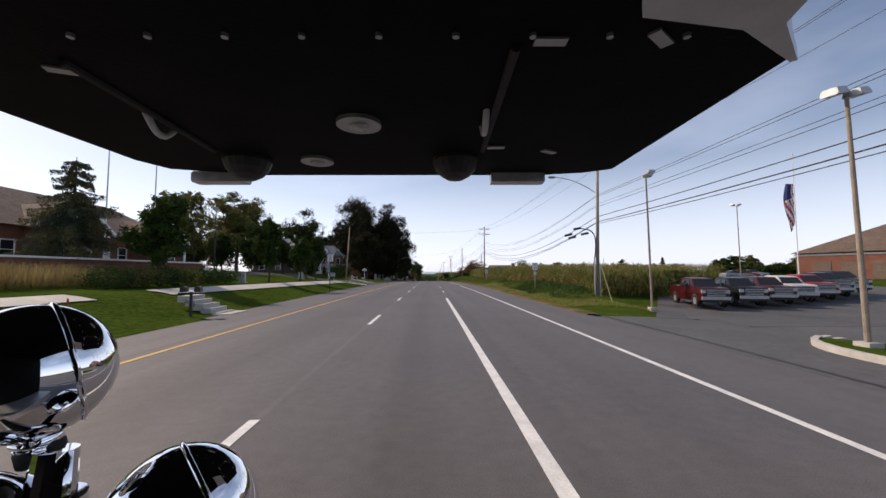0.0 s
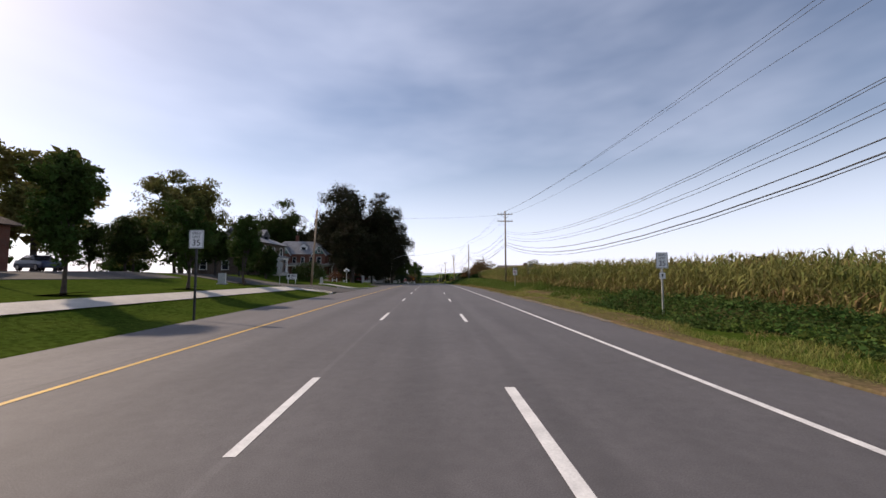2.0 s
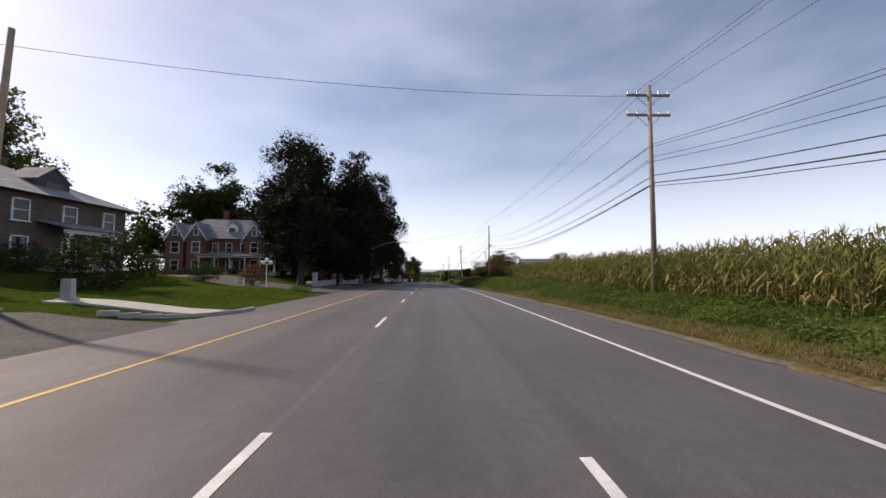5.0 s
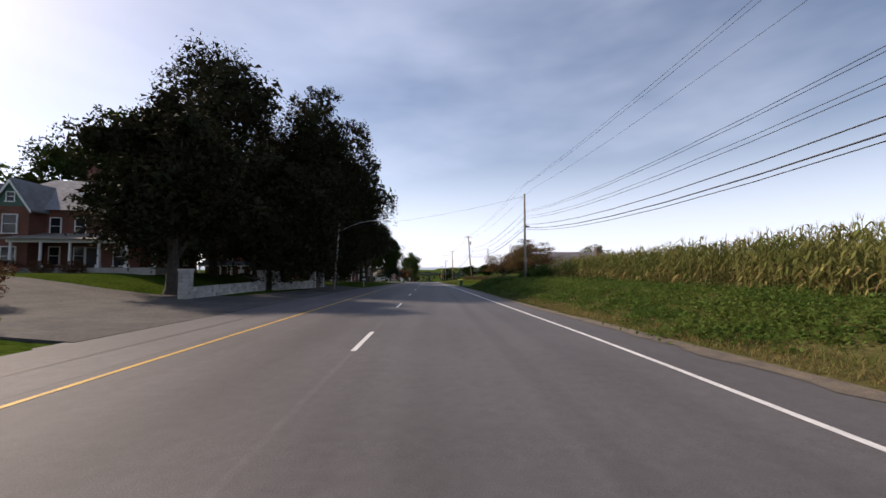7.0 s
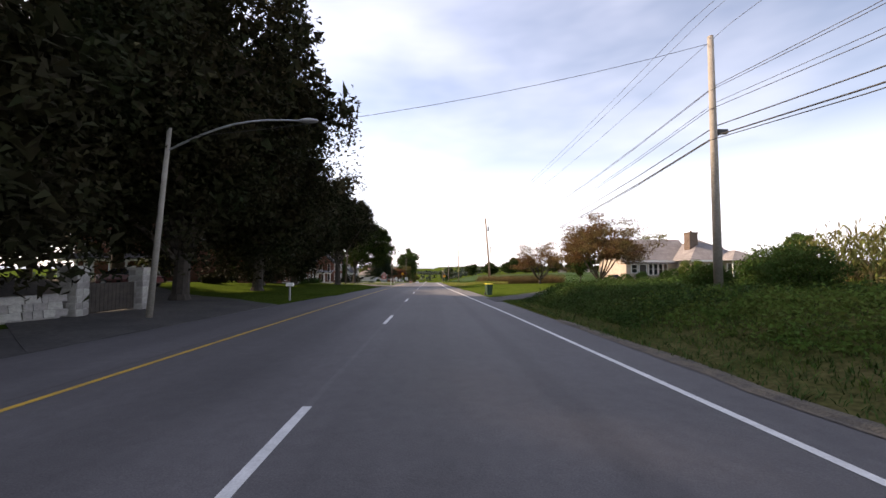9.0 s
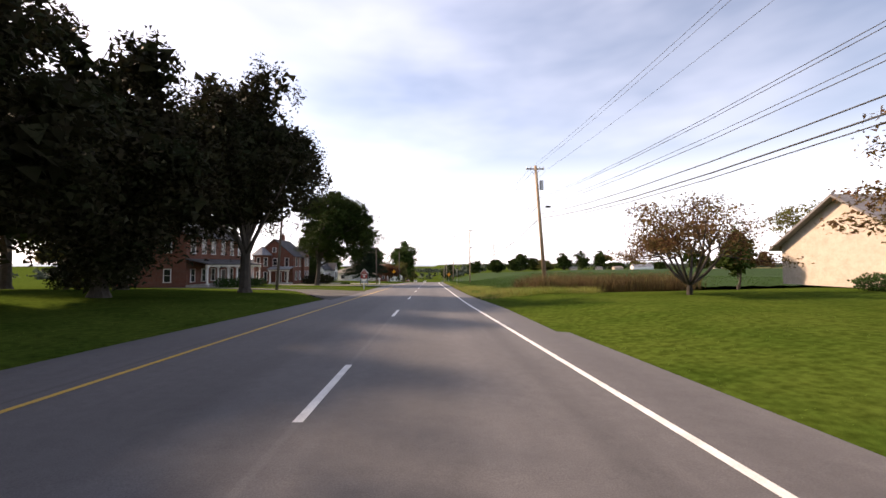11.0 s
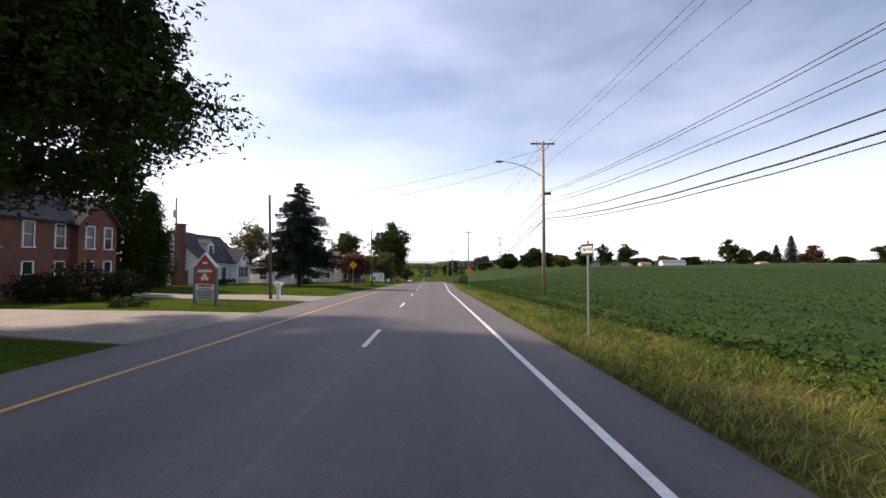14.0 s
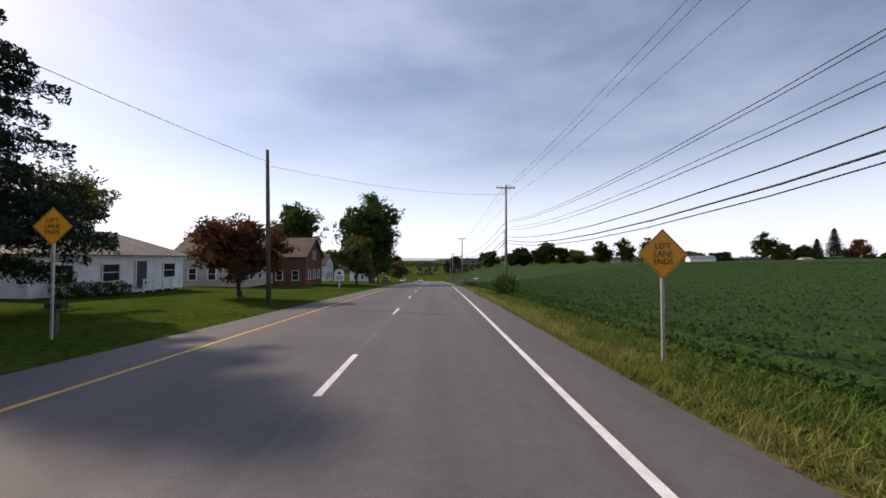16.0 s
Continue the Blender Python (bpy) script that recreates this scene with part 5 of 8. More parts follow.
utility_pole(*POLES_R[3], M["weathered"], 0, extras=("clamp",), r=0.17, label="pale grey wooden utility pole at the corn's end")
utility_pole(11.1, 192.4, 12.6, M["pole_pale"], 1.8, 0.3, lean=-0.9, extras=("can", "clamp"), r=0.2, label="stout pale wooden utility pole with a transformer")
utility_pole(*POLES_R[5], M["pole_pale"], 1.9, 0.15, extras=("lamp_left", "clamp"), label="pale wooden utility pole with a street lamp arm")
for p in POLES_R[6:]:
    utility_pole(*p, M["pole_wood"], 2.0, 0.3, label="wooden utility pole with a crossarm")
POLES_L = [(-16.4, 75.7, 10.5), (-12.2, 240.4, 7.9), (-10.0, 275.5, 9.5), (-30.7, 257.9, 10.6), (-11.0, 330, 9.5), (-17.2, 198.0, 10.5)]
for k, p in enumerate(POLES_L):
    utility_pole(*p, M["pole_dark"] if k else M["pole_pale"], r=0.12 if k in (1, 3) else 0.15, lean=0.6 if k in (0, 5) else -0.2, extras=("can",) if k == 3 else (), label="plain wooden utility pole on the lawn")

# long-armed street lamp at the wall
sl = thing("street_lamp", -12.1, 138, ground_z(-12.1, 138), 0, "weathered wooden lamp pole with a long curved arm", "street lamp")
bm = bms()
rod(bm, (0, 0, -0.1), (0.6, 0, 8.2), 0.13, 0.09, 16)
for f in bm.faces:
    f.smooth = len(f.verts) == 4
part("post", bm, M["weathered"], sl)
bm = bms()
limb(bm, (0.52, 0, 7.2), (6.2, 0, 8.6), 0.05, 0.035, (0, 0, 0.5), 7, 8)
part("arm", bm, M["galv"], sl)
bm = bms()
ball(bm, (6.6, 0, 8.6), 0.34, 12, (1.3, 0.5, 0.32))
part("lamp_head", bm, M["galv"], sl)


def wire(a, b, sag, r, label="black overhead power line", seg=10):
    cu = bpy.data.curves.new("overhead_wire", "CURVE")
    cu.dimensions, cu.bevel_depth, cu.bevel_resolution = "3D", r, 1
    sp = cu.splines.new("POLY")
    sp.points.add(seg)
    for i in range(seg + 1):
        t = i / seg
        p = Vector(a).lerp(Vector(b), t)
        sp.points[i].co = (p.x, p.y, p.z - 4 * sag * t * (1 - t), 1)
    cu.materials.append(M["wire"])
    ob = new("overhead_wire", cu)
    return tagged(ob, label, "wire", "overhead wires")


# offset across, height above the ground, sag, radius
LEVELS = [(-0.9, 10.7, 0.8, 0.009), (0.9, 10.7, 0.85, 0.009), (0.0, 11.1, 0.7, 0.009), (0.1, 7.95, 1.0, 0.012), (-0.1, 7.75, 1.05, 0.012), (0.12, 7.25, 1.1, 0.011), (-0.12, 6.95, 1.1, 0.013), (0.12, 6.25, 1.15, 0.022), (0.15, 5.85, 1.2, 0.028), (-0.12, 5.65, 1.3, 0.018)]
HANG = {-26: 1.8, 29.3: 0.2, 81: 0.2, 136.6: 0.7, 192.4: 1.5, 240.3: 0.5}
SLACK = {-26: -0.7, 29.3: 1.0, 81: 0.45, 136.6: 0.4, 192.4: 0.6, 240.3: 0.65}
for (x0, y0, h0), (x1, y1, h1) in zip(POLES_R, POLES_R[1:]):
    z0, z1 = ground_z(x0, y0) + HANG.get(y0, -0.2), ground_z(x1, y1) + HANG.get(y1, -0.2)
    for dx, hh, sag, r in LEVELS:
        wire((x0 + dx, y0, z0 + hh), (x1 + dx, y1, z1 + hh), sag + (SLACK.get(y0, 0.3) if hh < 9 else 0), r, "black overhead power and telephone line")


def wire_between(p, q, dz, sag=0.6, r=0.010):
    wire((p[0], p[1], ground_z(p[0], p[1]) + p[2] + dz), (q[0], q[1], ground_z(q[0], q[1]) + q[2] + dz), sag, r, "thin service wire crossing over the road")


wire_between(POLES_R[2], POLES_L[0], -0.6)
wire_between(POLES_R[3], (-12.1, 138, 8.0), -0.3)
wire_between(POLES_R[5], POLES_L[1], -1.4)
wire_between(POLES_R[5], POLES_L[1], -0.6)
wire_between(POLES_L[1], POLES_L[3], -0.8)
wire_between(POLES_L[1], POLES_L[2], -0.8)
wire_between(POLES_R[6], POLES_L[2], -1.0)
wire_between(POLES_R[7], POLES_L[4], -1.0)
# guy marker
bm = bms()
rod(bm, (0, 0, 0), (-0.75, 0, 2.6), 0.04, None, 8)
ob = tagged(part("guy_guard", bm, M["guard"]), "leaning pale yellow guy wire guard", "guy wire")
ob.matrix_world = pose(12.85, 25.7, ground_z(12.85, 25.7) - 0.05)


# ---------------------------------------------------------------- signs
def words(text, size, material, parent, x, z, y=-0.012, extrude=0.002):
    cu = bpy.data.curves.new("lettering", "FONT")
    cu.body, cu.size, cu.align_x, cu.align_y, cu.extrude = text, size, "CENTER", "CENTER", extrude
    cu.materials.append(material)
    ob = new("lettering", cu)
    ob.matrix_world = pose(x, y, z, 90, 0, 0)
    ob.parent = parent
    return ob


def post_of(t, h, material, r=0.03, square=True, x=0.0):
    bm = bms()
    if square:
        box(bm, (x, 0.04, h / 2 - 0.15), (2 * r, 2 * r, h + 0.3))
    else:
        rod(bm, (x, 0.04, -0.3), (x, 0.04, h), r, None, 10)
    return part("post", bm, material, t)


def plate(t, w, h, z, material, name="panel", diamond=False, x=0.0, y=0.0, rz=0.0, octagon=False):
    bm = bms()
    if diamond:
        k = w / math.sqrt(2)
        prism(bm, [(x, z - k), (x + k, z), (x, z + k), (x - k, z)], 0.006)
    elif octagon:
        prism(bm, [(x + w / 2 * math.cos(radians(22.5 + 45 * i)) * 1.082, z + w / 2 * 1.082 * math.sin(radians(22.5 + 45 * i))) for i in range(8)], 0.006)
    else:
        prism(bm, [(x - w / 2, z - h / 2), (x + w / 2, z - h / 2), (x + w / 2, z + h / 2), (x - w / 2, z + h / 2)], 0.006)
        bmesh.ops.bevel(bm, geom=[e for e in bm.edges if abs(e.verts[0].co.y - e.verts[1].co.y) > 0.004], offset=min(w, h) * 0.07, segments=3)
    bmesh.ops.translate(bm, verts=bm.verts[:], vec=(0, y, 0))
    return part(name, bm, material, t)


def bars(t, rows, material, y=-0.008):
    """Plain bars in place of writing that cannot be read: (x, z, width, height)."""
    for x, z, w, h in rows:
        bm = bms()
        box(bm, (x, y, z), (w, 0.004, h))
        part("text_bar", bm, material, t)


def border(t, w, h, z, material, inset=0.03, th=0.014, y=-0.006):
    bm = bms()
    for sx in (-1, 1):
        box(bm, (sx * (w / 2 - inset), y, z), (th, 0.003, h - 2 * inset))
        box(bm, (0, y, z + sx * (h / 2 - inset)), (w - 2 * inset + th, 0.003, th))
    part("border", bm, material, t)


def speed_sign(x, y, zc, post_mat, small=True):
    z0 = ground_z(x, y)
    t = thing("speed_limit_sign", x, y, z0, 0, "white speed limit sign reading thirty-five on a post", "road sign", "speed limit signs")
    h = zc - z0
    post_of(t, h + 0.3, post_mat, 0.035)
    plate(t, 0.61, 0.78, h, M["sign_white"])
    border(t, 0.61, 0.78, h, M["ink"])
    words("SPEED", 0.145, M["ink"], t, 0, h + 0.25)
    words("LIMIT", 0.145, M["ink"], t, 0, h + 0.10)
    words("35", 0.37, M["ink"], t, 0, h - 0.16)
    if small:
        plate(t, 0.3, 0.3, h - 0.75, M["sign_white"], "plaque")
        bars(t, [(0, h - 0.7, 0.1, 0.06), (0, h - 0.78, 0.06, 0.1)], M["ink"])
    return t


speed_sign(-9.8, 38.7, ground_z(0, 38.7) + 3.45, M["black_metal"], False)
speed_sign(11.6, 40.5, ground_z(0, 40.5) + 2.64, M["galv"])

t = thing("one_way_sign", 10.4, 67.8, ground_z(10.4, 67.8), 0, "one way plate over a no-bicycles sign on a post", "road sign")
post_of(t, 2.5, M["galv"], 0.03)
plate(t, 0.62, 0.2, 2.42, M["ink"], "arrow_plate")
bm = bms()
prism(bm, [(-0.27, 2.42), (-0.15, 2.5), (-0.15, 2.455), (0.25, 2.455), (0.25, 2.385), (-0.15, 2.385), (-0.15, 2.34)], 0.004)
bmesh.ops.translate(bm, verts=bm.verts[:], vec=(0, -0.006, 0))
part("arrow", bm, M["sign_white"], t)
plate(t, 0.5, 0.62, 1.95, M["sign_white"])
bm = bms()
for i in range(24):
    a0, a1 = radians(15 * i), radians(15 * i + 15)
    rod(bm, (0.18 * math.cos(a0), -0.008, 1.98 + 0.18 * math.sin(a0)), (0.18 * math.cos(a1), -0.008, 1.98 + 0.18 * math.sin(a1)), 0.014, None, 5)
rod(bm, (-0.13, -0.008, 2.11), (0.13, -0.008, 1.85), 0.014, None, 5)
part("red_ring", bm, M["red_paint"], t)
bars(t, [(0, 1.98, 0.12, 0.16), (0, 1.72, 0.3, 0.05)], M["ink"], -0.006)

t = thing("historical_marker", 13.2, 70.8, ground_z(13.2, 70.8), 0, "dark blue cast historical marker on a post", "marker sign")
post_of(t, 1.7, M["black_metal"], 0.045, False)
bm = bms()
prism(bm, [(-0.52, 1.45), (0.52, 1.45), (0.55, 1.6), (0.55, 2.35), (0.4, 2.5), (0.2, 2.52), (0.15, 2.68), (0, 2.74), (-0.15, 2.68), (-0.2, 2.52), (-0.4, 2.5), (-0.55, 2.35), (-0.55, 1.6)], 0.06)
bmesh.ops.bevel(bm, geom=bm.edges[:], offset=0.012, segments=2)
part("panel", bm, M["marker_blue"], t)
bars(t, [(0, 2.28 - 0.12 * i, w, 0.045) for i, w in enumerate((0.7, 0.85, 0.8, 0.86, 0.78, 0.6))], M["sign_back"], -0.034)

t = thing("stop_sign", -18.0, 68.6, ground_z(-18, 68.6), 0, "stop sign seen from its grey back with plates", "road sign")
post_of(t, 3.3, M["galv"], 0.03)
plate(t, 0.75, 0.75, 2.5, M["sign_back"], octagon=True)
plate(t, 0.6, 0.6, 1.75, M["sign_back"], "plate")
plate(t, 0.75, 0.25, 3.15, M["sign_back"], "street_blade")

t = thing("white_notice", -19.5, 76.8, ground_z(-19.5, 76.8), 8, "low white notice board on two posts", "sign")
post_of(t, 0.9, M["white"], 0.04, True, -0.5)
post_of(t, 0.9, M["white"], 0.04, True, 0.5)
plate(t, 1.35, 0.75, 1.0, M["sign_white"])
bars(t, [(-0.4, 1.1, 0.3, 0.3), (0.2, 1.18, 0.6, 0.09), (0.2, 1.0, 0.6, 0.08), (0, 0.78, 1.0, 0.06)], M["ink"])


def diamond_sign(x, y, zc, side=0.76):
    z0 = ground_z(x, y)
    t = thing("warning_sign", x, y, z0, 0, "orange diamond lane-end sign with black lettering", "road sign", "lane end signs")
    h = zc - z0
    post_of(t, h + 0.2, M["galv"], 0.028)
    plate(t, side, side, h, M["orange_sign"], diamond=True)
    k = side / math.sqrt(2) - 0.035
    bm = bms()
    for a, b in (((0, -k), (k, 0)), ((k, 0), (0, k)), ((0, k), (-k, 0)), ((-k, 0), (0, -k))):
        rod(bm, (a[0], -0.005, h + a[1]), (b[0], -0.005, h + b[1]), 0.006, None, 4)
    part("border", bm, M["ink"], t)
    for s, dz in (("LEFT", 0.165), ("LANE", 0.0), ("ENDS", -0.165)):
        words(s, 0.17, M["ink"], t, 0, h + dz)
    return t


diamond_sign(4.78, 259.8, base_z(259.8) + 2.33)
diamond_sign(-10.6, 262.8, base_z(262.8) + 3.25)

# one-way sign, its face turned across the road
t = thing("one_way_sign", 4.4, 222.2, ground_z(4.4, 222.2), -90, "black and white one-way arrow sign on a post", "road sign")
post_of(t, 2.9, M["galv"], 0.025)
hz_ = base_z(222.2) + 2.62 - ground_z(4.4, 222.2)
plate(t, 0.91, 0.33, hz_, M["ink"])
bm = bms()
prism(bm, [(-0.42, hz_), (-0.29, hz_ + 0.13), (-0.29, hz_ + 0.095), (0.41, hz_ + 0.095), (0.41, hz_ - 0.095), (-0.29, hz_ - 0.095), (-0.29, hz_ - 0.13)], 0.006)
bmesh.ops.translate(bm, verts=bm.verts[:], vec=(0, -0.004, 0))
part("arrow", bm, M["sign_white"], t)
words("ONE WAY", 0.15, M["ink"], t, 0.06, hz_)

# red house-shaped sign
t = thing("business_sign", -14.1, 235.3, ground_z(-14.1, 235.3), -18, "red gabled business sign on two grey posts", "sign")
for x in (-0.86, 0.86):
    post_of(t, 2.78, M["sign_post"], 0.08, True, x)
bm = bms()
prism(bm, [(-0.78, 1.5), (0.78, 1.5), (0.78, 2.62), (-0.78, 2.62)], 0.1)
part("panel", bm, M["red_paint"], t)
bm = bms()
prism(bm, [(-0.8, 2.68), (0.8, 2.68), (0, 3.6)], 0.1)
part("gable_panel", bm, M["red_paint"], t)
bm = bms()
box(bm, (0, 0, 2.65), (1.72, 0.14, 0.06))
part("cross_rail", bm, M["sign_post"], t)
for sx in (-1, 1):
    bm = bms()
    prism(bm, [(0, 3.62), (0, 3.76), (sx * 1.04, 2.68), (sx * 0.94, 2.62)], 0.16)
    part("gable_trim", bm, M["sign_white"], t)
plate(t, 1.56, 0.42, 1.26, M["sign_white"], "name_panel", y=-0.01)
plate(t, 1.56, 0.66, 0.68, M["sign_grey"], "lower_panel", y=-0.01)
bars(t, [(0, 2.42, 1.15, 0.2), (0, 3.0, 0.42, 0.15)], M["sign_white"], -0.055)
bm = bms()
for x, z in ((-0.16, 1.88), (0.16, 1.88), (0, 2.08)):
    rod(bm, (x, -0.05, z), (x, -0.06, z), 0.15, None, 16)
part("emblem", bm, M["sign_white"], t)
bars(t, [(0, 1.36, 1.1, 0.12), (0, 1.16, 0.9, 0.07)], M["red_paint"], -0.02)
bars(t, [(0, 0.85, 1.2, 0.08), (0, 0.68, 1.1, 0.07), (0, 0.52, 0.9, 0.07)], M["sign_post"], -0.02)
t.scale = (0.98, 0.9, 0.86)

t = thing("white_sign", -11.6, 300, ground_z(-11.6, 300), 0, "white hanging shop sign on a post", "sign")
post_of(t, 2.4, M["white"], 0.06)
bm = bms()
prism(bm, [(-0.6, 0.9), (0.6, 0.9), (0.6, 2.1), (0.3, 2.4), (-0.3, 2.4), (-0.6, 2.1)], 0.06)
part("panel", bm, M["sign_white"], t)
bars(t, [(0, 1.9, 0.4, 0.3), (0, 1.45, 0.9, 0.1), (0, 1.2, 0.8, 0.1)], M["shutter"], -0.034)


# ---------------------------------------------------------------- mailboxes, bins, boxes
def mailbox(x, y, body, post, rz=0.0, twin=False, h=1.05, label="", lumber=0.05):
    t = thing("mailbox", x, y, ground_z(x, y), rz, label, "mailbox")
    bm = bms()
    box(bm, (0, 0, h / 2 - 0.1), (lumber * 2, lumber * 2, h + 0.2))
    if twin:
        box(bm, (0, 0, h - 0.06), (0.95, 0.12, 0.06))
    part("post", bm, post, t)
    for dx in ((-0.26, 0.26) if twin else (0,)):
        bm = bms()
        prism(bm, [(dx + 0.115 * math.cos(radians(a)), h + 0.13 + 0.115 * math.sin(radians(a))) for a in range(0, 181, 20)] + [(dx - 0.115, h), (dx + 0.115, h)], 0.5)
        bmesh.ops.bevel(bm, geom=bm.edges[:], offset=0.006, segments=1)
        b = part("box", bm, body, t)
        bm = bms()
        box(bm, (dx + 0.13, -0.1, h + 0.18), (0.012, 0.05, 0.14))
        part("flag", bm, M["red_paint"], b)
    return t


mailbox(-9.9, 16.7, M["black_metal"], M["black_metal"], 20, True, label="pair of black mailboxes on a dark post")
mailbox(-10.5, 94.8, M["galv"], M["pole_wood"], 90, False, label="grey metal mailbox on a wooden post")
mailbox(-10.4, 149.5, M["white"], M["galv"], 90, label="white mailbox on a thin post under the trees")
mailbox(-8.8, 204.7, M["white"], M["white"], 100, label="white mailbox on a white post", lumber=0.06)
mailbox(-11.6, 240.3, M["white"], M["white"], 90, True, label="white twin mailboxes on a pale post", lumber=0.12)
mailbox(19, 160, M["black_metal"], M["black_metal"], 90, label="dark mailbox beside the bungalow drive")
mailbox(-11.4, 263.8, M["black_metal"], M["pole_dark"], 90, h=0.7, label="dark mailbox beside the lane end sign")

# crushed litter in the verge
for x, y in ((5.2, 191.5), (4.3, 226.3), (5.6, 189.2)):
    bm = bms()
    bmesh.ops.create_icosphere(bm, subdivisions=2, radius=0.09)
    for v in bm.verts:
        v.co = v.co * (1 + 0.35 * noise.noise(v.co * 22 + Vector((x, y, 0))))
        v.co.z *= 0.55
    ob = tagged(part("litter", bm, M["white"]), "crumpled white litter in the verge grass", "litter", "verge litter")
    ob.matrix_world = pose(x, y, ground_z(x, y) + 0.07)
t = thing("wheelie_bin", 5.25, 156.4, ground_z(5.25, 156.4), 15, "dark green wheeled bin with a yellow lid", "bin")
bm = bms()
vs = box(bm, (0, 0, 0.5), (0.56, 0.6, 0.98))
for v in vs:
    if v.co.z < 0.2:
        v.co.x *= 0.8
        v.co.y *= 0.8
bmesh.ops.bevel(bm, geom=bm.edges[:], offset=0.03, segments=2)
part("body", bm, M["bin_green"], t)
bm = bms()
box(bm, (0, -0.02, 1.03), (0.62, 0.68, 0.08))
bmesh.ops.bevel(bm, geom=bm.edges[:], offset=0.03, segments=2)
part("lid", bm, M["yellow_lid"], t)
for s in (-1, 1):
    bm = bms()
    rod(bm, (s * 0.24, 0.26, 0.12), (s * 0.3, 0.26, 0.12), 0.12, None, 14)
    part("wheel", bm, M["rubber"], t)


def utility_box(x, y, w=0.55, d=0.5, h=1.0):
    t = thing("utility_box", x, y, ground_z(x, y), 10, "pale grey metal utility cabinet on the lawn", "utility box", "utility boxes")
    bm = bms()
    box(bm, (0, 0, 0.04), (w + 0.2, d + 0.2, 0.12))
    part("plinth", bm, M["concrete"], t)
    bm = bms()
    box(bm, (0, 0, h / 2 + 0.05), (w, d, h), taper=0.92)
    bmesh.ops.bevel(bm, geom=bm.edges[:], offset=0.02, segments=2)
    part("cabinet", bm, M["galv"], t)
    return t


utility_box(-17.2, 36)
utility_box(-19.5, 66.8 - 8, 0.6, 0.5, 1.0)
utility_box(-15.8, 78.5, 0.4, 0.35, 0.9)
utility_box(-17.5, 100.5, 0.5, 0.4, 0.6)


# globe lamp and small white posts on the lawn
t = thing("globe_lamp", -17.4, 102.3, ground_z(-17.4, 102.3), 0, "white lamp post with three round globes", "lamp post")
bm = bms()
rod(bm, (0, 0, 0), (0, 0, 2.7), 0.06, 0.045, 10)
rod(bm, (-0.4, 0, 2.6), (0.4, 0, 2.6), 0.025, None, 6)
part("post", bm, M["white"], t)
for dx, dz in ((-0.4, 2.8), (0.4, 2.8), (0, 3.05)):
    bm = bms()
    ball(bm, (dx, 0, dz), 0.22, 16)
    part("globe", bm, M["sign_white"], t)
t = thing("white_post_rail", -19.5, 100.8, ground_z(-19.5, 100.8), 0, "two short white posts with a rail", "fence")
for dx in (-0.45, 0.45):
    bm = bms()
    box(bm, (dx, 0, 0.45), (0.12, 0.12, 0.95))
    part("post", bm, M["white"], t)
bm = bms()
box(bm, (0, 0, 0.55), (0.8, 0.06, 0.12))
part("rail", bm, M["white"], t)

# concrete steps up the bank
t = tagged(new("garden_steps"), "pale concrete steps up the grass bank", "steps", kind="structure")
for k in range(5):
    bm = bms()
    zz = base_z(19)
    box(bm, (-9.6 - 0.36 * k, 18.6, zz + 0.09 + 0.19 * k - 0.15), (0.44, 1.4, 0.3))
    bmesh.ops.bevel(bm, geom=bm.edges[:], offset=0.015, segments=1)
    part("step", bm, M["concrete"], t)
slab("landing", [(-9.5, 17.7), (-9.5, 19.5), (-8.8, 19.5), (-8.8, 17.7)], 0.03, M["concrete"], "pale concrete landing at the road", sub=2)
bm = bms()
box(bm, (0, 0, 0.6), (0.04, 0.02, 1.3))
ob = tagged(part("marker_stake", bm, M["red_paint"]), "thin red marker stake in the lawn", "stake")
ob.matrix_world = pose(-9.4, 10.6, ground_z(-9.4, 10.6) - 0.05)


# ---------------------------------------------------------------- stone wall with gate pillars
def stone_run(name, a, b, h, thick, label, cap=True):
    t = tagged(new(name), label, "stone wall", kind="structure")
    a, b = Vector((*a, 0)), Vector((*b, 0))
    L = (b - a).length
    ang = math.degrees(math.atan2(b.y - a.y, b.x - a.x))
    core = bms()
    zc = ground_z((a.x + b.x) / 2, (a.y + b.y) / 2)
    box(core, ((a.x + b.x) / 2, (a.y + b.y) / 2, zc + h / 2 - 0.1), (L, thick * 0.8, h + 0.1), ang)
    part("core", core, M["stone"], t)
    protos = []
    for k in range(6):
        bm = bms()
        box(bm, (0, 0, 0), (1, 1, 1))
        for v in bm.verts:
            v.co += Vector([random.uniform(-0.07, 0.07) for _ in range(3)])
        bmesh.ops.bevel(bm, geom=bm.edges[:], offset=0.07, segments=1)
        o = part("stone", bm, M["stone"], t)
        protos.append(o.data)
        bpy.data.objects.remove(o)
    rows = max(2, int(h / 0.26))
    d = (b - a).normalized()
    for r in range(rows):
        s = random.uniform(-0.1, 0.0)
        while s < L:
            w_ = random.uniform(0.3, 0.75)
            o = new("stone", random.choice(protos))
            hh = h / rows
            p = a + d * min(L - 0.1, s + w_ / 2)
            o.matrix_world = pose(p.x, p.y, zc + hh * (r + 0.5) - 0.02, 0, 0, ang) @ Matrix.Diagonal((w_ * 0.97, thick * random.uniform(0.95, 1.08), hh * 0.95, 1))
            o.parent = t
            s += w_
    return t


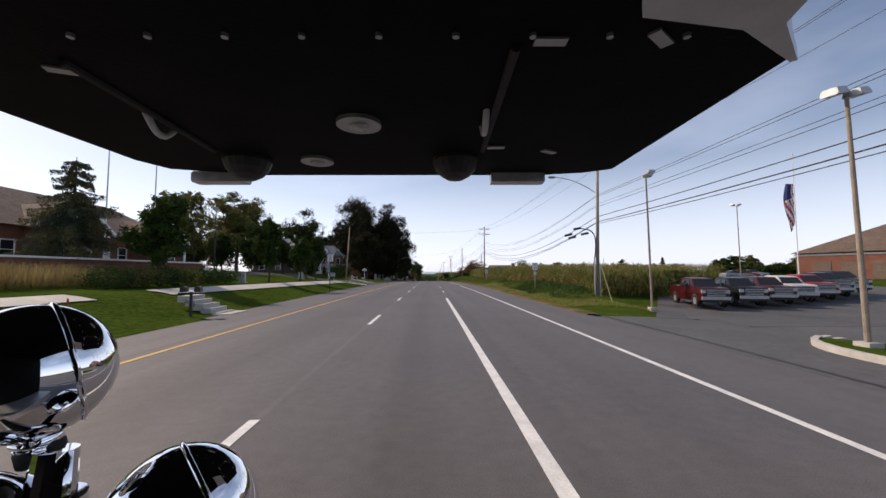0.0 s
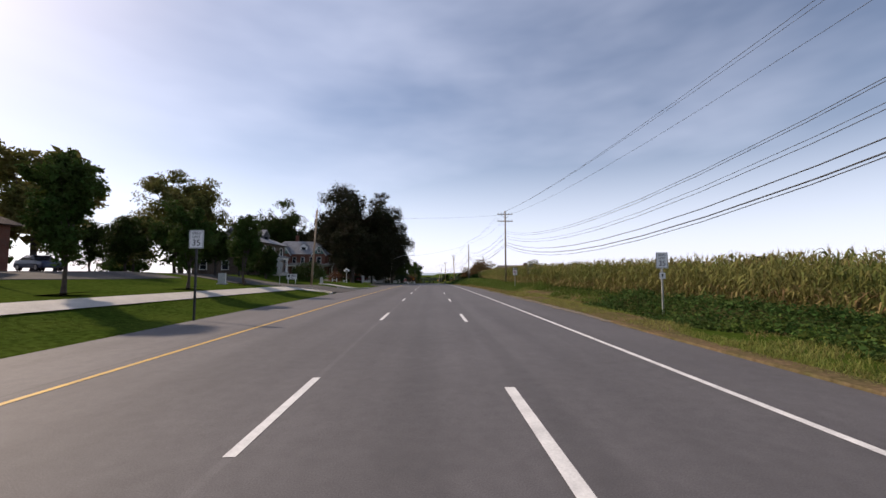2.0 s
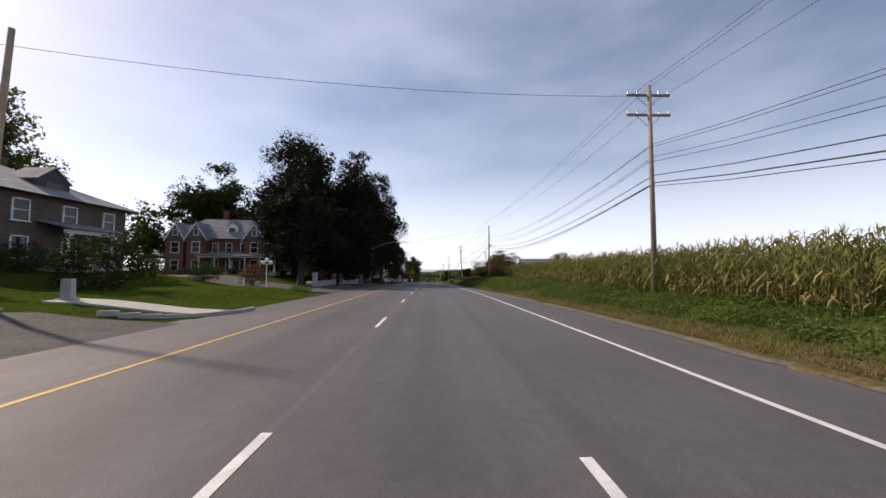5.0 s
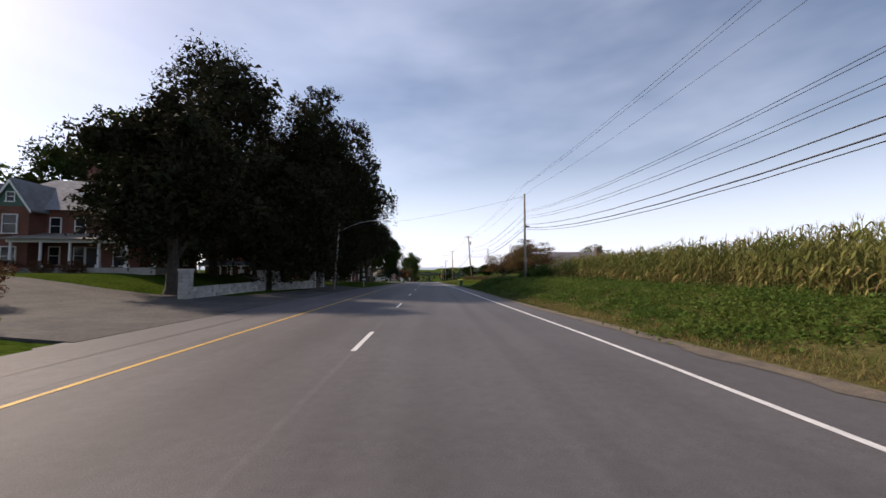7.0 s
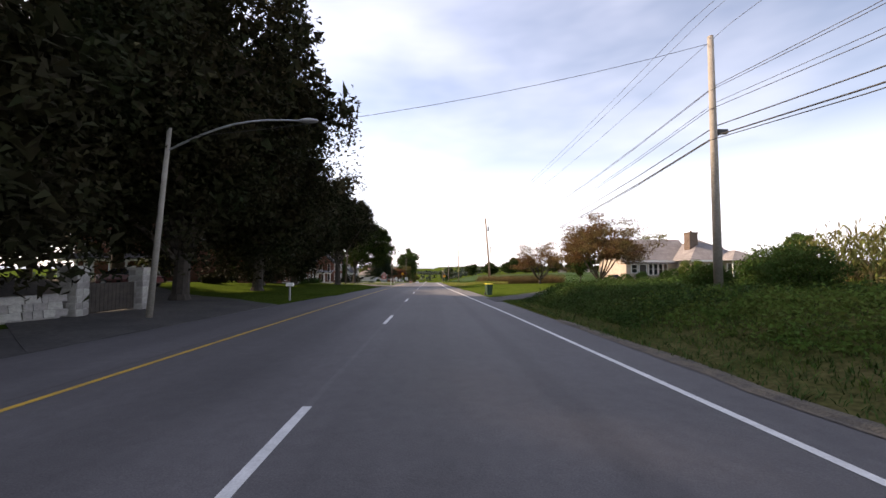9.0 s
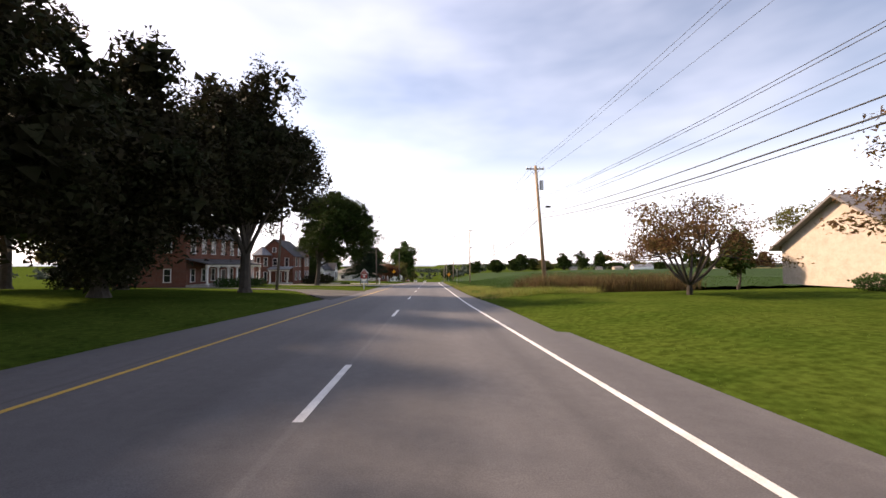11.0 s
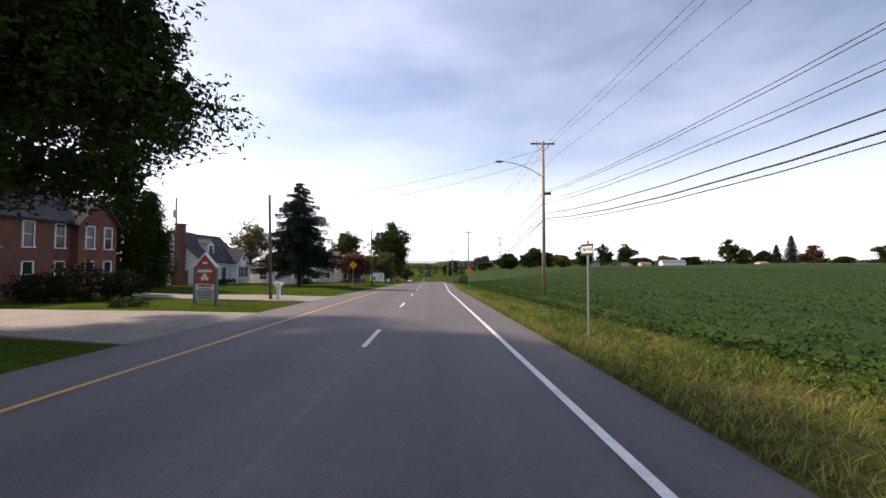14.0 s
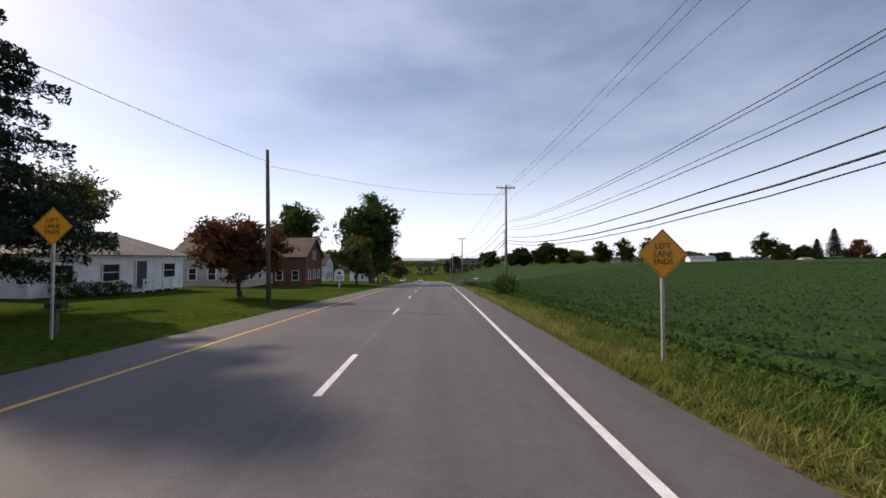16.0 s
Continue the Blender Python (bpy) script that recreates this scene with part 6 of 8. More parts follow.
def stone_pillar(x, y, h=1.9, w_=0.62):
    t = thing("gate_pillar", x, y, ground_z(x, y), 6, "square grey fieldstone gate pillar with a cap", "pillar", "gate pillars")
    bm = bms()
    box(bm, (0, 0, h / 2 - 0.1), (w_ * 0.9, w_ * 0.9, h + 0.1))
    part("core", bm, M["stone"], t)
    rows = 7
    for r in range(rows):
        for k in range(4):
            bm = bms()
            q = 90 * k + (45 if False else 0)
            ww = w_ * random.uniform(0.42, 0.6)
            box(bm, (0, 0, 0), (ww, 0.12, h / rows * 0.93))
            bmesh.ops.bevel(bm, geom=bm.edges[:], offset=0.025, segments=1)
            o = part("stone", bm, M["stone"], t)
            sh = (w_ - ww) / 2 * (1 if r % 2 else -1)
            o.matrix_local = pose(0, 0, h * (r + 0.5) / rows, 0, 0, q) @ pose(sh, -w_ / 2 + 0.04, 0)
            bm = bms()
            box(bm, (0, 0, 0), (w_ - ww - 0.02, 0.11, h / rows * 0.93))
            bmesh.ops.bevel(bm, geom=bm.edges[:], offset=0.025, segments=1)
            o = part("stone", bm, M["stone"], t)
            o.matrix_local = pose(0, 0, h * (r + 0.5) / rows, 0, 0, q) @ pose(sh - ww / 2 * (1 if r % 2 else -1) - (w_ - ww) / 2 * (1 if r % 2 else -1), -w_ / 2 + 0.04, 0)
    bm = bms()
    box(bm, (0, 0, h + 0.05), (w_ + 0.12, w_ + 0.12, 0.12))
    bmesh.ops.bevel(bm, geom=bm.edges[:], offset=0.02, segments=2)
    part("cap", bm, M["concrete"], t)
    return t


stone_run("garden_wall", (-16.5, 116.5), (-16.7, 127.8), 0.85, 0.45, "low grey fieldstone garden wall")
stone_run("garden_wall", (-15.7, 129.8), (-14.5, 136.5), 0.85, 0.45, "low grey fieldstone garden wall")
for x, y in ((-16.4, 116.0), (-16.8, 128.3), (-15.8, 129.4), (-14.5, 137.2), (-14.4, 140.5)):
    stone_pillar(x, y)

# plank gate between the pillars
gate = thing("wooden_gate", -14.45, 138.85, ground_z(-14.45, 138.85), 88, "dark brown plank gate between stone pillars", "gate")
bm = bms()
for z in (0.3, 1.0):
    box(bm, (0, 0.04, z), (2.6, 0.05, 0.12))
part("gate_frame", bm, M["bark"], gate)
for k in range(13):
    bm = bms()
    box(bm, (-1.2 + 0.2 * k, 0, 0.68), (0.185, 0.03, 1.24))
    bmesh.ops.bevel(bm, geom=bm.edges[:], offset=0.008, segments=1)
    part("board", bm, M["bark"], gate)


def pylon(x, y, h, label):
    t = thing("pylon", x, y, ground_z(x, y), 20, label, "pylon", "far pylons")
    bm = bms()
    legs = [(-1, -1), (1, -1), (1, 1), (-1, 1)]
    at = lambda s, q: (s[0] * (3.2 * (1 - q) + 0.5), s[1] * (3.2 * (1 - q) + 0.5), h * q)
    for s in legs:
        rod(bm, at(s, 0), at(s, 1), 0.22, 0.18, 5)
    for k in range(7):
        for s, u in zip(legs, legs[1:] + legs[:1]):
            rod(bm, at(s, k / 7), at(u, (k + 1) / 7), 0.12, None, 4)
    part("lattice", bm, M["galv"], t)
    for q in (0.72, 0.84, 0.96):
        bm = bms()
        rod(bm, (-4.5, 0, h * q), (4.5, 0, h * q), 0.2, None, 5)
        part("crossarm", bm, M["galv"], t)


pylon(106, 790, 46, "far grey lattice power pylon")
pylon(500, 1080, 48, "far grey lattice power pylon")

# ---------------------------------------------------------------- houses
def window_at(h, x, y, z, w, hh, rz, parent, arched=False, shutters=False, sill=True, trim=None):
    """A window on a wall: frame, pane, sash bar; x, y, z in the house's own space, rz turns it to face outwards (-y at 0)."""
    trim = trim or M["white"]
    wdw = new("window")
    wdw.matrix_world = pose(x, y, z, 0, 0, rz)
    bm = bms()
    th = 0.09
    box(bm, (-w / 2, -0.03, 0), (th, 0.12, hh + th))
    box(bm, (w / 2, -0.03, 0), (th, 0.12, hh + th))
    box(bm, (0, -0.03, hh / 2), (w + th, 0.12, th))
    box(bm, (0, -0.03, 0), (w, 0.08, 0.05))
    if sill:
        box(bm, (0, -0.06, -hh / 2 - 0.04), (w + 0.2, 0.2, 0.09))
    if arched:
        for i in range(8):
            a0, a1 = radians(22.5 * i), radians(22.5 * i + 22.5)
            rod(bm, (w / 2 * math.cos(a0), -0.03, hh / 2 + w / 2 * math.sin(a0)), (w / 2 * math.cos(a1), -0.03, hh / 2 + w / 2 * math.sin(a1)), 0.05, None, 6)
    me = bpy.data.meshes.new("window")
    bm.to_mesh(me)
    bm.free()
    me.materials.append(trim)
    bpy.data.objects.remove(wdw)
    wdw = new("window", me)
    wdw.matrix_world = pose(x, y, z, 0, 0, rz)
    wdw.parent = parent
    bm = bms()
    box(bm, (0, -0.012, 0), (w, 0.03, hh))
    if arched:
        prism(bm, [(w / 2 * math.cos(radians(a)), hh / 2 + w / 2 * math.sin(radians(a))) for a in range(0, 181, 20)], 0.03)
    part("pane", bm, M["glass"], wdw)
    if shutters:
        for s in (-1, 1):
            bm = bms()
            box(bm, (s * (w / 2 + 0.28), -0.03, 0), (0.38, 0.05, hh + 0.05))
            part("shutter", bm, M["shutter"], wdw)
    return wdw


def gable_roof(bm, x0, x1, y0, y1, z, rise, over=0.4, along="y", th=0.16):
    """Two sloping slabs; the ridge runs along the axis given."""
    if along == "y":
        mid, half = (x0 + x1) / 2, (x1 - x0) / 2
        k = rise / half
        prof = [(x0 - over, z - over * k), (mid, z + rise), (x1 + over, z - over * k), (x1 + over, z - over * k + th), (mid, z + rise + th * 1.2), (x0 - over, z - over * k + th)]
        vs = prism(bm, prof, y1 - y0 + 2 * over, "y")
        bmesh.ops.translate(bm, verts=vs, vec=(0, (y0 + y1) / 2, 0))
    else:
        mid, half = (y0 + y1) / 2, (y1 - y0) / 2
        k = rise / half
        prof = [(y0 - over, z - over * k), (mid, z + rise), (y1 + over, z - over * k), (y1 + over, z - over * k + th), (mid, z + rise + th * 1.2), (y0 - over, z - over * k + th)]
        vs = prism(bm, prof, x1 - x0 + 2 * over, "x")
        bmesh.ops.translate(bm, verts=vs, vec=((x0 + x1) / 2, 0, 0))


def hip_roof(bm, x0, x1, y0, y1, z, rise, over=0.5):
    x0, x1, y0, y1 = x0 - over, x1 + over, y0 - over, y1 + over
    w, d = x1 - x0, y1 - y0
    m = min(w, d) / 2
    a = [bm.verts.new(p) for p in ((x0, y0, z), (x1, y0, z), (x1, y1, z), (x0, y1, z))]
    if w > d:
        r = [bm.verts.new((x0 + m, (y0 + y1) / 2, z + rise)), bm.verts.new((x1 - m, (y0 + y1) / 2, z + rise))]
        fs = [(a[0], a[1], r[1], r[0]), (a[1], a[2], r[1]), (a[2], a[3], r[0], r[1]), (a[3], a[0], r[0])]
    else:
        r = [bm.verts.new(((x0 + x1) / 2, y0 + m, z + rise)), bm.verts.new(((x0 + x1) / 2, y1 - m - 0.01, z + rise))]
        fs = [(a[0], a[1], r[0]), (a[1], a[2], r[1], r[0]), (a[2], a[3], r[1]), (a[3], a[0], r[0], r[1])]
    for f in fs:
        bm.faces.new(f)
    bm.faces.new(a[::-1])


def gable_wall(bm, x0, x1, y0, y1, z0, z1, rise, along="y"):
    """Walls as a solid block whose gable ends rise under the roof."""
    if along == "y":
        vs = prism(bm, [(x0, z0), (x1, z0), (x1, z1), ((x0 + x1) / 2, z1 + rise), (x0, z1)], y1 - y0, "y")
        bmesh.ops.translate(bm, verts=vs, vec=(0, (y0 + y1) / 2, 0))
    else:
        vs = prism(bm, [(y0, z0), (y1, z0), (y1, z1), ((y0 + y1) / 2, z1 + rise), (y0, z1)], x1 - x0, "x")
        bmesh.ops.translate(bm, verts=vs, vec=((x0 + x1) / 2, 0, 0))


def chimney(h, x, y, z0, z1, material, w=0.8):
    bm = bms()
    box(bm, (x, y, (z0 + z1) / 2), (w, w, z1 - z0))
    box(bm, (x, y, z1 + 0.06), (w + 0.16, w + 0.16, 0.14))
    rod(bm, (x, y, z1 + 0.1), (x, y, z1 + 0.4), 0.16, 0.13, 10)
    return part("chimney", bm, material, h)


def dormer(h, x, y, z, w, hh, roof, facing=90, wallm=None):
    """A small gabled dormer with its window; facing turns it, 0 looks to -y, 90 to +x."""
    d = new("dormer")
    bm = bms()
    gable_wall(bm, -w / 2, w / 2, 0, 2.2, 0, hh, w * 0.4)
    me = bpy.data.meshes.new("dormer")
    bm.to_mesh(me)
    bm.free()
    me.materials.append(wallm or M["white"])
    bpy.data.objects.remove(d)
    d = new("dormer", me)
    d.matrix_world = pose(x, y, z, 0, 0, facing)
    d.parent = h
    bm = bms()
    gable_roof(bm, -w / 2, w / 2, 0, 2.2, hh, w * 0.4, 0.12, th=0.08)
    part("dormer_roof", bm, roof, d)
    bm = bms()
    box(bm, (0, -0.02, hh * 0.5), (w * 0.55, 0.06, hh * 0.72))
    part("pane", bm, M["glass"], d)
    return d


def porch(h, x0, x1, y0, y1, ztop, cols, roof, deck=0.5, axis="y", colr=0.13, rise=0.7, wallx=None):
    """A lean-to porch along +x: deck, columns, rail and roof."""
    bm = bms()
    box(bm, ((x0 + x1) / 2, (y0 + y1) / 2, deck / 2 - 0.1), (x1 - x0, y1 - y0, deck + 0.2))
    part("porch_deck", bm, M["concrete"], h)
    for k in range(cols):
        y = y0 + 0.25 + (y1 - y0 - 0.5) * k / max(1, cols - 1)
        bm = bms()
        rod(bm, (x1 - 0.25, y, deck), (x1 - 0.25, y, ztop), colr, colr * 0.85, 12)
        box(bm, (x1 - 0.25, y, deck + 0.08), (colr * 2.8, colr * 2.8, 0.16))
        box(bm, (x1 - 0.25, y, ztop - 0.08), (colr * 2.8, colr * 2.8, 0.16))
        part("porch_column", bm, M["white"], h)
    bm = bms()
    box(bm, (x1 - 0.25, (y0 + y1) / 2, ztop + 0.15), (0.3, y1 - y0, 0.3))
    part("porch_beam", bm, M["white"], h)
    bm = bms()
    vs = prism(bm, [(x0 - 0.05, ztop + 0.35 + rise), (x1 + 0.3, ztop + 0.3), (x1 + 0.3, ztop + 0.42), (x0 - 0.05, ztop + 0.5 + rise)], y1 - y0 + 0.5, "y")
    bmesh.ops.translate(bm, verts=vs, vec=(0, (y0 + y1) / 2, 0))
    part("porch_roof", bm, roof, h)


def door_at(h, x, y, z, rz, material, w=1.0, hh=2.1):
    bm = bms()
    box(bm, (0, -0.03, hh / 2), (w + 0.24, 0.1, hh + 0.12))
    d = part("door", bm, M["white"], h)
    d.matrix_local = pose(x, y, z, 0, 0, rz)
    bm = bms()
    box(bm, (0, -0.06, hh / 2), (w, 0.08, hh))
    part("door_leaf", bm, material, d)
    return d


def house(name, x, y, label, rz=0.0, dz=0.0):
    return thing(name, x, y, ground_z(x, y) + dz, rz, label, "house")


# the bank: brick, brown hipped roof, white gabled fronts (own space: front faces +x)
b = house("bank_building", -38, 42, "low red brick bank with brown roof and white gables", 0, -0.2)
bm = bms()
box(bm, (-2, 0, 1.9), (12, 24, 4.2))
part("wall", bm, M["brick"], b)
bm = bms()
hip_roof(bm, -8, 4, -12, 12, 3.9, 4.2, 0.7)
part("roof", bm, M["roof_brown"], b)
for yy in (-6.5, 5.0):
    bm = bms()
    gable_wall(bm, 3.8, 6.6, yy - 2.6, yy + 2.6, 0, 4.0, 2.0, "x")
    part("front_gable_wall", bm, M["brick"], b)
    bm = bms()
    gable_roof(bm, 0, 6.7, yy - 2.6, yy + 2.6, 4.0, 2.0, 0.35, "x", 0.22)
    part("front_gable_roof", bm, M["roof_brown"], b)
    bm = bms()
    for s in (-1, 1):
        vs = prism(bm, [(yy, 6.15), (yy + s * 3.0, 3.75), (yy + s * 3.0, 3.45), (yy, 5.8)], 0.2, "x")
        bmesh.ops.translate(bm, verts=vs, vec=(7.1, 0, 0))
    part("white_verge", bm, M["white"], b)
    for s in (-1, 1):
        bm = bms()
        rod(bm, (6.95, yy + s * 2.3, 0), (6.95, yy + s * 2.3, 3.5), 0.16, 0.14, 12)
        part("column", bm, M["white"], b)
    window_at(b, 6.62, yy, 2.3, 1.7, 1.9, 90, b, True)
for yy in (-10.3, -1.0, 1.2, 9.8):
    window_at(b, 4.02, yy, 1.9, 1.1, 1.6, 90, b)
for xx in (-5, -1.5, 2):
    window_at(b, xx, -12.02, 1.9, 1.1, 1.6, 0, b)
dormer(b, 2.0, -1.0, 5.1, 2.2, 1.2, M["roof_brown"], 90)

# long clipped hedge and yellow grasses before the bank
wall = thing("planter_wall", -22.5, 25, ground_z(-22.5, 25), 0, "low red brick planter wall with a white cap", "wall")
bm = bms()
box(bm, (0, 0, 0.4), (0.4, 27, 1.7))
part("brickwork", bm, M["brick"], wall)
bm = bms()
box(bm, (0.02, 0, 1.3), (0.56, 27.2, 0.12))
bmesh.ops.bevel(bm, geom=bm.edges[:], offset=0.02, segments=1)
part("cap", bm, M["white"], wall)
for k in range(10):
    bush(-17.4, 21.5 + 1.35 * k, 1.15, 1.35, M["leaf_olive" if k in (1, 2, 5) else "hedge"], "low clipped dark hedge before the bank", 1400, 0.13, "hedge", "hedge")
ys = rng.uniform(14, 24, 2200)
scatter("ornamental_grass", on_land(rng.uniform(-22, -18.5, 2200), ys), 1.05, 0.02, M["dry"], "tall yellow ornamental grass clump", 0.4, 3)

# brown stone four-square house with a slate hip roof
b = house("stone_house", -34, 92, "square brown stone house with grey hipped roof", 0)
bm = bms()
box(bm, (0, 0, 2.6), (11, 11, 5.8))
part("wall", bm, M["brick_dark"], b)
bm = bms()
hip_roof(bm, -5.5, 5.5, -5.5, 5.5, 5.4, 2.9, 0.9)
part("roof", bm, M["roof_slate"], b)
dormer(b, 4.2, 0, 6.0, 2.6, 1.0, M["roof_slate"], 90, M["shutter"])
dormer(b, 0, -4.2, 6.0, 2.4, 1.0, M["roof_slate"], 0, M["shutter"])
chimney(b, -2.5, 2.0, 6, 9.4, M["brick_dark"])
for zz in (1.6, 4.2):
    for v in (-3.6, 0, 3.6):
        if not (zz < 2 and v == 0):
            window_at(b, 5.52, v, zz, 1.1, 1.5, 90, b)
        window_at(b, v, -5.52, zz, 1.1, 1.5, 0, b)
porch(b, 5.5, 7.6, -2.2, 2.2, 2.7, 2, M["roof_slate"], 0.4, rise=0.5)
door_at(b, 5.56, 0, 0.4, 90, M["dark_in"])

# Victorian brick house with green gables, front to the drive (its own -y)
b = house("victorian_house", -38, 134, "red brick Victorian house with green gables and porch", 8)
bm = bms()
box(bm, (0, 0, 3.1), (17.4, 9, 6.8))
part("wall", bm, M["brick"], b)
bm = bms()
hip_roof(bm, -8.7, 8.7, -4.5, 4.5, 6.4, 4.0, 0.5)
part("roof", bm, M["roof_slate"], b)
for xx, ww, out_ in ((-6.6, 2.6, 1.0), (-3.0, 3.0, 1.8), (6.2, 3.4, 1.4)):
    bm = bms()
    box(bm, (xx, -4.4 - out_ / 2, 3.1), (ww, out_ + 0.4, 6.8))
    part("bay_wall", bm, M["brick"], b)
    bm = bms()
    gable_wall(bm, xx - ww / 2, xx + ww / 2, -4.62 - out_, -4.3 - out_, 6.5, 6.55, 2.5)
    part("green_gable", bm, M["green_trim"], b)
    bm = bms()
    gable_roof(bm, xx - ww / 2, xx + ww / 2, -4.5 - out_, 0, 6.55, 2.5, 0.35)
    part("gable_roof", bm, M["roof_slate"], b)
    bm = bms()
    for s in (-1, 1):
        vs = prism(bm, [(xx, 9.0), (xx + s * (ww / 2 + 0.35), 6.05), (xx + s * (ww / 2 + 0.35), 5.8), (xx, 8.7)], 0.08, "y")
        bmesh.ops.translate(bm, verts=vs, vec=(0, -4.92 - out_, 0))
    part("white_verge", bm, M["white"], b)
    for zz in (1.7, 4.8):
        window_at(b, xx, -4.62 - out_, zz, 1.2, 1.8, 0, b)
    window_at(b, xx, -4.66 - out_, 7.4, 0.7, 0.9, 0, b)
for xx in (-0.6, 1.6, 4.0):
    window_at(b, xx, -4.52, 4.8, 0.95, 1.7, 0, b)
    window_at(b, xx, -4.52, 1.8, 0.95, 1.8, 0, b)
for yy in (-2.5, 1.5):
    for zz in (1.7, 4.8):
        window_at(b, 8.72, yy, zz, 0.95, 1.7, 90, b)
dormer(b, 1.6, -3.3, 7.2, 1.9, 1.5, M["roof_slate"], 0, M["white"])
bm = bms()
box(bm, (4.0, -6.2, 0.25), (12.6, 3.2, 0.7))
part("porch_deck", bm, M["concrete"], b)
for k in range(6):
    bm = bms()
    xx = -2.0 + 2.4 * k
    rod(bm, (xx, -7.5, 0.5), (xx, -7.5, 3.0), 0.13, 0.11, 12)
    box(bm, (xx, -7.5, 0.7), (0.36, 0.36, 0.4))
    part("porch_column", bm, M["white"], b)
bm = bms()
box(bm, (4.0, -7.5, 3.1), (12.6, 0.26, 0.26))
part("porch_beam", bm, M["white"], b)
bm = bms()
vs = prism(bm, [(-4.5, 3.95), (-8.0, 3.2), (-8.0, 3.34), (-4.5, 4.1)], 13.2, "x")
bmesh.ops.translate(bm, verts=vs, vec=(4.0, 0, 0))
part("porch_roof", bm, M["roof_tan"], b)
door_at(b, 2.8, -4.56, 0.5, 0, M["dark_in"])
chimney(b, -1, 1, 8, 12, M["brick"])
for v in range(6):
    bush(-46 + 2.6 * v, 124.6 + 0.3 * v, 1.0, 1.2, M["leaf_red"], "dark reddish shrub before the brick house", 1500, 0.13)
bush(-21.0, 107.5, 1.6, 2.6, M["leaf_red"], "dark purple rounded shrub on the lawn", 3000, 0.16)
bush(-12.6, 99.2, 0.9, 0.5, M["weed"], "low flowering plants at the drive", 1400, 0.1)
bush(-13.5, 101.0, 0.9, 0.5, M["weed"], "low flowering plants at the drive", 1400, 0.1)

# shaded brick house beneath the beeches
b = house("shaded_house", -42.5, 180.5, "dark brick house with a tall pillared porch in shade", -90)
bm = bms()
gable_wall(bm, -6, 4, -8, 8, 0, 6.4, 5.2, "x")
part("wall", bm, M["brick"], b)
bm = bms()
gable_roof(bm, -6, 4, -8, 8, 6.4, 5.2, 0.4, "x")
part("roof", bm, M["roof_grey"], b)
window_at(b, 4.02, 0, 8.2, 0.9, 1.5, 90, b)
for zz in (2.2, 5.4):
    for v in (-6, -2.5, 2.5, 6):
        window_at(b, 4.02, v, zz, 1.0, 1.7, 90, b)
door_at(b, 4.03, 0, 0.5, 90, M["white"])
porch(b, 4, 6.6, -8, 8, 3.3, 8, M["roof_grey"], 0.5, colr=0.16)
chimney(b, -1, 5, 9, 11.5, M["brick"])

# big brick house with dormers and a long porch
b = house("brick_farmhouse", -39, 217, "large red brick house with dormers and white porch", 0)
bm = bms()
gable_wall(bm, -5, 5, -8, 8, 0, 7.7, 3.7, "y")
part("wall", bm, M["brick"], b)
bm = bms()
gable_roof(bm, -5, 5, -8, 8, 7.7, 3.7, 0.45, "y")
part("roof", bm, M["roof_grey"], b)
for v in (-4.6, 0.2, 4.8):
    dormer(b, 3.9, v, 8.3, 1.15, 1.7, M["roof_grey"], 90)
for v in (-6.6, -4.0, -1.6, 1.2, 3.8, 6.4):
    window_at(b, 5.02, v, 6.0, 0.95, 1.9, 90, b, True)
    if v != 1.2:
        window_at(b, 5.02, v, 1.9, 0.95, 1.8, 90, b)
for v in (-2.5, 2.5):
    for zz in (1.9, 6.0):
        window_at(b, v, -8.02, zz, 0.95, 1.8, 0, b)
door_at(b, 5.06, 1.2, 0.5, 90, M["dark_in"])
porch(b, 5, 8, -8, 8.6, 3.1, 7, M["roof_grey"], 0.6, colr=0.15)
chimney(b, -1, 6.8, 9.5, 12.4, M["brick"])
for k in range(7):
    bush(-30.0, 210.5 + 2.1 * k, 0.95, 1.3, M["hedge"], "low dark hedge before the porch", 1500, 0.14, "hedge", "hedge")

# second brick house with a corner turret, front to its own -y
b = house("brick_house", -34, 243.5, "red brick house with small corner turret and porch", 0)
bm = bms()
gable_wall(bm, -4, 4, -5, 3.4, 0, 6.2, 3.4, "y")
part("wall", bm, M["brick"], b)
bm = bms()
gable_roof(bm, -4, 4, -5, 3.4, 6.2, 3.4, 0.4, "y")
part("roof", bm, M["roof_grey"], b)
bm = bms()
gable_wall(bm, 0, 4.6, 0.2, 4.0, 0, 6.0, 2.2, "x")
part("wing_wall", bm, M["brick"], b)
bm = bms()
gable_roof(bm, 0, 4.6, 0.2, 4.0, 6.0, 2.2, 0.35, "x")
part("wing_roof", bm, M["roof_grey"], b)
bm = bms()
prism(bm, [(-2.5 + 1.9 * math.cos(radians(45 * i + 22)), -5.2 + 1.9 * math.sin(radians(45 * i + 22))) for i in range(8)], 6.2, "z")
bmesh.ops.translate(bm, verts=bm.verts[:], vec=(0, 0, 3.1))
part("turret", bm, M["brick"], b)
bm = bms()
bmesh.ops.create_cone(bm, cap_ends=True, segments=8, radius1=2.35, radius2=0.02, depth=2.0, matrix=pose(-2.5, -5.2, 7.2, 0, 0, 22))
part("turret_roof", bm, M["roof_slate"], b)
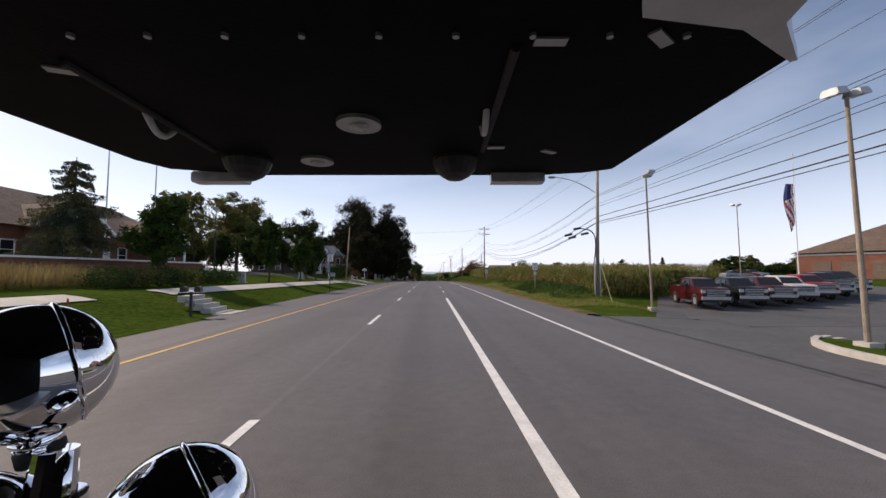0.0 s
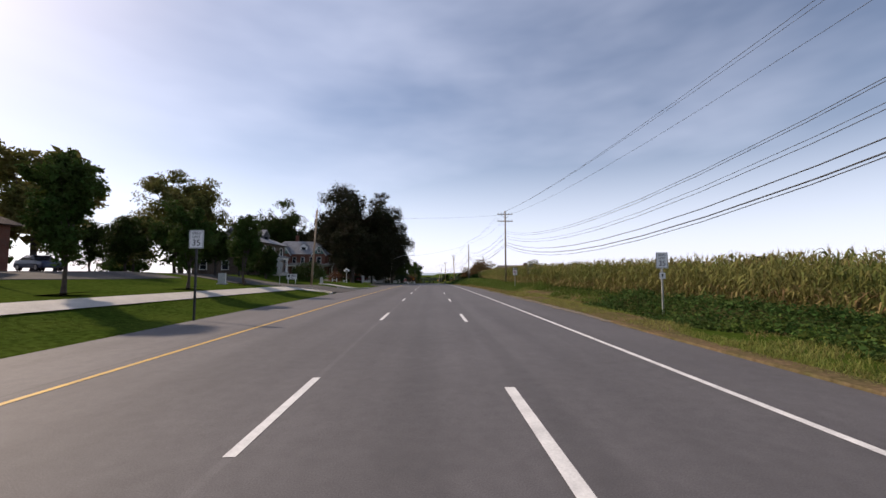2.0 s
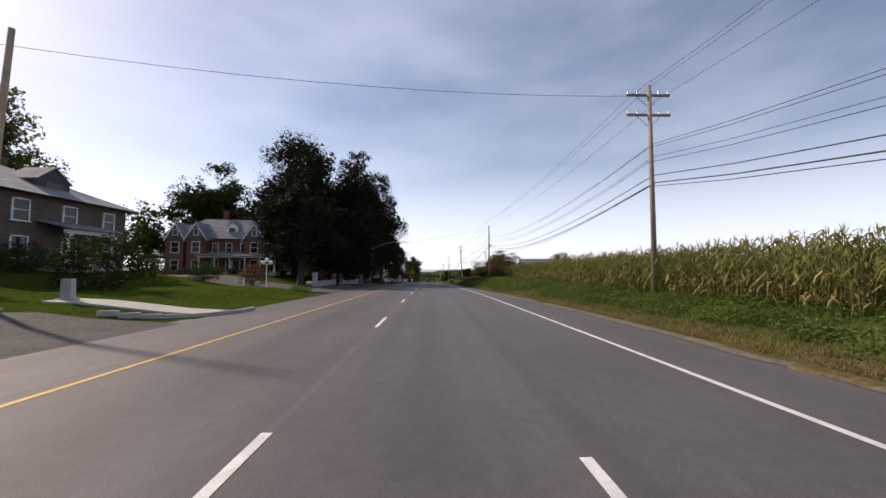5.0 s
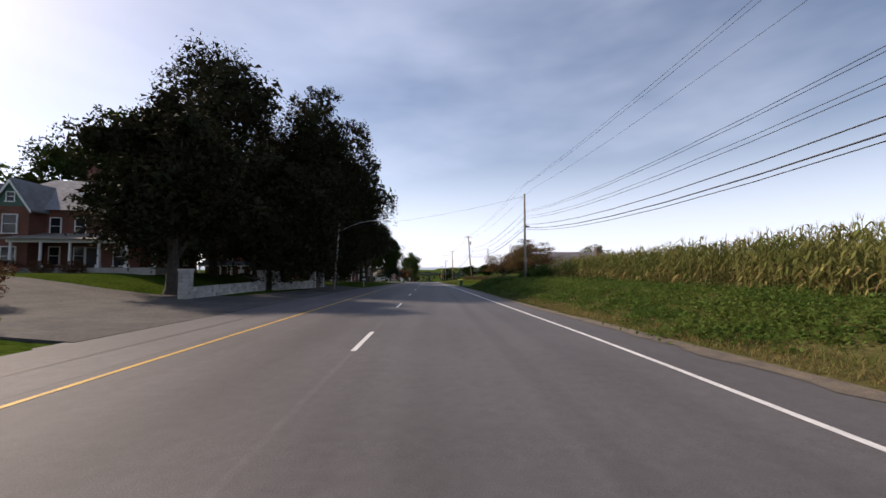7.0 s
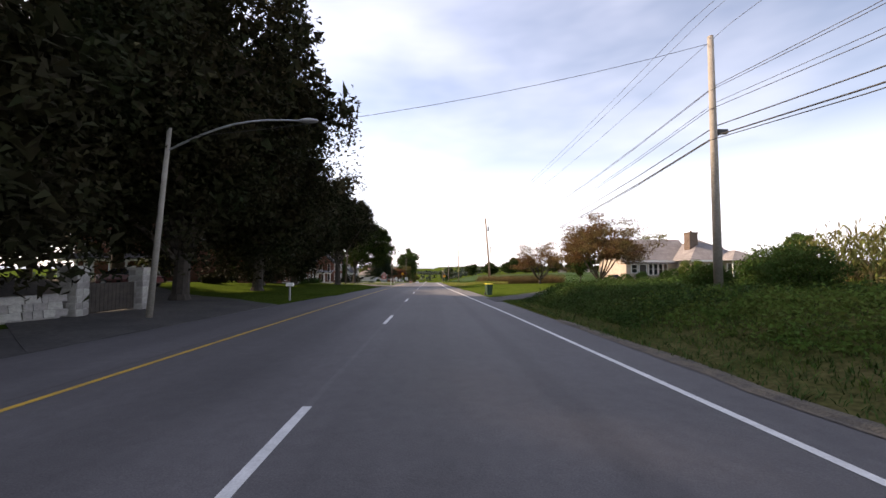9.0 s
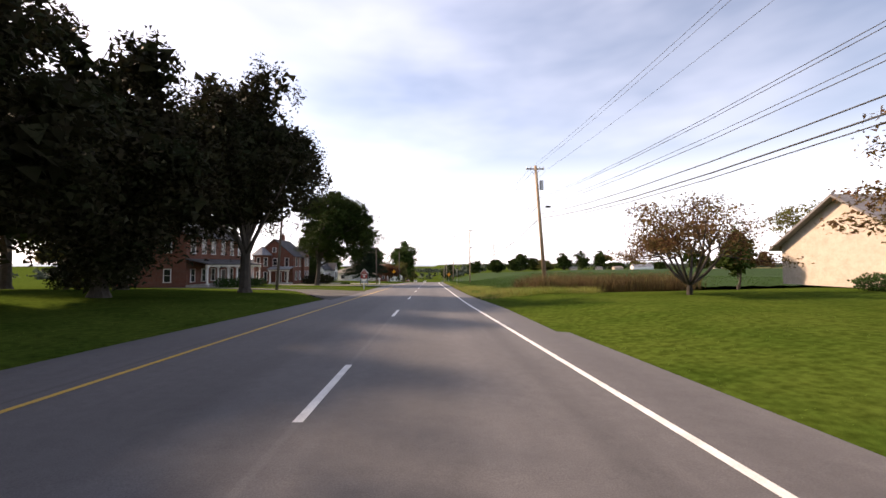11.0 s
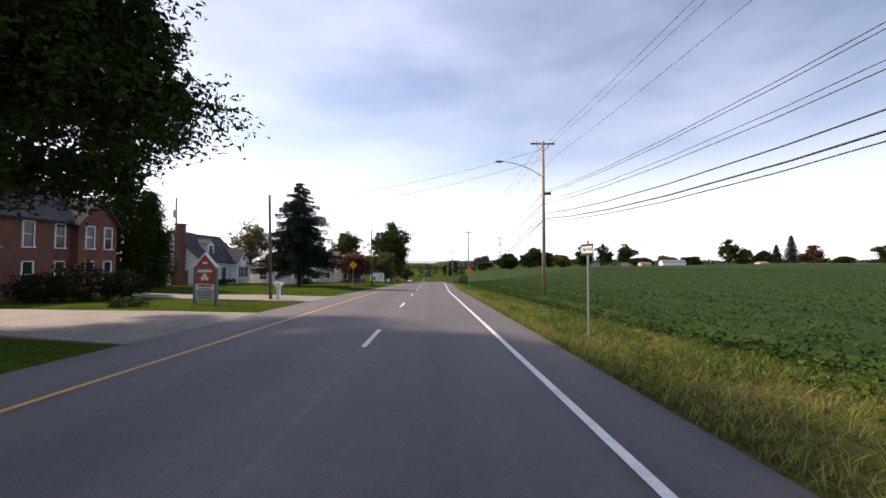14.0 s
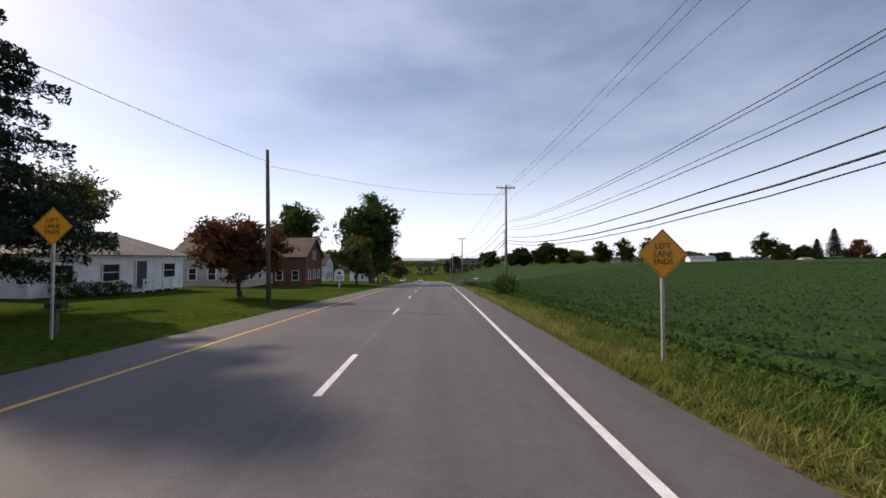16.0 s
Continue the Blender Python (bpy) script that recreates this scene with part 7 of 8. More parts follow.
for zz in (1.8, 4.8):
    for a in (-135, -90, -45):
        window_at(b, -2.5 + 1.78 * math.cos(radians(a)), -5.2 + 1.78 * math.sin(radians(a)), zz, 0.7, 1.8, a + 90, b)
    window_at(b, 2.7, -5.02, zz, 0.8, 1.8, 0, b)
    for v in (1.2, 3.0):
        window_at(b, 4.62, v, zz, 0.8, 1.9, 90, b)
    for v in (-3.2, -0.8):
        window_at(b, 4.02, v, zz, 0.8, 1.9, 90, b)
window_at(b, 0.2, -5.03, 4.8, 0.9, 1.5, 0, b)
window_at(b, 0.0, -5.03, 7.4, 0.7, 0.9, 0, b)
bm = bms()
box(bm, (1.9, -6.3, 0.15), (4.2, 2.6, 0.5))
part("porch_deck", bm, M["concrete"], b)
for xx in (0.1, 1.9, 3.7):
    bm = bms()
    box(bm, (xx, -7.3, 1.6), (0.26, 0.26, 2.5))
    box(bm, (xx, -7.3, 2.8), (0.36, 0.36, 0.16))
    part("porch_column", bm, M["white"], b)
bm = bms()
box(bm, (1.9, -7.3, 3.0), (4.4, 0.3, 0.34))
part("porch_beam", bm, M["white"], b)
bm = bms()
vs = prism(bm, [(-4.95, 3.7), (-7.8, 3.15), (-7.8, 3.3), (-4.95, 3.86)], 4.7, "x")
bmesh.ops.translate(bm, verts=vs, vec=(1.9, 0, 0))
part("porch_roof", bm, M["roof_slate"], b)
door_at(b, 1.0, -5.06, 0.4, 0, M["dark_in"])
chimney(b, -0.8, 1.5, 8, 11, M["brick"])
for x, y, r_, h_ in ((-24.6, 238.6, 1.8, 2.6), (-23.4, 240.8, 1.6, 2.1), (-26.0, 237.2, 1.5, 1.9)):
    bush(x, y, r_, h_, M["leaf_dark"], "dark purplish shrub beside the brick house", 2600, 0.2)
bush(-17.6, 233.8, 1.0, 0.6, M["hedge"], "low green bush by the drive", 1200, 0.13)
b = house("white_outbuilding", -42, 243, "small white outbuilding beside the brick house")
bm = bms()
gable_wall(bm, -2.5, 2.5, -3, 3, 0, 3.6, 1.6, "y")
part("wall", bm, M["siding"], b)
bm = bms()
gable_roof(bm, -2.5, 2.5, -3, 3, 3.6, 1.6, 0.25, "y")
part("roof", bm, M["roof_grey"], b)
for v in (-1, 1):
    window_at(b, v, -3.02, 1.8, 0.7, 1.1, 0, b)

# white cape with a brick chimney on the gable end
b = house("white_cape_house", -33, 266.5, "white cape house with dark roof and brick chimney", 0)
bm = bms()
gable_wall(bm, -4, 3.4, -5.5, 5, 0, 3.3, 3.6, "y")
part("wall", bm, M["siding"], b)
bm = bms()
gable_roof(bm, -4, 3.4, -5.5, 5, 3.3, 3.6, 0.25, "y")
part("roof", bm, M["roof_grey"], b)
bm = bms()
gable_wall(bm, 2.8, 4.6, 1.0, 5.0, 0, 3.1, 1.9, "x")
part("front_gable", bm, M["siding"], b)
bm = bms()
gable_roof(bm, -0.2, 4.6, 1.0, 5.0, 3.1, 1.9, 0.22, "x")
part("front_gable_roof", bm, M["roof_grey"], b)
chim = bms()
box(chim, (0.9, -5.85, 3.9), (1.0, 0.6, 8.0))
box(chim, (0.9, -5.85, 0.9), (1.7, 0.62, 2.4))
box(chim, (0.9, -5.85, 7.95), (1.15, 0.75, 0.2))
part("chimney", chim, M["brick"], b)
dormer(b, 2.5, -1.9, 4.2, 1.5, 1.4, M["roof_grey"], 90, M["siding"])
window_at(b, 3.42, -3.75, 1.7, 0.9, 1.5, 90, b)
window_at(b, 3.42, -2.7, 1.7, 0.9, 1.5, 90, b)
door_at(b, 3.45, -0.4, 0.3, 90, M["dark_in"])
window_at(b, 4.62, 2.5, 1.7, 0.85, 1.5, 90, b, shutters=True)
window_at(b, 4.62, 3.5, 1.7, 0.85, 1.5, 90, b, shutters=True)
window_at(b, 4.62, 3.0, 3.9, 0.6, 0.8, 90, b)
window_at(b, -1.6, -5.52, 1.8, 0.9, 1.4, 0, b)
window_at(b, -1.0, -5.52, 4.7, 0.8, 1.1, 0, b)
bm = bms()
gable_wall(bm, -6.5, -3.8, -4.5, 1, 0, 2.6, 0.1, "y")
part("rear_wing", bm, M["siding"], b)
bm = bms()
box(bm, (3.9, -0.4, 0.12), (1.4, 1.6, 0.3))
part("stoop", bm, M["concrete"], b)
for k in range(6):
    bush(-28.8, 262.3 + 1.2 * k, 0.55, 0.8, M["hedge"], "small round foundation shrub", 900, 0.11)

# white bungalow with a grey roof
b = house("white_bungalow", -26.5, 281, "low white bungalow with grey hip roof", 0)
bm = bms()
box(bm, (0, 0, 1.35), (7, 13.5, 2.9))
part("wall", bm, M["siding"], b)
bm = bms()
hip_roof(bm, -3.5, 3.5, -6.75, 6.75, 2.75, 1.9, 0.6)
part("roof", bm, M["roof_tan"], b)
for v in (-4.8, -1.2, 4.8):
    window_at(b, 3.52, v, 1.5, 1.5, 1.2, 90, b)
window_at(b, -1.0, -6.77, 1.5, 1.2, 1.1, 0, b)
door_at(b, 3.54, 1.6, 0.2, 90, M["shutter"])
bm = bms()
for k in range(5):
    box(bm, (5.4, -0.6 + 1.0 * k, 0.5), (0.09, 0.09, 1.0))
box(bm, (5.4, 1.4, 0.9), (0.06, 4.2, 0.12))
box(bm, (5.4, 1.4, 0.5), (0.06, 4.2, 0.12))
part("porch_rail", bm, M["white"], b)
for k in range(4):
    bush(-21.6, 275 + 1.3 * k, 0.7, 1.0, M["hedge"], "foundation shrub before the bungalow", 900, 0.12)

# small brick gabled houses farther on
for x, y, sc_, wm, rm, lab in ((-25, 300, 1.0, "cream", "roof_brown", "pale house with brown roof behind trees"), (-21, 309, 1.0, "brick", "roof_brown", "small red brick gabled house farther on"), (-30, 350, 1.1, "siding", "roof_grey", "white house farther down the road"), (-22, 378, 1.0, "siding", "roof_grey", "white house far down the road")):
    b = house("far_house", x, y, lab)
    bm = bms()
    gable_wall(bm, -4 * sc_, 3.5 * sc_, -4, 4, 0, 4.2, 2.6, "x")
    part("wall", bm, M[wm], b)
    bm = bms()
    gable_roof(bm, -4 * sc_, 3.5 * sc_, -4, 4, 4.2, 2.6, 0.35, "x")
    part("roof", bm, M[rm], b)
    for v in (-2.2, 0, 2.2):
        window_at(b, 3.52 * sc_, v, 1.6, 0.9, 1.3, 90, b)
        window_at(b, v, -4.02, 1.6, 0.9, 1.3, 0, b)
    window_at(b, 3.52 * sc_, 0, 4.4, 0.9, 1.1, 90, b)

# stone bungalow with a tall chimney across the road, its front to -y
b = house("brick_bungalow", 37, 178, "low tan stone bungalow with grey roof and chimney", 0)
bm = bms()
gable_wall(bm, -8, 0.5, -1, 8, -0.3, 2.85, 3.3, "x")
part("wall", bm, M["cream"], b)
bm = bms()
gable_roof(bm, -8, 2.5, -1, 8, 2.85, 3.3, 0.6, "x")
part("roof", bm, M["roof_mauve"], b)
bm = bms()
box(bm, (3.75, 0.75, 1.25), (8.5, 10.5, 3.1))
part("wing_wall", bm, M["cream"], b)
bm = bms()
hip_roof(bm, -0.5, 8, -4.5, 6, 2.86, 3.2, 0.6)
part("wing_roof", bm, M["roof_mauve"], b)
bm = bms()
box(bm, (6.0, -5.7, 0.1), (5.0, 2.4, 0.4))
part("porch_deck", bm, M["concrete"], b)
bm = bms()
hip_roof(bm, 3.5, 8.5, -6.9, -1.0, 2.84, 1.5, 0.3)
part("porch_roof", bm, M["roof_mauve"], b)
for x in (3.8, 6.0, 8.2):
    bm = bms()
    rod(bm, (x, -6.6, 0.3), (x, -6.6, 2.85), 0.1, 0.09, 10)
    box(bm, (x, -6.6, 0.38), (0.28, 0.28, 0.16))
    part("porch_post", bm, M["white"], b)
bm = bms()
box(bm, (-3.75, -1.55, 2.78), (8.6, 0.12, 0.2))
part("gutter", bm, M["white"], b)
bm = bms()
box(bm, (1.4, -5.08, 2.78), (4.6, 0.12, 0.2))
part("gutter", bm, M["white"], b)
chimney(b, 2, -1, 3, 7.0, M["brick_dark"], 1.25)
for x in (-4.3, -3.55, -2.8, -2.05):
    window_at(b, x, -1.02, 1.6, 0.62, 1.6, 0, b)
window_at(b, -6.8, -1.02, 1.7, 0.9, 1.2, 0, b)
for x in (0.5, 2.4):
    window_at(b, x, -4.52, 1.7, 0.9, 1.3, 0, b)
window_at(b, 7.2, -4.52, 1.6, 0.8, 1.2, 0, b)
door_at(b, -5.5, -1.03, 0.2, 0, M["dark_in"])
door_at(b, 5.2, -4.53, 0.3, 0, M["dark_in"])

# dealership building
b = house("dealership_building", 81.6, 60.5, "orange brick dealership building with brown roof", 14)
bm = bms()
box(bm, (1.5, 0, 2.1), (21, 24, 5.0))
part("wall", bm, M["brick"], b)
bm = bms()
hip_roof(bm, -9, 12, -12, 12, 4.6, 6.0, 0.6)
part("roof", bm, M["roof_brown"], b)
for v in (-8, -4, 0, 4, 8):
    bm = bms()
    box(bm, (-9.03, v, 1.5), (0.1, 2.6, 3.0))
    part("bay_door", bm, M["brick_dark"], b)
bm = bms()
box(bm, (-9.05, 0, 4.25), (0.12, 24.6, 0.3))
part("fascia", bm, M["white"], b)
# far farm roofs across the fields
for x, y, w_, hw in ((246, 590, 24, 4.0), (159, 576, 8, 2.6), (187, 572, 6, 2.4), (302, 548, 8, 2.6), (216, 588, 10, 2.6)):
    b = house("far_barn", x, y, "far pale farm building beyond the field")
    bm = bms()
    gable_wall(bm, -w_ / 2, w_ / 2, -3.5, 3.5, 0, hw, hw * 0.6, "x")
    part("wall", bm, M["siding"] if w_ > 20 else M["cream"], b)
    bm = bms()
    gable_roof(bm, -w_ / 2, w_ / 2, -3.5, 3.5, hw, hw * 0.6, 0.4, "x")
    part("roof", bm, M["roof_slate"] if w_ > 20 else M["roof_tan"], b)
# a strip of ripe corn along the far rise
fv, ff = [], []
for i in range(61):
    q = i / 60
    x, y = 300 + 190 * q, 545 - 30 * q
    z = ground_z(x, y)
    fv += [(x, y, z), (x, y + 0.5, z + 2.4 + 0.4 * noise.noise((x * 0.4, 1, 1))), (x, y + 12, z + 2.4)]
    if i:
        k = 3 * i
        ff += [(k - 3, k, k + 1, k - 2), (k - 2, k + 1, k + 2, k - 1)]
tagged(part("far_corn", (np.array(fv), np.array(ff)), M["tassel"]), "strip of ripe tan corn along the far rise", "corn", kind="stuff")


# ---------------------------------------------------------------- lamps, flagpoles
def lot_lamp(x, y, h, heads, label, rz=0.0):
    t = thing("lot_lamp", x, y, ground_z(x, y), rz, label, "street lamp", "lot lamps")
    bm = bms()
    box(bm, (0, 0, 0.1), (0.4, 0.4, 0.3))
    part("footing", bm, M["concrete"], t)
    bm = bms()
    rod(bm, (0, 0, 0.1), (-0.15, 0, h), 0.075, 0.05, 10)
    part("pole", bm, M["pole_wood"], t)
    for dx, tilt in heads:
        bm = bms()
        vs = box(bm, (0, 0, 0), (0.62, 0.42, 0.2), taper=0.8)
        bmesh.ops.bevel(bm, geom=bm.edges[:], offset=0.03, segments=2)
        bmesh.ops.transform(bm, matrix=pose(dx - 0.15, 0, h + 0.12, 0, tilt, 20), verts=bm.verts[:])
        part("lamp_head", bm, M["galv"], t)
    return t


lot_lamp(14.7, 24.2, 8.9, ((0.1, -50), (0.3, -50)), "slim lot lamp with tilted flood heads")
lot_lamp(12.1, 9.9, 7.0, ((-0.35, -14), (0.3, -14)), "slim lot lamp with twin box heads on the island")
lot_lamp(44, 52, 10.8, ((-0.6, 10), (0.3, -30)), "far lot lamp with twin heads")


def park_lamp(x, y, h):
    t = thing("lantern_lamp", x, y, ground_z(x, y), 0, "tall dark lamp post with a lantern head", "street lamp", "lantern lamps")
    bm = bms()
    rod(bm, (0, 0, 0), (0, 0, h), 0.09, 0.05, 10)
    rod(bm, (0, 0, 0), (0, 0, 0.8), 0.16, 0.12, 10)
    part("post", bm, M["black_metal"], t)
    bm = bms()
    rod(bm, (0, 0, h), (0, 0, h + 0.55), 0.14, 0.24, 8)
    part("lantern", bm, M["lens_grey"], t)
    bm = bms()
    rod(bm, (0, 0, h + 0.55), (0, 0, h + 0.85), 0.3, 0.03, 8)
    part("cap", bm, M["black_metal"], t)
    return t


for x, y in ((-24, 43.5), (-37, 61), (-27, 77), (-52, 44)):
    park_lamp(x, y, 7.2)


def flagpole(x, y, h, label, flag=False):
    t = thing("flagpole", x, y, ground_z(x, y), 0, label, "flagpole")
    bm = bms()
    rod(bm, (0, 0, 0), (0, 0, h), 0.08, 0.04, 10)
    ball(bm, (0, 0, h + 0.06), 0.09, 10)
    part("pole", bm, M["white"], t)
    if flag:
        # limp hanging flag, folds down the fly
        V, F = [], []
        nu, nv = 13, 27
        for j in range(nv):
            for i in range(nu):
                u, v = i / (nu - 1), j / (nv - 1)
                V.append((-0.1 - 1.25 * u * (0.75 + 0.25 * math.sin(v * 5)), 0.16 * math.sin(u * 13 + v * 3) * u, h * 0.77 - 5.9 * v * (0.85 + 0.25 * u)))
        for j in range(nv - 1):
            for i in range(nu - 1):
                F.append((j * nu + i, j * nu + i + 1, (j + 1) * nu + i + 1, (j + 1) * nu + i))
        ob = part("flag", (np.array(V), np.array(F)), [M["sign_white"], M["red_paint"], M["flag_blue"]], t, "limp striped red and white flag")
        for p in ob.data.polygons:
            j, i = divmod(p.index, nu - 1)
            p.material_index = 2 if (j < 9 and i > 3) else (1 if ((i * 2 + j) // 3 % 2 == 0) else 0)
    return t


M["flag_blue"] = mat("flag_blue", (0.03, 0.04, 0.14), 0.8, 0, (0.04, 0.05, 0.17), 5)
flagpole(47, 46.6, 16.6, "tall white flagpole with a flag at half mast", True)
flagpole(-26.5, 32, 11.5, "slim white flagpole before the bank")
flagpole(-23.3, 33, 10.5, "slim white flagpole before the bank")


# ---------------------------------------------------------------- vehicles
def wheel(t, x, y, r, w_):
    bm = bms()
    rod(bm, (x - w_ / 2, y, r), (x + w_ / 2, y, r), r, None, 20)
    bmesh.ops.bevel(bm, geom=[e for e in bm.edges if e.is_manifold and len(e.link_faces) == 2 and abs(e.calc_face_angle(0)) > 1], offset=0.04, segments=2)
    tyre = part("wheel", bm, M["rubber"], t)
    bm = bms()
    rod(bm, (x - w_ / 2 - 0.012, y, r), (x + w_ / 2 + 0.012, y, r), r * 0.62, None, 16)
    part("rim", bm, M["galv"], tyre)


def body_loft(sections, bevel=0.06, mid=0.55):
    """A car body from side outline stations: (y, half width, z low, z high, top half width)."""
    bm = bms()
    rings = []
    for y, w_, z0, z1, wt in sections:
        rings.append([bm.verts.new(p) for p in ((-w_, y, z0), (-w_, y, z0 + (z1 - z0) * mid), (-wt, y, z1), (wt, y, z1), (w_, y, z0 + (z1 - z0) * mid), (w_, y, z0))])
    for a, b_ in zip(rings, rings[1:]):
        for i in range(6):
            bm.faces.new((a[i], a[(i + 1) % 6], b_[(i + 1) % 6], b_[i]))
    bm.faces.new(rings[0][::-1])
    bm.faces.new(rings[-1])
    bmesh.ops.recalc_face_normals(bm, faces=bm.faces[:])
    bmesh.ops.bevel(bm, geom=bm.edges[:], offset=bevel, segments=2, profile=0.6)
    return bm


def pickup(x, y, rz, colour, label):
    """A crew-cab pickup; its nose points to -y in its own space."""
    t = thing("pickup_truck", x, y, ground_z(x, y) + 0.06, rz, label, "pickup truck", "parked pickup trucks")
    part("body", body_loft([(-2.85, 0.90, 0.50, 1.20, 0.84), (-2.72, 0.97, 0.45, 1.28, 0.88), (-1.35, 0.99, 0.42, 1.36, 0.9), (-1.2, 0.99, 0.40, 1.36, 0.92), (0.9, 0.99, 0.40, 1.34, 0.93), (1.0, 0.99, 0.42, 1.34, 0.95), (2.8, 0.98, 0.46, 1.34, 0.95), (2.9, 0.95, 0.5, 1.28, 0.93)], 0.05), colour, t)
    part("cab", body_loft([(-1.5, 0.91, 1.24, 1.34, 0.86), (-0.72, 0.91, 1.26, 1.9, 0.72), (0.55, 0.91, 1.26, 1.94, 0.74), (0.95, 0.91, 1.26, 1.88, 0.74), (1.14, 0.91, 1.26, 1.38, 0.86)], 0.03, 0.12), colour, t)
    for s in (-1, 1):
        for y0, y1 in ((-0.78, -0.02), (0.06, 0.72)):
            bm = bms()
            vs = prism(bm, [(y0, 1.38), (y1, 1.38), (y1 - 0.03, 1.79), (y0 + (0.16 if y0 < -0.5 else 0.03), 1.79)], 0.02, "x")
            for v in bm.verts:
                v.co.x += s * (0.915 - (v.co.z - 1.38) * 0.36)
            part("side_window", bm, M["glass"], t)
        bm = bms()
        box(bm, (s * 1.1, -0.78, 1.42), (0.2, 0.12, 0.22))
        bmesh.ops.bevel(bm, geom=bm.edges[:], offset=0.03, segments=1)
        part("mirror", bm, M["black_metal"], t)
        bm = bms()
        box(bm, (s * 0.79, -2.81, 1.06), (0.27, 0.14, 0.22))
        bmesh.ops.bevel(bm, geom=bm.edges[:], offset=0.03, segments=1)
        part("headlight", bm, M["lens_grey"], t)
        for yy in (-1.85, 1.8):
            wheel(t, s * 0.87, yy, 0.39, 0.26)
            bm = bms()
            rod(bm, (s * 0.96, yy, 0.42), (s * 1.0, yy, 0.42), 0.47, None, 20)
            part("wheel_arch", bm, M["rubber"], t)
    bm = bms()
    prism(bm, [(-0.78, 1.36), (0.78, 1.36), (0.66, 1.82), (-0.66, 1.82)], 0.02)
    for v in bm.verts:
        v.co.y += -1.47 + (v.co.z - 1.36) * 1.32
    part("windscreen", bm, M["glass"], t)
    bm = bms()
    box(bm, (0, -2.86, 0.98), (1.26, 0.08, 0.46))
    g = part("grille", bm, M["black_metal"], t)
    for k in range(4):
        bm = bms()
        box(bm, (0, -2.91, 0.80 + 0.12 * k), (1.22, 0.02, 0.05))
        part("grille_bar", bm, M["sign_back"], g)
    bm = bms()
    box(bm, (0, -2.88, 0.63), (1.86, 0.16, 0.2))
    bmesh.ops.bevel(bm, geom=bm.edges[:], offset=0.04, segments=2)
    part("bumper", bm, M["sign_back"], t)
    bm = bms()
    box(bm, (0, -2.8, 0.46), (1.7, 0.16, 0.18))
    part("air_dam", bm, M["rubber"], t)
    t.scale = (0.9, 0.9, 1.0)
    return t


TR = [(19.6, 26.8, (0.075, 0.008, 0.012), "dark red pickup truck parked in the lot"), (22.6, 27.3, (0.012, 0.013, 0.016), "black pickup truck parked in the row"), (25.4, 28.1, (0.075, 0.012, 0.012), "maroon pickup truck parked in the row"), (28.2, 29.3, (0.75, 0.75, 0.75), "white pickup truck parked in the row"), (31.1, 30.5, (0.34, 0.015, 0.015), "bright red pickup truck parked in the row"), (33.9, 31.9, (0.02, 0.022, 0.035), "dark blue pickup truck parked in the row"), (36.7, 33.0, (0.015, 0.015, 0.017), "black pickup truck at the row's end")]
for x, y, c, lab in TR:
    pickup(x, y, -13, paint("truck_paint", c), lab)


def car(x, y, rz, col, label, group="parked cars"):
    t = thing("car", x, y, ground_z(x, y) + 0.05, rz, label, "car", group)
    part("body", body_loft([(-2.2, 0.78, 0.35, 0.68, 0.72), (-2.0, 0.88, 0.3, 0.8, 0.8), (-0.9, 0.9, 0.28, 0.95, 0.84), (1.2, 0.9, 0.28, 1.0, 0.84), (2.0, 0.88, 0.32, 0.98, 0.8), (2.2, 0.8, 0.4, 0.85, 0.74)], 0.05), paint("car_paint", col), t)
    part("greenhouse", body_loft([(-0.95, 0.8, 0.9, 0.96, 0.76), (-0.25, 0.8, 0.92, 1.42, 0.6), (0.9, 0.8, 0.92, 1.42, 0.6), (1.6, 0.8, 0.92, 1.0, 0.74)], 0.03), M["glass"], t)
    bm = bms()
    box(bm, (0, 0.32, 1.42), (1.16, 1.2, 0.04))
    part("roof_panel", bm, paint("car_paint", col), t)
    for s in (-1, 1):
        for yy in (-1.35, 1.35):
            wheel(t, s * 0.8, yy, 0.32, 0.22)
    return t


car(-22.5, 150.5, 80, (0.16, 0.012, 0.02), "dark red car parked under the beeches")
car(54, 63.5, 80, (0.55, 0.06, 0.02), "orange red car parked beyond the lot")
car(58, 66, 80, (0.7, 0.7, 0.7), "white car parked beyond the lot")
car(50, 60, 85, (0.35, 0.37, 0.4), "silver car parked beyond the lot")
car(-36, 58.5, 70, (0.05, 0.08, 0.16), "dark blue car parked in the bank lot")
car(-40, 36, 90, (0.6, 0.6, 0.6), "silver car parked at the bank")
for x, y, c in ((-4.0, 395, (0.75, 0.75, 0.75)), (-9, 372, (0.6, 0.62, 0.65)), (14, 420, (0.7, 0.7, 0.7)), (-12.5, 358, (0.5, 0.05, 0.04)), (22, 436, (0.6, 0.6, 0.6))):
    car(x, y, 0, c, "far parked car down the road")

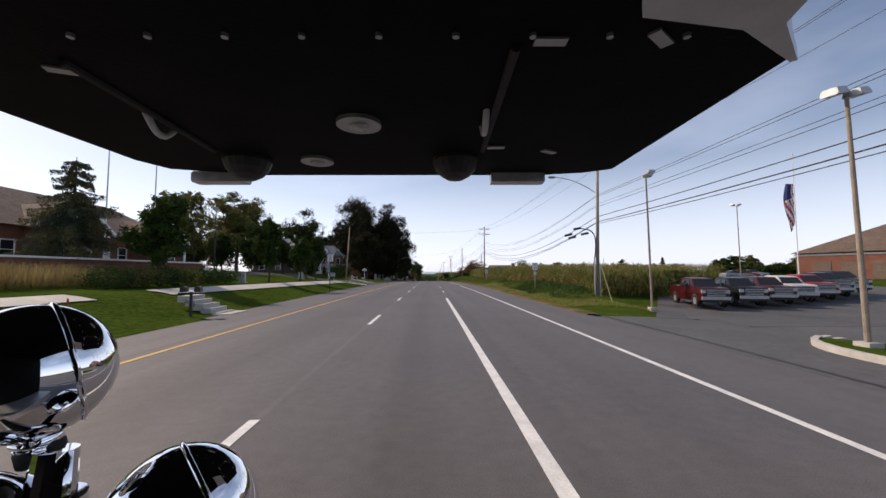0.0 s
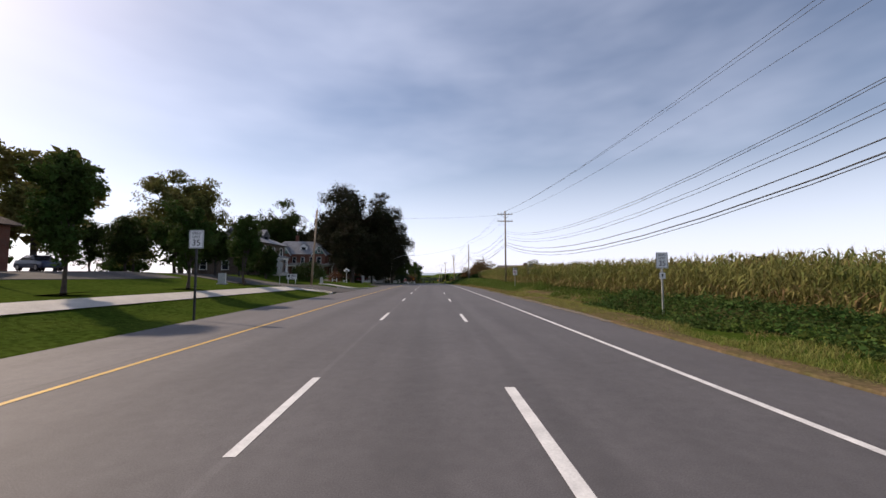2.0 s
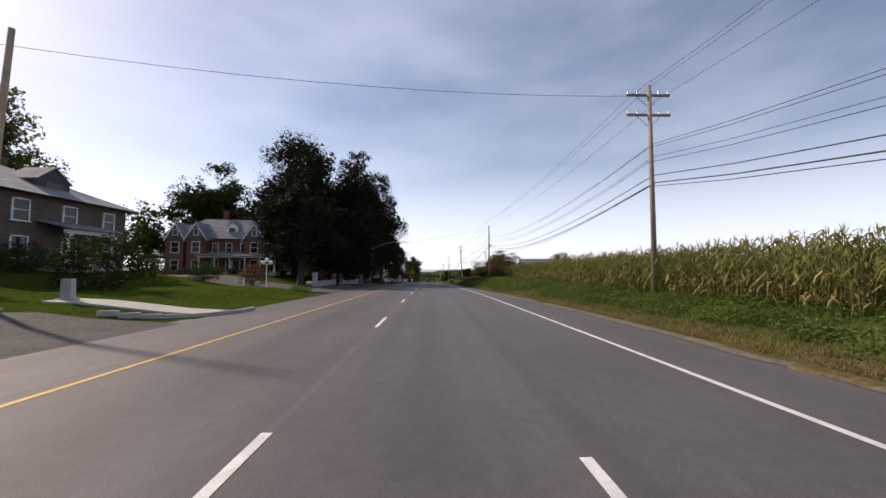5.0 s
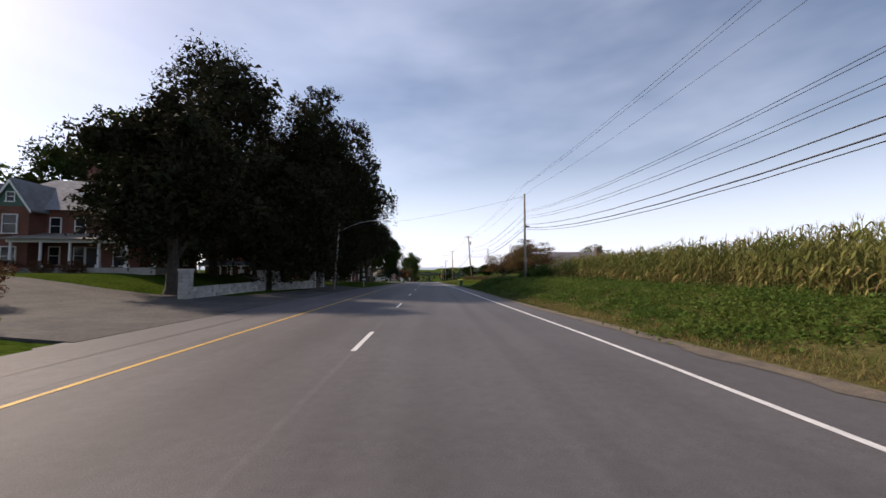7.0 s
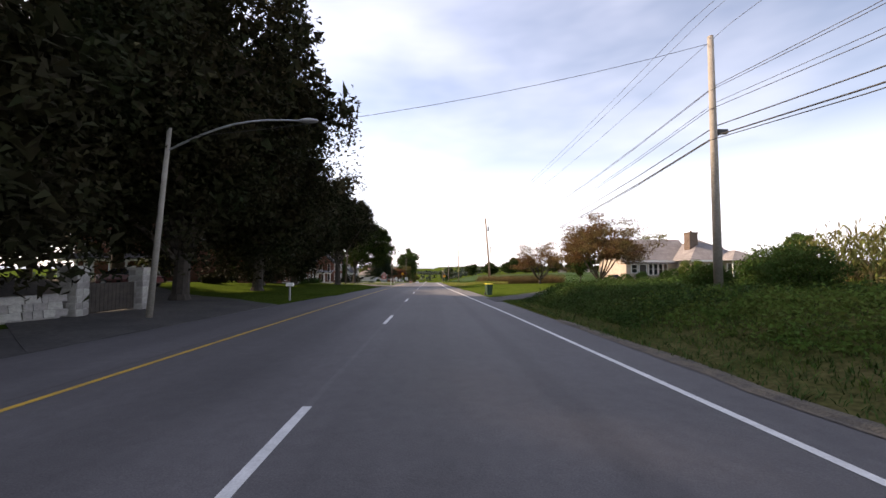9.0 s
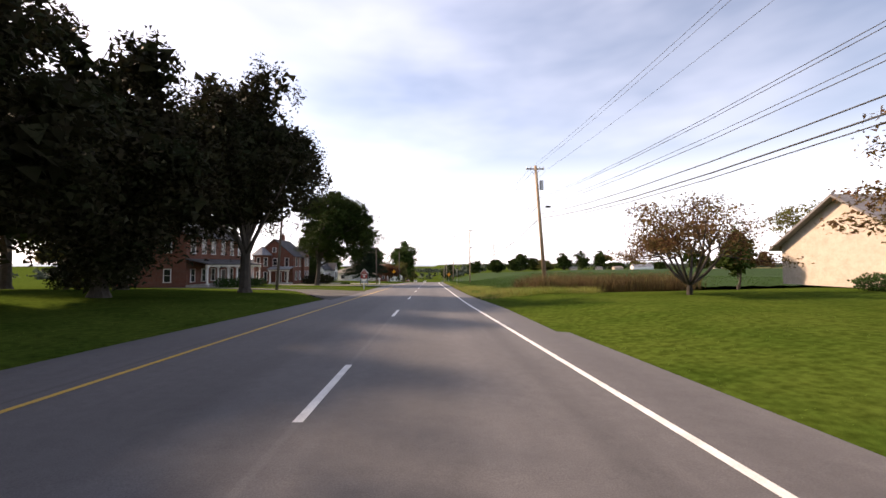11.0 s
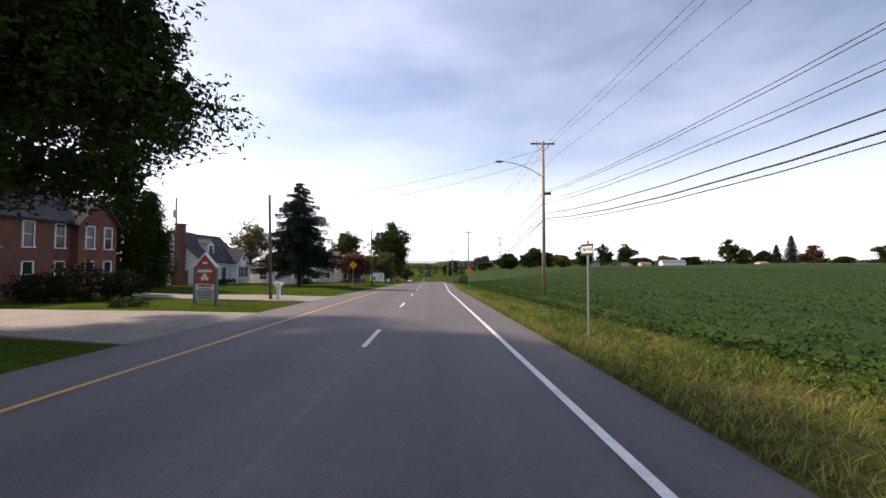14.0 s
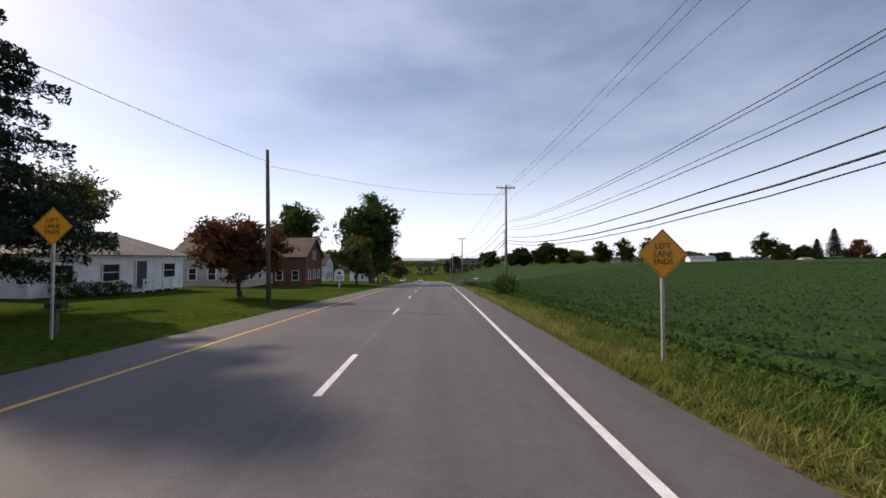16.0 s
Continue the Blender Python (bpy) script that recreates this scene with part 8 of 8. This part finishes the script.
# ---------------------------------------------------------------- the fire engine where the drive begins
def tube(bm, pts, r, seg=8, closed=False):
    """One continuous bent tube through the points."""
    pts = [Vector(p) for p in pts]
    n = len(pts)
    rings = []
    for i, p in enumerate(pts):
        d = (pts[(i + 1) % n] - pts[i - 1]) if closed else (pts[min(i + 1, n - 1)] - pts[max(i - 1, 0)])
        q = d.to_track_quat("Z", "Y").to_matrix()
        rings.append([bm.verts.new(p + q @ Vector((r * math.cos(6.2832 * k / seg), r * math.sin(6.2832 * k / seg), 0))) for k in range(seg)])
    for i in range(n if closed else n - 1):
        a, b = rings[i], rings[(i + 1) % n]
        for k in range(seg):
            bm.faces.new((a[k], a[(k + 1) % seg], b[(k + 1) % seg], b[k])).smooth = True


def rig():
    """The underside of the ladder basket over the bumper, with the spinning lamp cluster at rest."""
    ex, ey, ez = 0.39, 0.0, 1.93
    t = thing("fire_engine", ex, ey - 1.2, 0.0, -1.84, "fire engine front with black basket underside and chrome lamps", "fire engine")
    inv = t.matrix_world.inverted()
    tilt = pose(ex, ey, ez, 0, 0, -1.84)

    def place(ob):
        ob.matrix_world = tilt
        ob.parent = t
        ob.matrix_parent_inverse = inv
        return ob

    H = 0.95                                    # the basket floor over the lens
    out = [(-2.5, -0.7), (1.1, -0.7), (1.1, 1.1), (1.245, 1.32), (1.5, 1.564), (1.52, 3.36), (1.3, 3.49), (0.9, 3.58), (-1.7, 3.58), (-2.45, 3.36), (-2.55, 3.1), (-2.55, 1.0)]
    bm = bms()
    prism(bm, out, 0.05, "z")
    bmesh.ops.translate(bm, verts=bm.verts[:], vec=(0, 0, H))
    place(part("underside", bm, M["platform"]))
    bm = bms()
    prism(bm, [(x * 1.012, y * 1.012) for x, y in out], 0.5, "z")
    bmesh.ops.translate(bm, verts=bm.verts[:], vec=(0, 0, H + 0.29))
    bmesh.ops.bevel(bm, geom=[e for e in bm.edges if e.verts[0].co.z > H + 0.4 and e.verts[1].co.z > H + 0.4], offset=0.06, segments=3)
    place(part("basket_shell", bm, M["rig_white"]))
    # recessed lamps
    for x, y, r in ((-0.52, 2.29, 0.137), (-1.035, 3.07, 0.13)):
        bm = bms()
        rod(bm, (x, y, H - 0.05), (x, y, H - 0.02), r, None, 24)
        lamp = place(part("floor_lamp_bezel", bm, M["galv"]))
        bm = bms()
        ball(bm, (x, y, H - 0.05), r * 0.45, 14, (1, 1, 0.5))
        place(part("floor_lamp_lens", bm, M["lens_grey"]))
    # drum floodlights at the front edge
    for x in (-1.6, 0.1):
        bm = bms()
        rod(bm, (x - 0.12, 3.05, H - 0.02), (x + 0.12, 3.05, H - 0.02), 0.14, None, 20)
        ball(bm, (x, 3.05, H - 0.02), 0.19, 18)
        place(part("scene_lamp", bm, M["black_metal"]))
    for x in (-2.1, 0.7):
        bm = bms()
        box(bm, (x, 3.55, H - 0.06), (0.5, 0.14, 0.1))
        bmesh.ops.bevel(bm, geom=bm.edges[:], offset=0.02, segments=1)
        place(part("marker_lamp", bm, M["lens_grey"]))
    # grab handles
    for x, y in ((-1.74, 2.15), (0.25, 2.1)):
        bm = bms()
        tube(bm, [(x, y + 0.28 * i / 10, H - 0.11 * math.sin(math.pi * i / 10)) for i in range(11)], 0.02)
        place(part("grab_handle", bm, M["rig_white"]))
    for x0, y0, x1, y1 in ((-1.66, 1.6, -1.73, 2.81), (0.3, 1.5, 0.3, 2.81)):
        bm = bms()
        rod(bm, (x0, y0, H - 0.03), (x1, y1, H - 0.03), 0.022, None, 8)
        place(part("cable", bm, M["rubber"]))
    for x, y, rz in ((0.43, 1.46, 0), (0.86, 1.44, 40), (-1.74, 1.68, 20), (0.81, 2.85, 30), (0.39, 2.75, 0)):
        bm = bms()
        box(bm, (x, y, H - 0.03), (0.13, 0.05, 0.012), rz)
        place(part("label_plate", bm, M["galv"]))
    for k in range(10):
        bm = bms()
        rod(bm, (-1.75 + 0.3 * k, 1.42, H - 0.04), (-1.75 + 0.3 * k, 1.42, H - 0.02), 0.014, None, 8)
        place(part("bolt", bm, M["galv"]))
    # chrome lamp cluster: three bullet lamps on a hub, their lenses turned ahead and outwards
    for cx, cy, cz, rz, lift in ((-0.565, 0.53, -0.137, -38, 12), (-0.345, 0.52, -0.325, -48, 22), (-0.62, 0.5, -0.36, 10, 0)):
        m = tilt @ pose(cx, cy, cz, lift, 0, rz)

        def chrome(name, bm, material="chrome"):
            for f in bm.faces:
                f.smooth = True
            o = part(name, bm, M[material], None)
            o.matrix_world = m
            o.parent, o.matrix_parent_inverse = t, inv

        bm = bms()
        bmesh.ops.create_uvsphere(bm, u_segments=48, v_segments=28, radius=0.092)
        chrome("lamp_shell", bm)
        bm = bms()
        tube(bm, [(0.0855 * math.cos(radians(6 * i)), 0.034, 0.0855 * math.sin(radians(6 * i))) for i in range(60)], 0.004, 8, True)
        chrome("lamp_band", bm)
        bm = bms()
        rod(bm, (0, -0.01, -0.085), (0, -0.01, -0.105), 0.03, 0.024, 20)
        rod(bm, (-0.035, -0.02, -0.078), (0.035, -0.02, -0.078), 0.012, None, 12)
        chrome("lamp_foot", bm)
        bm = bms()
        rod(bm, (0, -0.01, -0.104), (0, -0.01, -0.122), 0.027, None, 20)
        chrome("rubber_collar", bm, "rubber")
    bm = bms()
    rod(bm, (-0.525, 0.53, -0.24), (-0.525, 0.52, -0.34), 0.024, 0.03, 16)
    rod(bm, (-0.525, 0.52, -0.30), (-0.525, 0.52, -0.36), 0.042, None, 16)
    rod(bm, (-0.525, 0.52, -0.34), (-0.36, 0.5, -0.36), 0.02, None, 12)
    rod(bm, (-0.525, 0.52, -0.34), (-0.62, 0.5, -0.38), 0.02, None, 12)
    rod(bm, (-0.525, 0.52, -0.36), (-0.525, -0.3, -1.05), 0.04, None, 12)
    place(part("lamp_hub", bm, M["chrome"]))
    bm = bms()
    prism(bm, [(0.707, 1.29), (0.5, 0.9), (1.12, 0.9), (1.245, 1.32), (1.51, 1.56), (1.49, 1.575), (1.12, 1.36)], 0.06, "z")
    bmesh.ops.translate(bm, verts=bm.verts[:], vec=(0, 0, H - 0.02))
    place(part("white_corner", bm, M["rig_white"]))
    # plain cab and bumper behind the lens, closing the view back
    bm = bms()
    box(bm, (0, -1.5, 0.0), (2.5, 1.6, 2.9))
    bmesh.ops.bevel(bm, geom=bm.edges[:], offset=0.12, segments=3)
    place(part("cab", bm, M["platform"]))
    bm = bms()
    box(bm, (0, -0.45, -1.2), (2.4, 0.7, 0.4))
    bmesh.ops.bevel(bm, geom=bm.edges[:], offset=0.05, segments=2)
    place(part("bumper", bm, M["galv"]))
    for s in (-1, 1):
        bm = bms()
        rod(bm, (s * 1.2 - 0.15, -1.6, -1.4), (s * 1.2 + 0.15, -1.6, -1.4), 0.53, None, 24)
        place(part("wheel", bm, M["rubber"]))


rig()
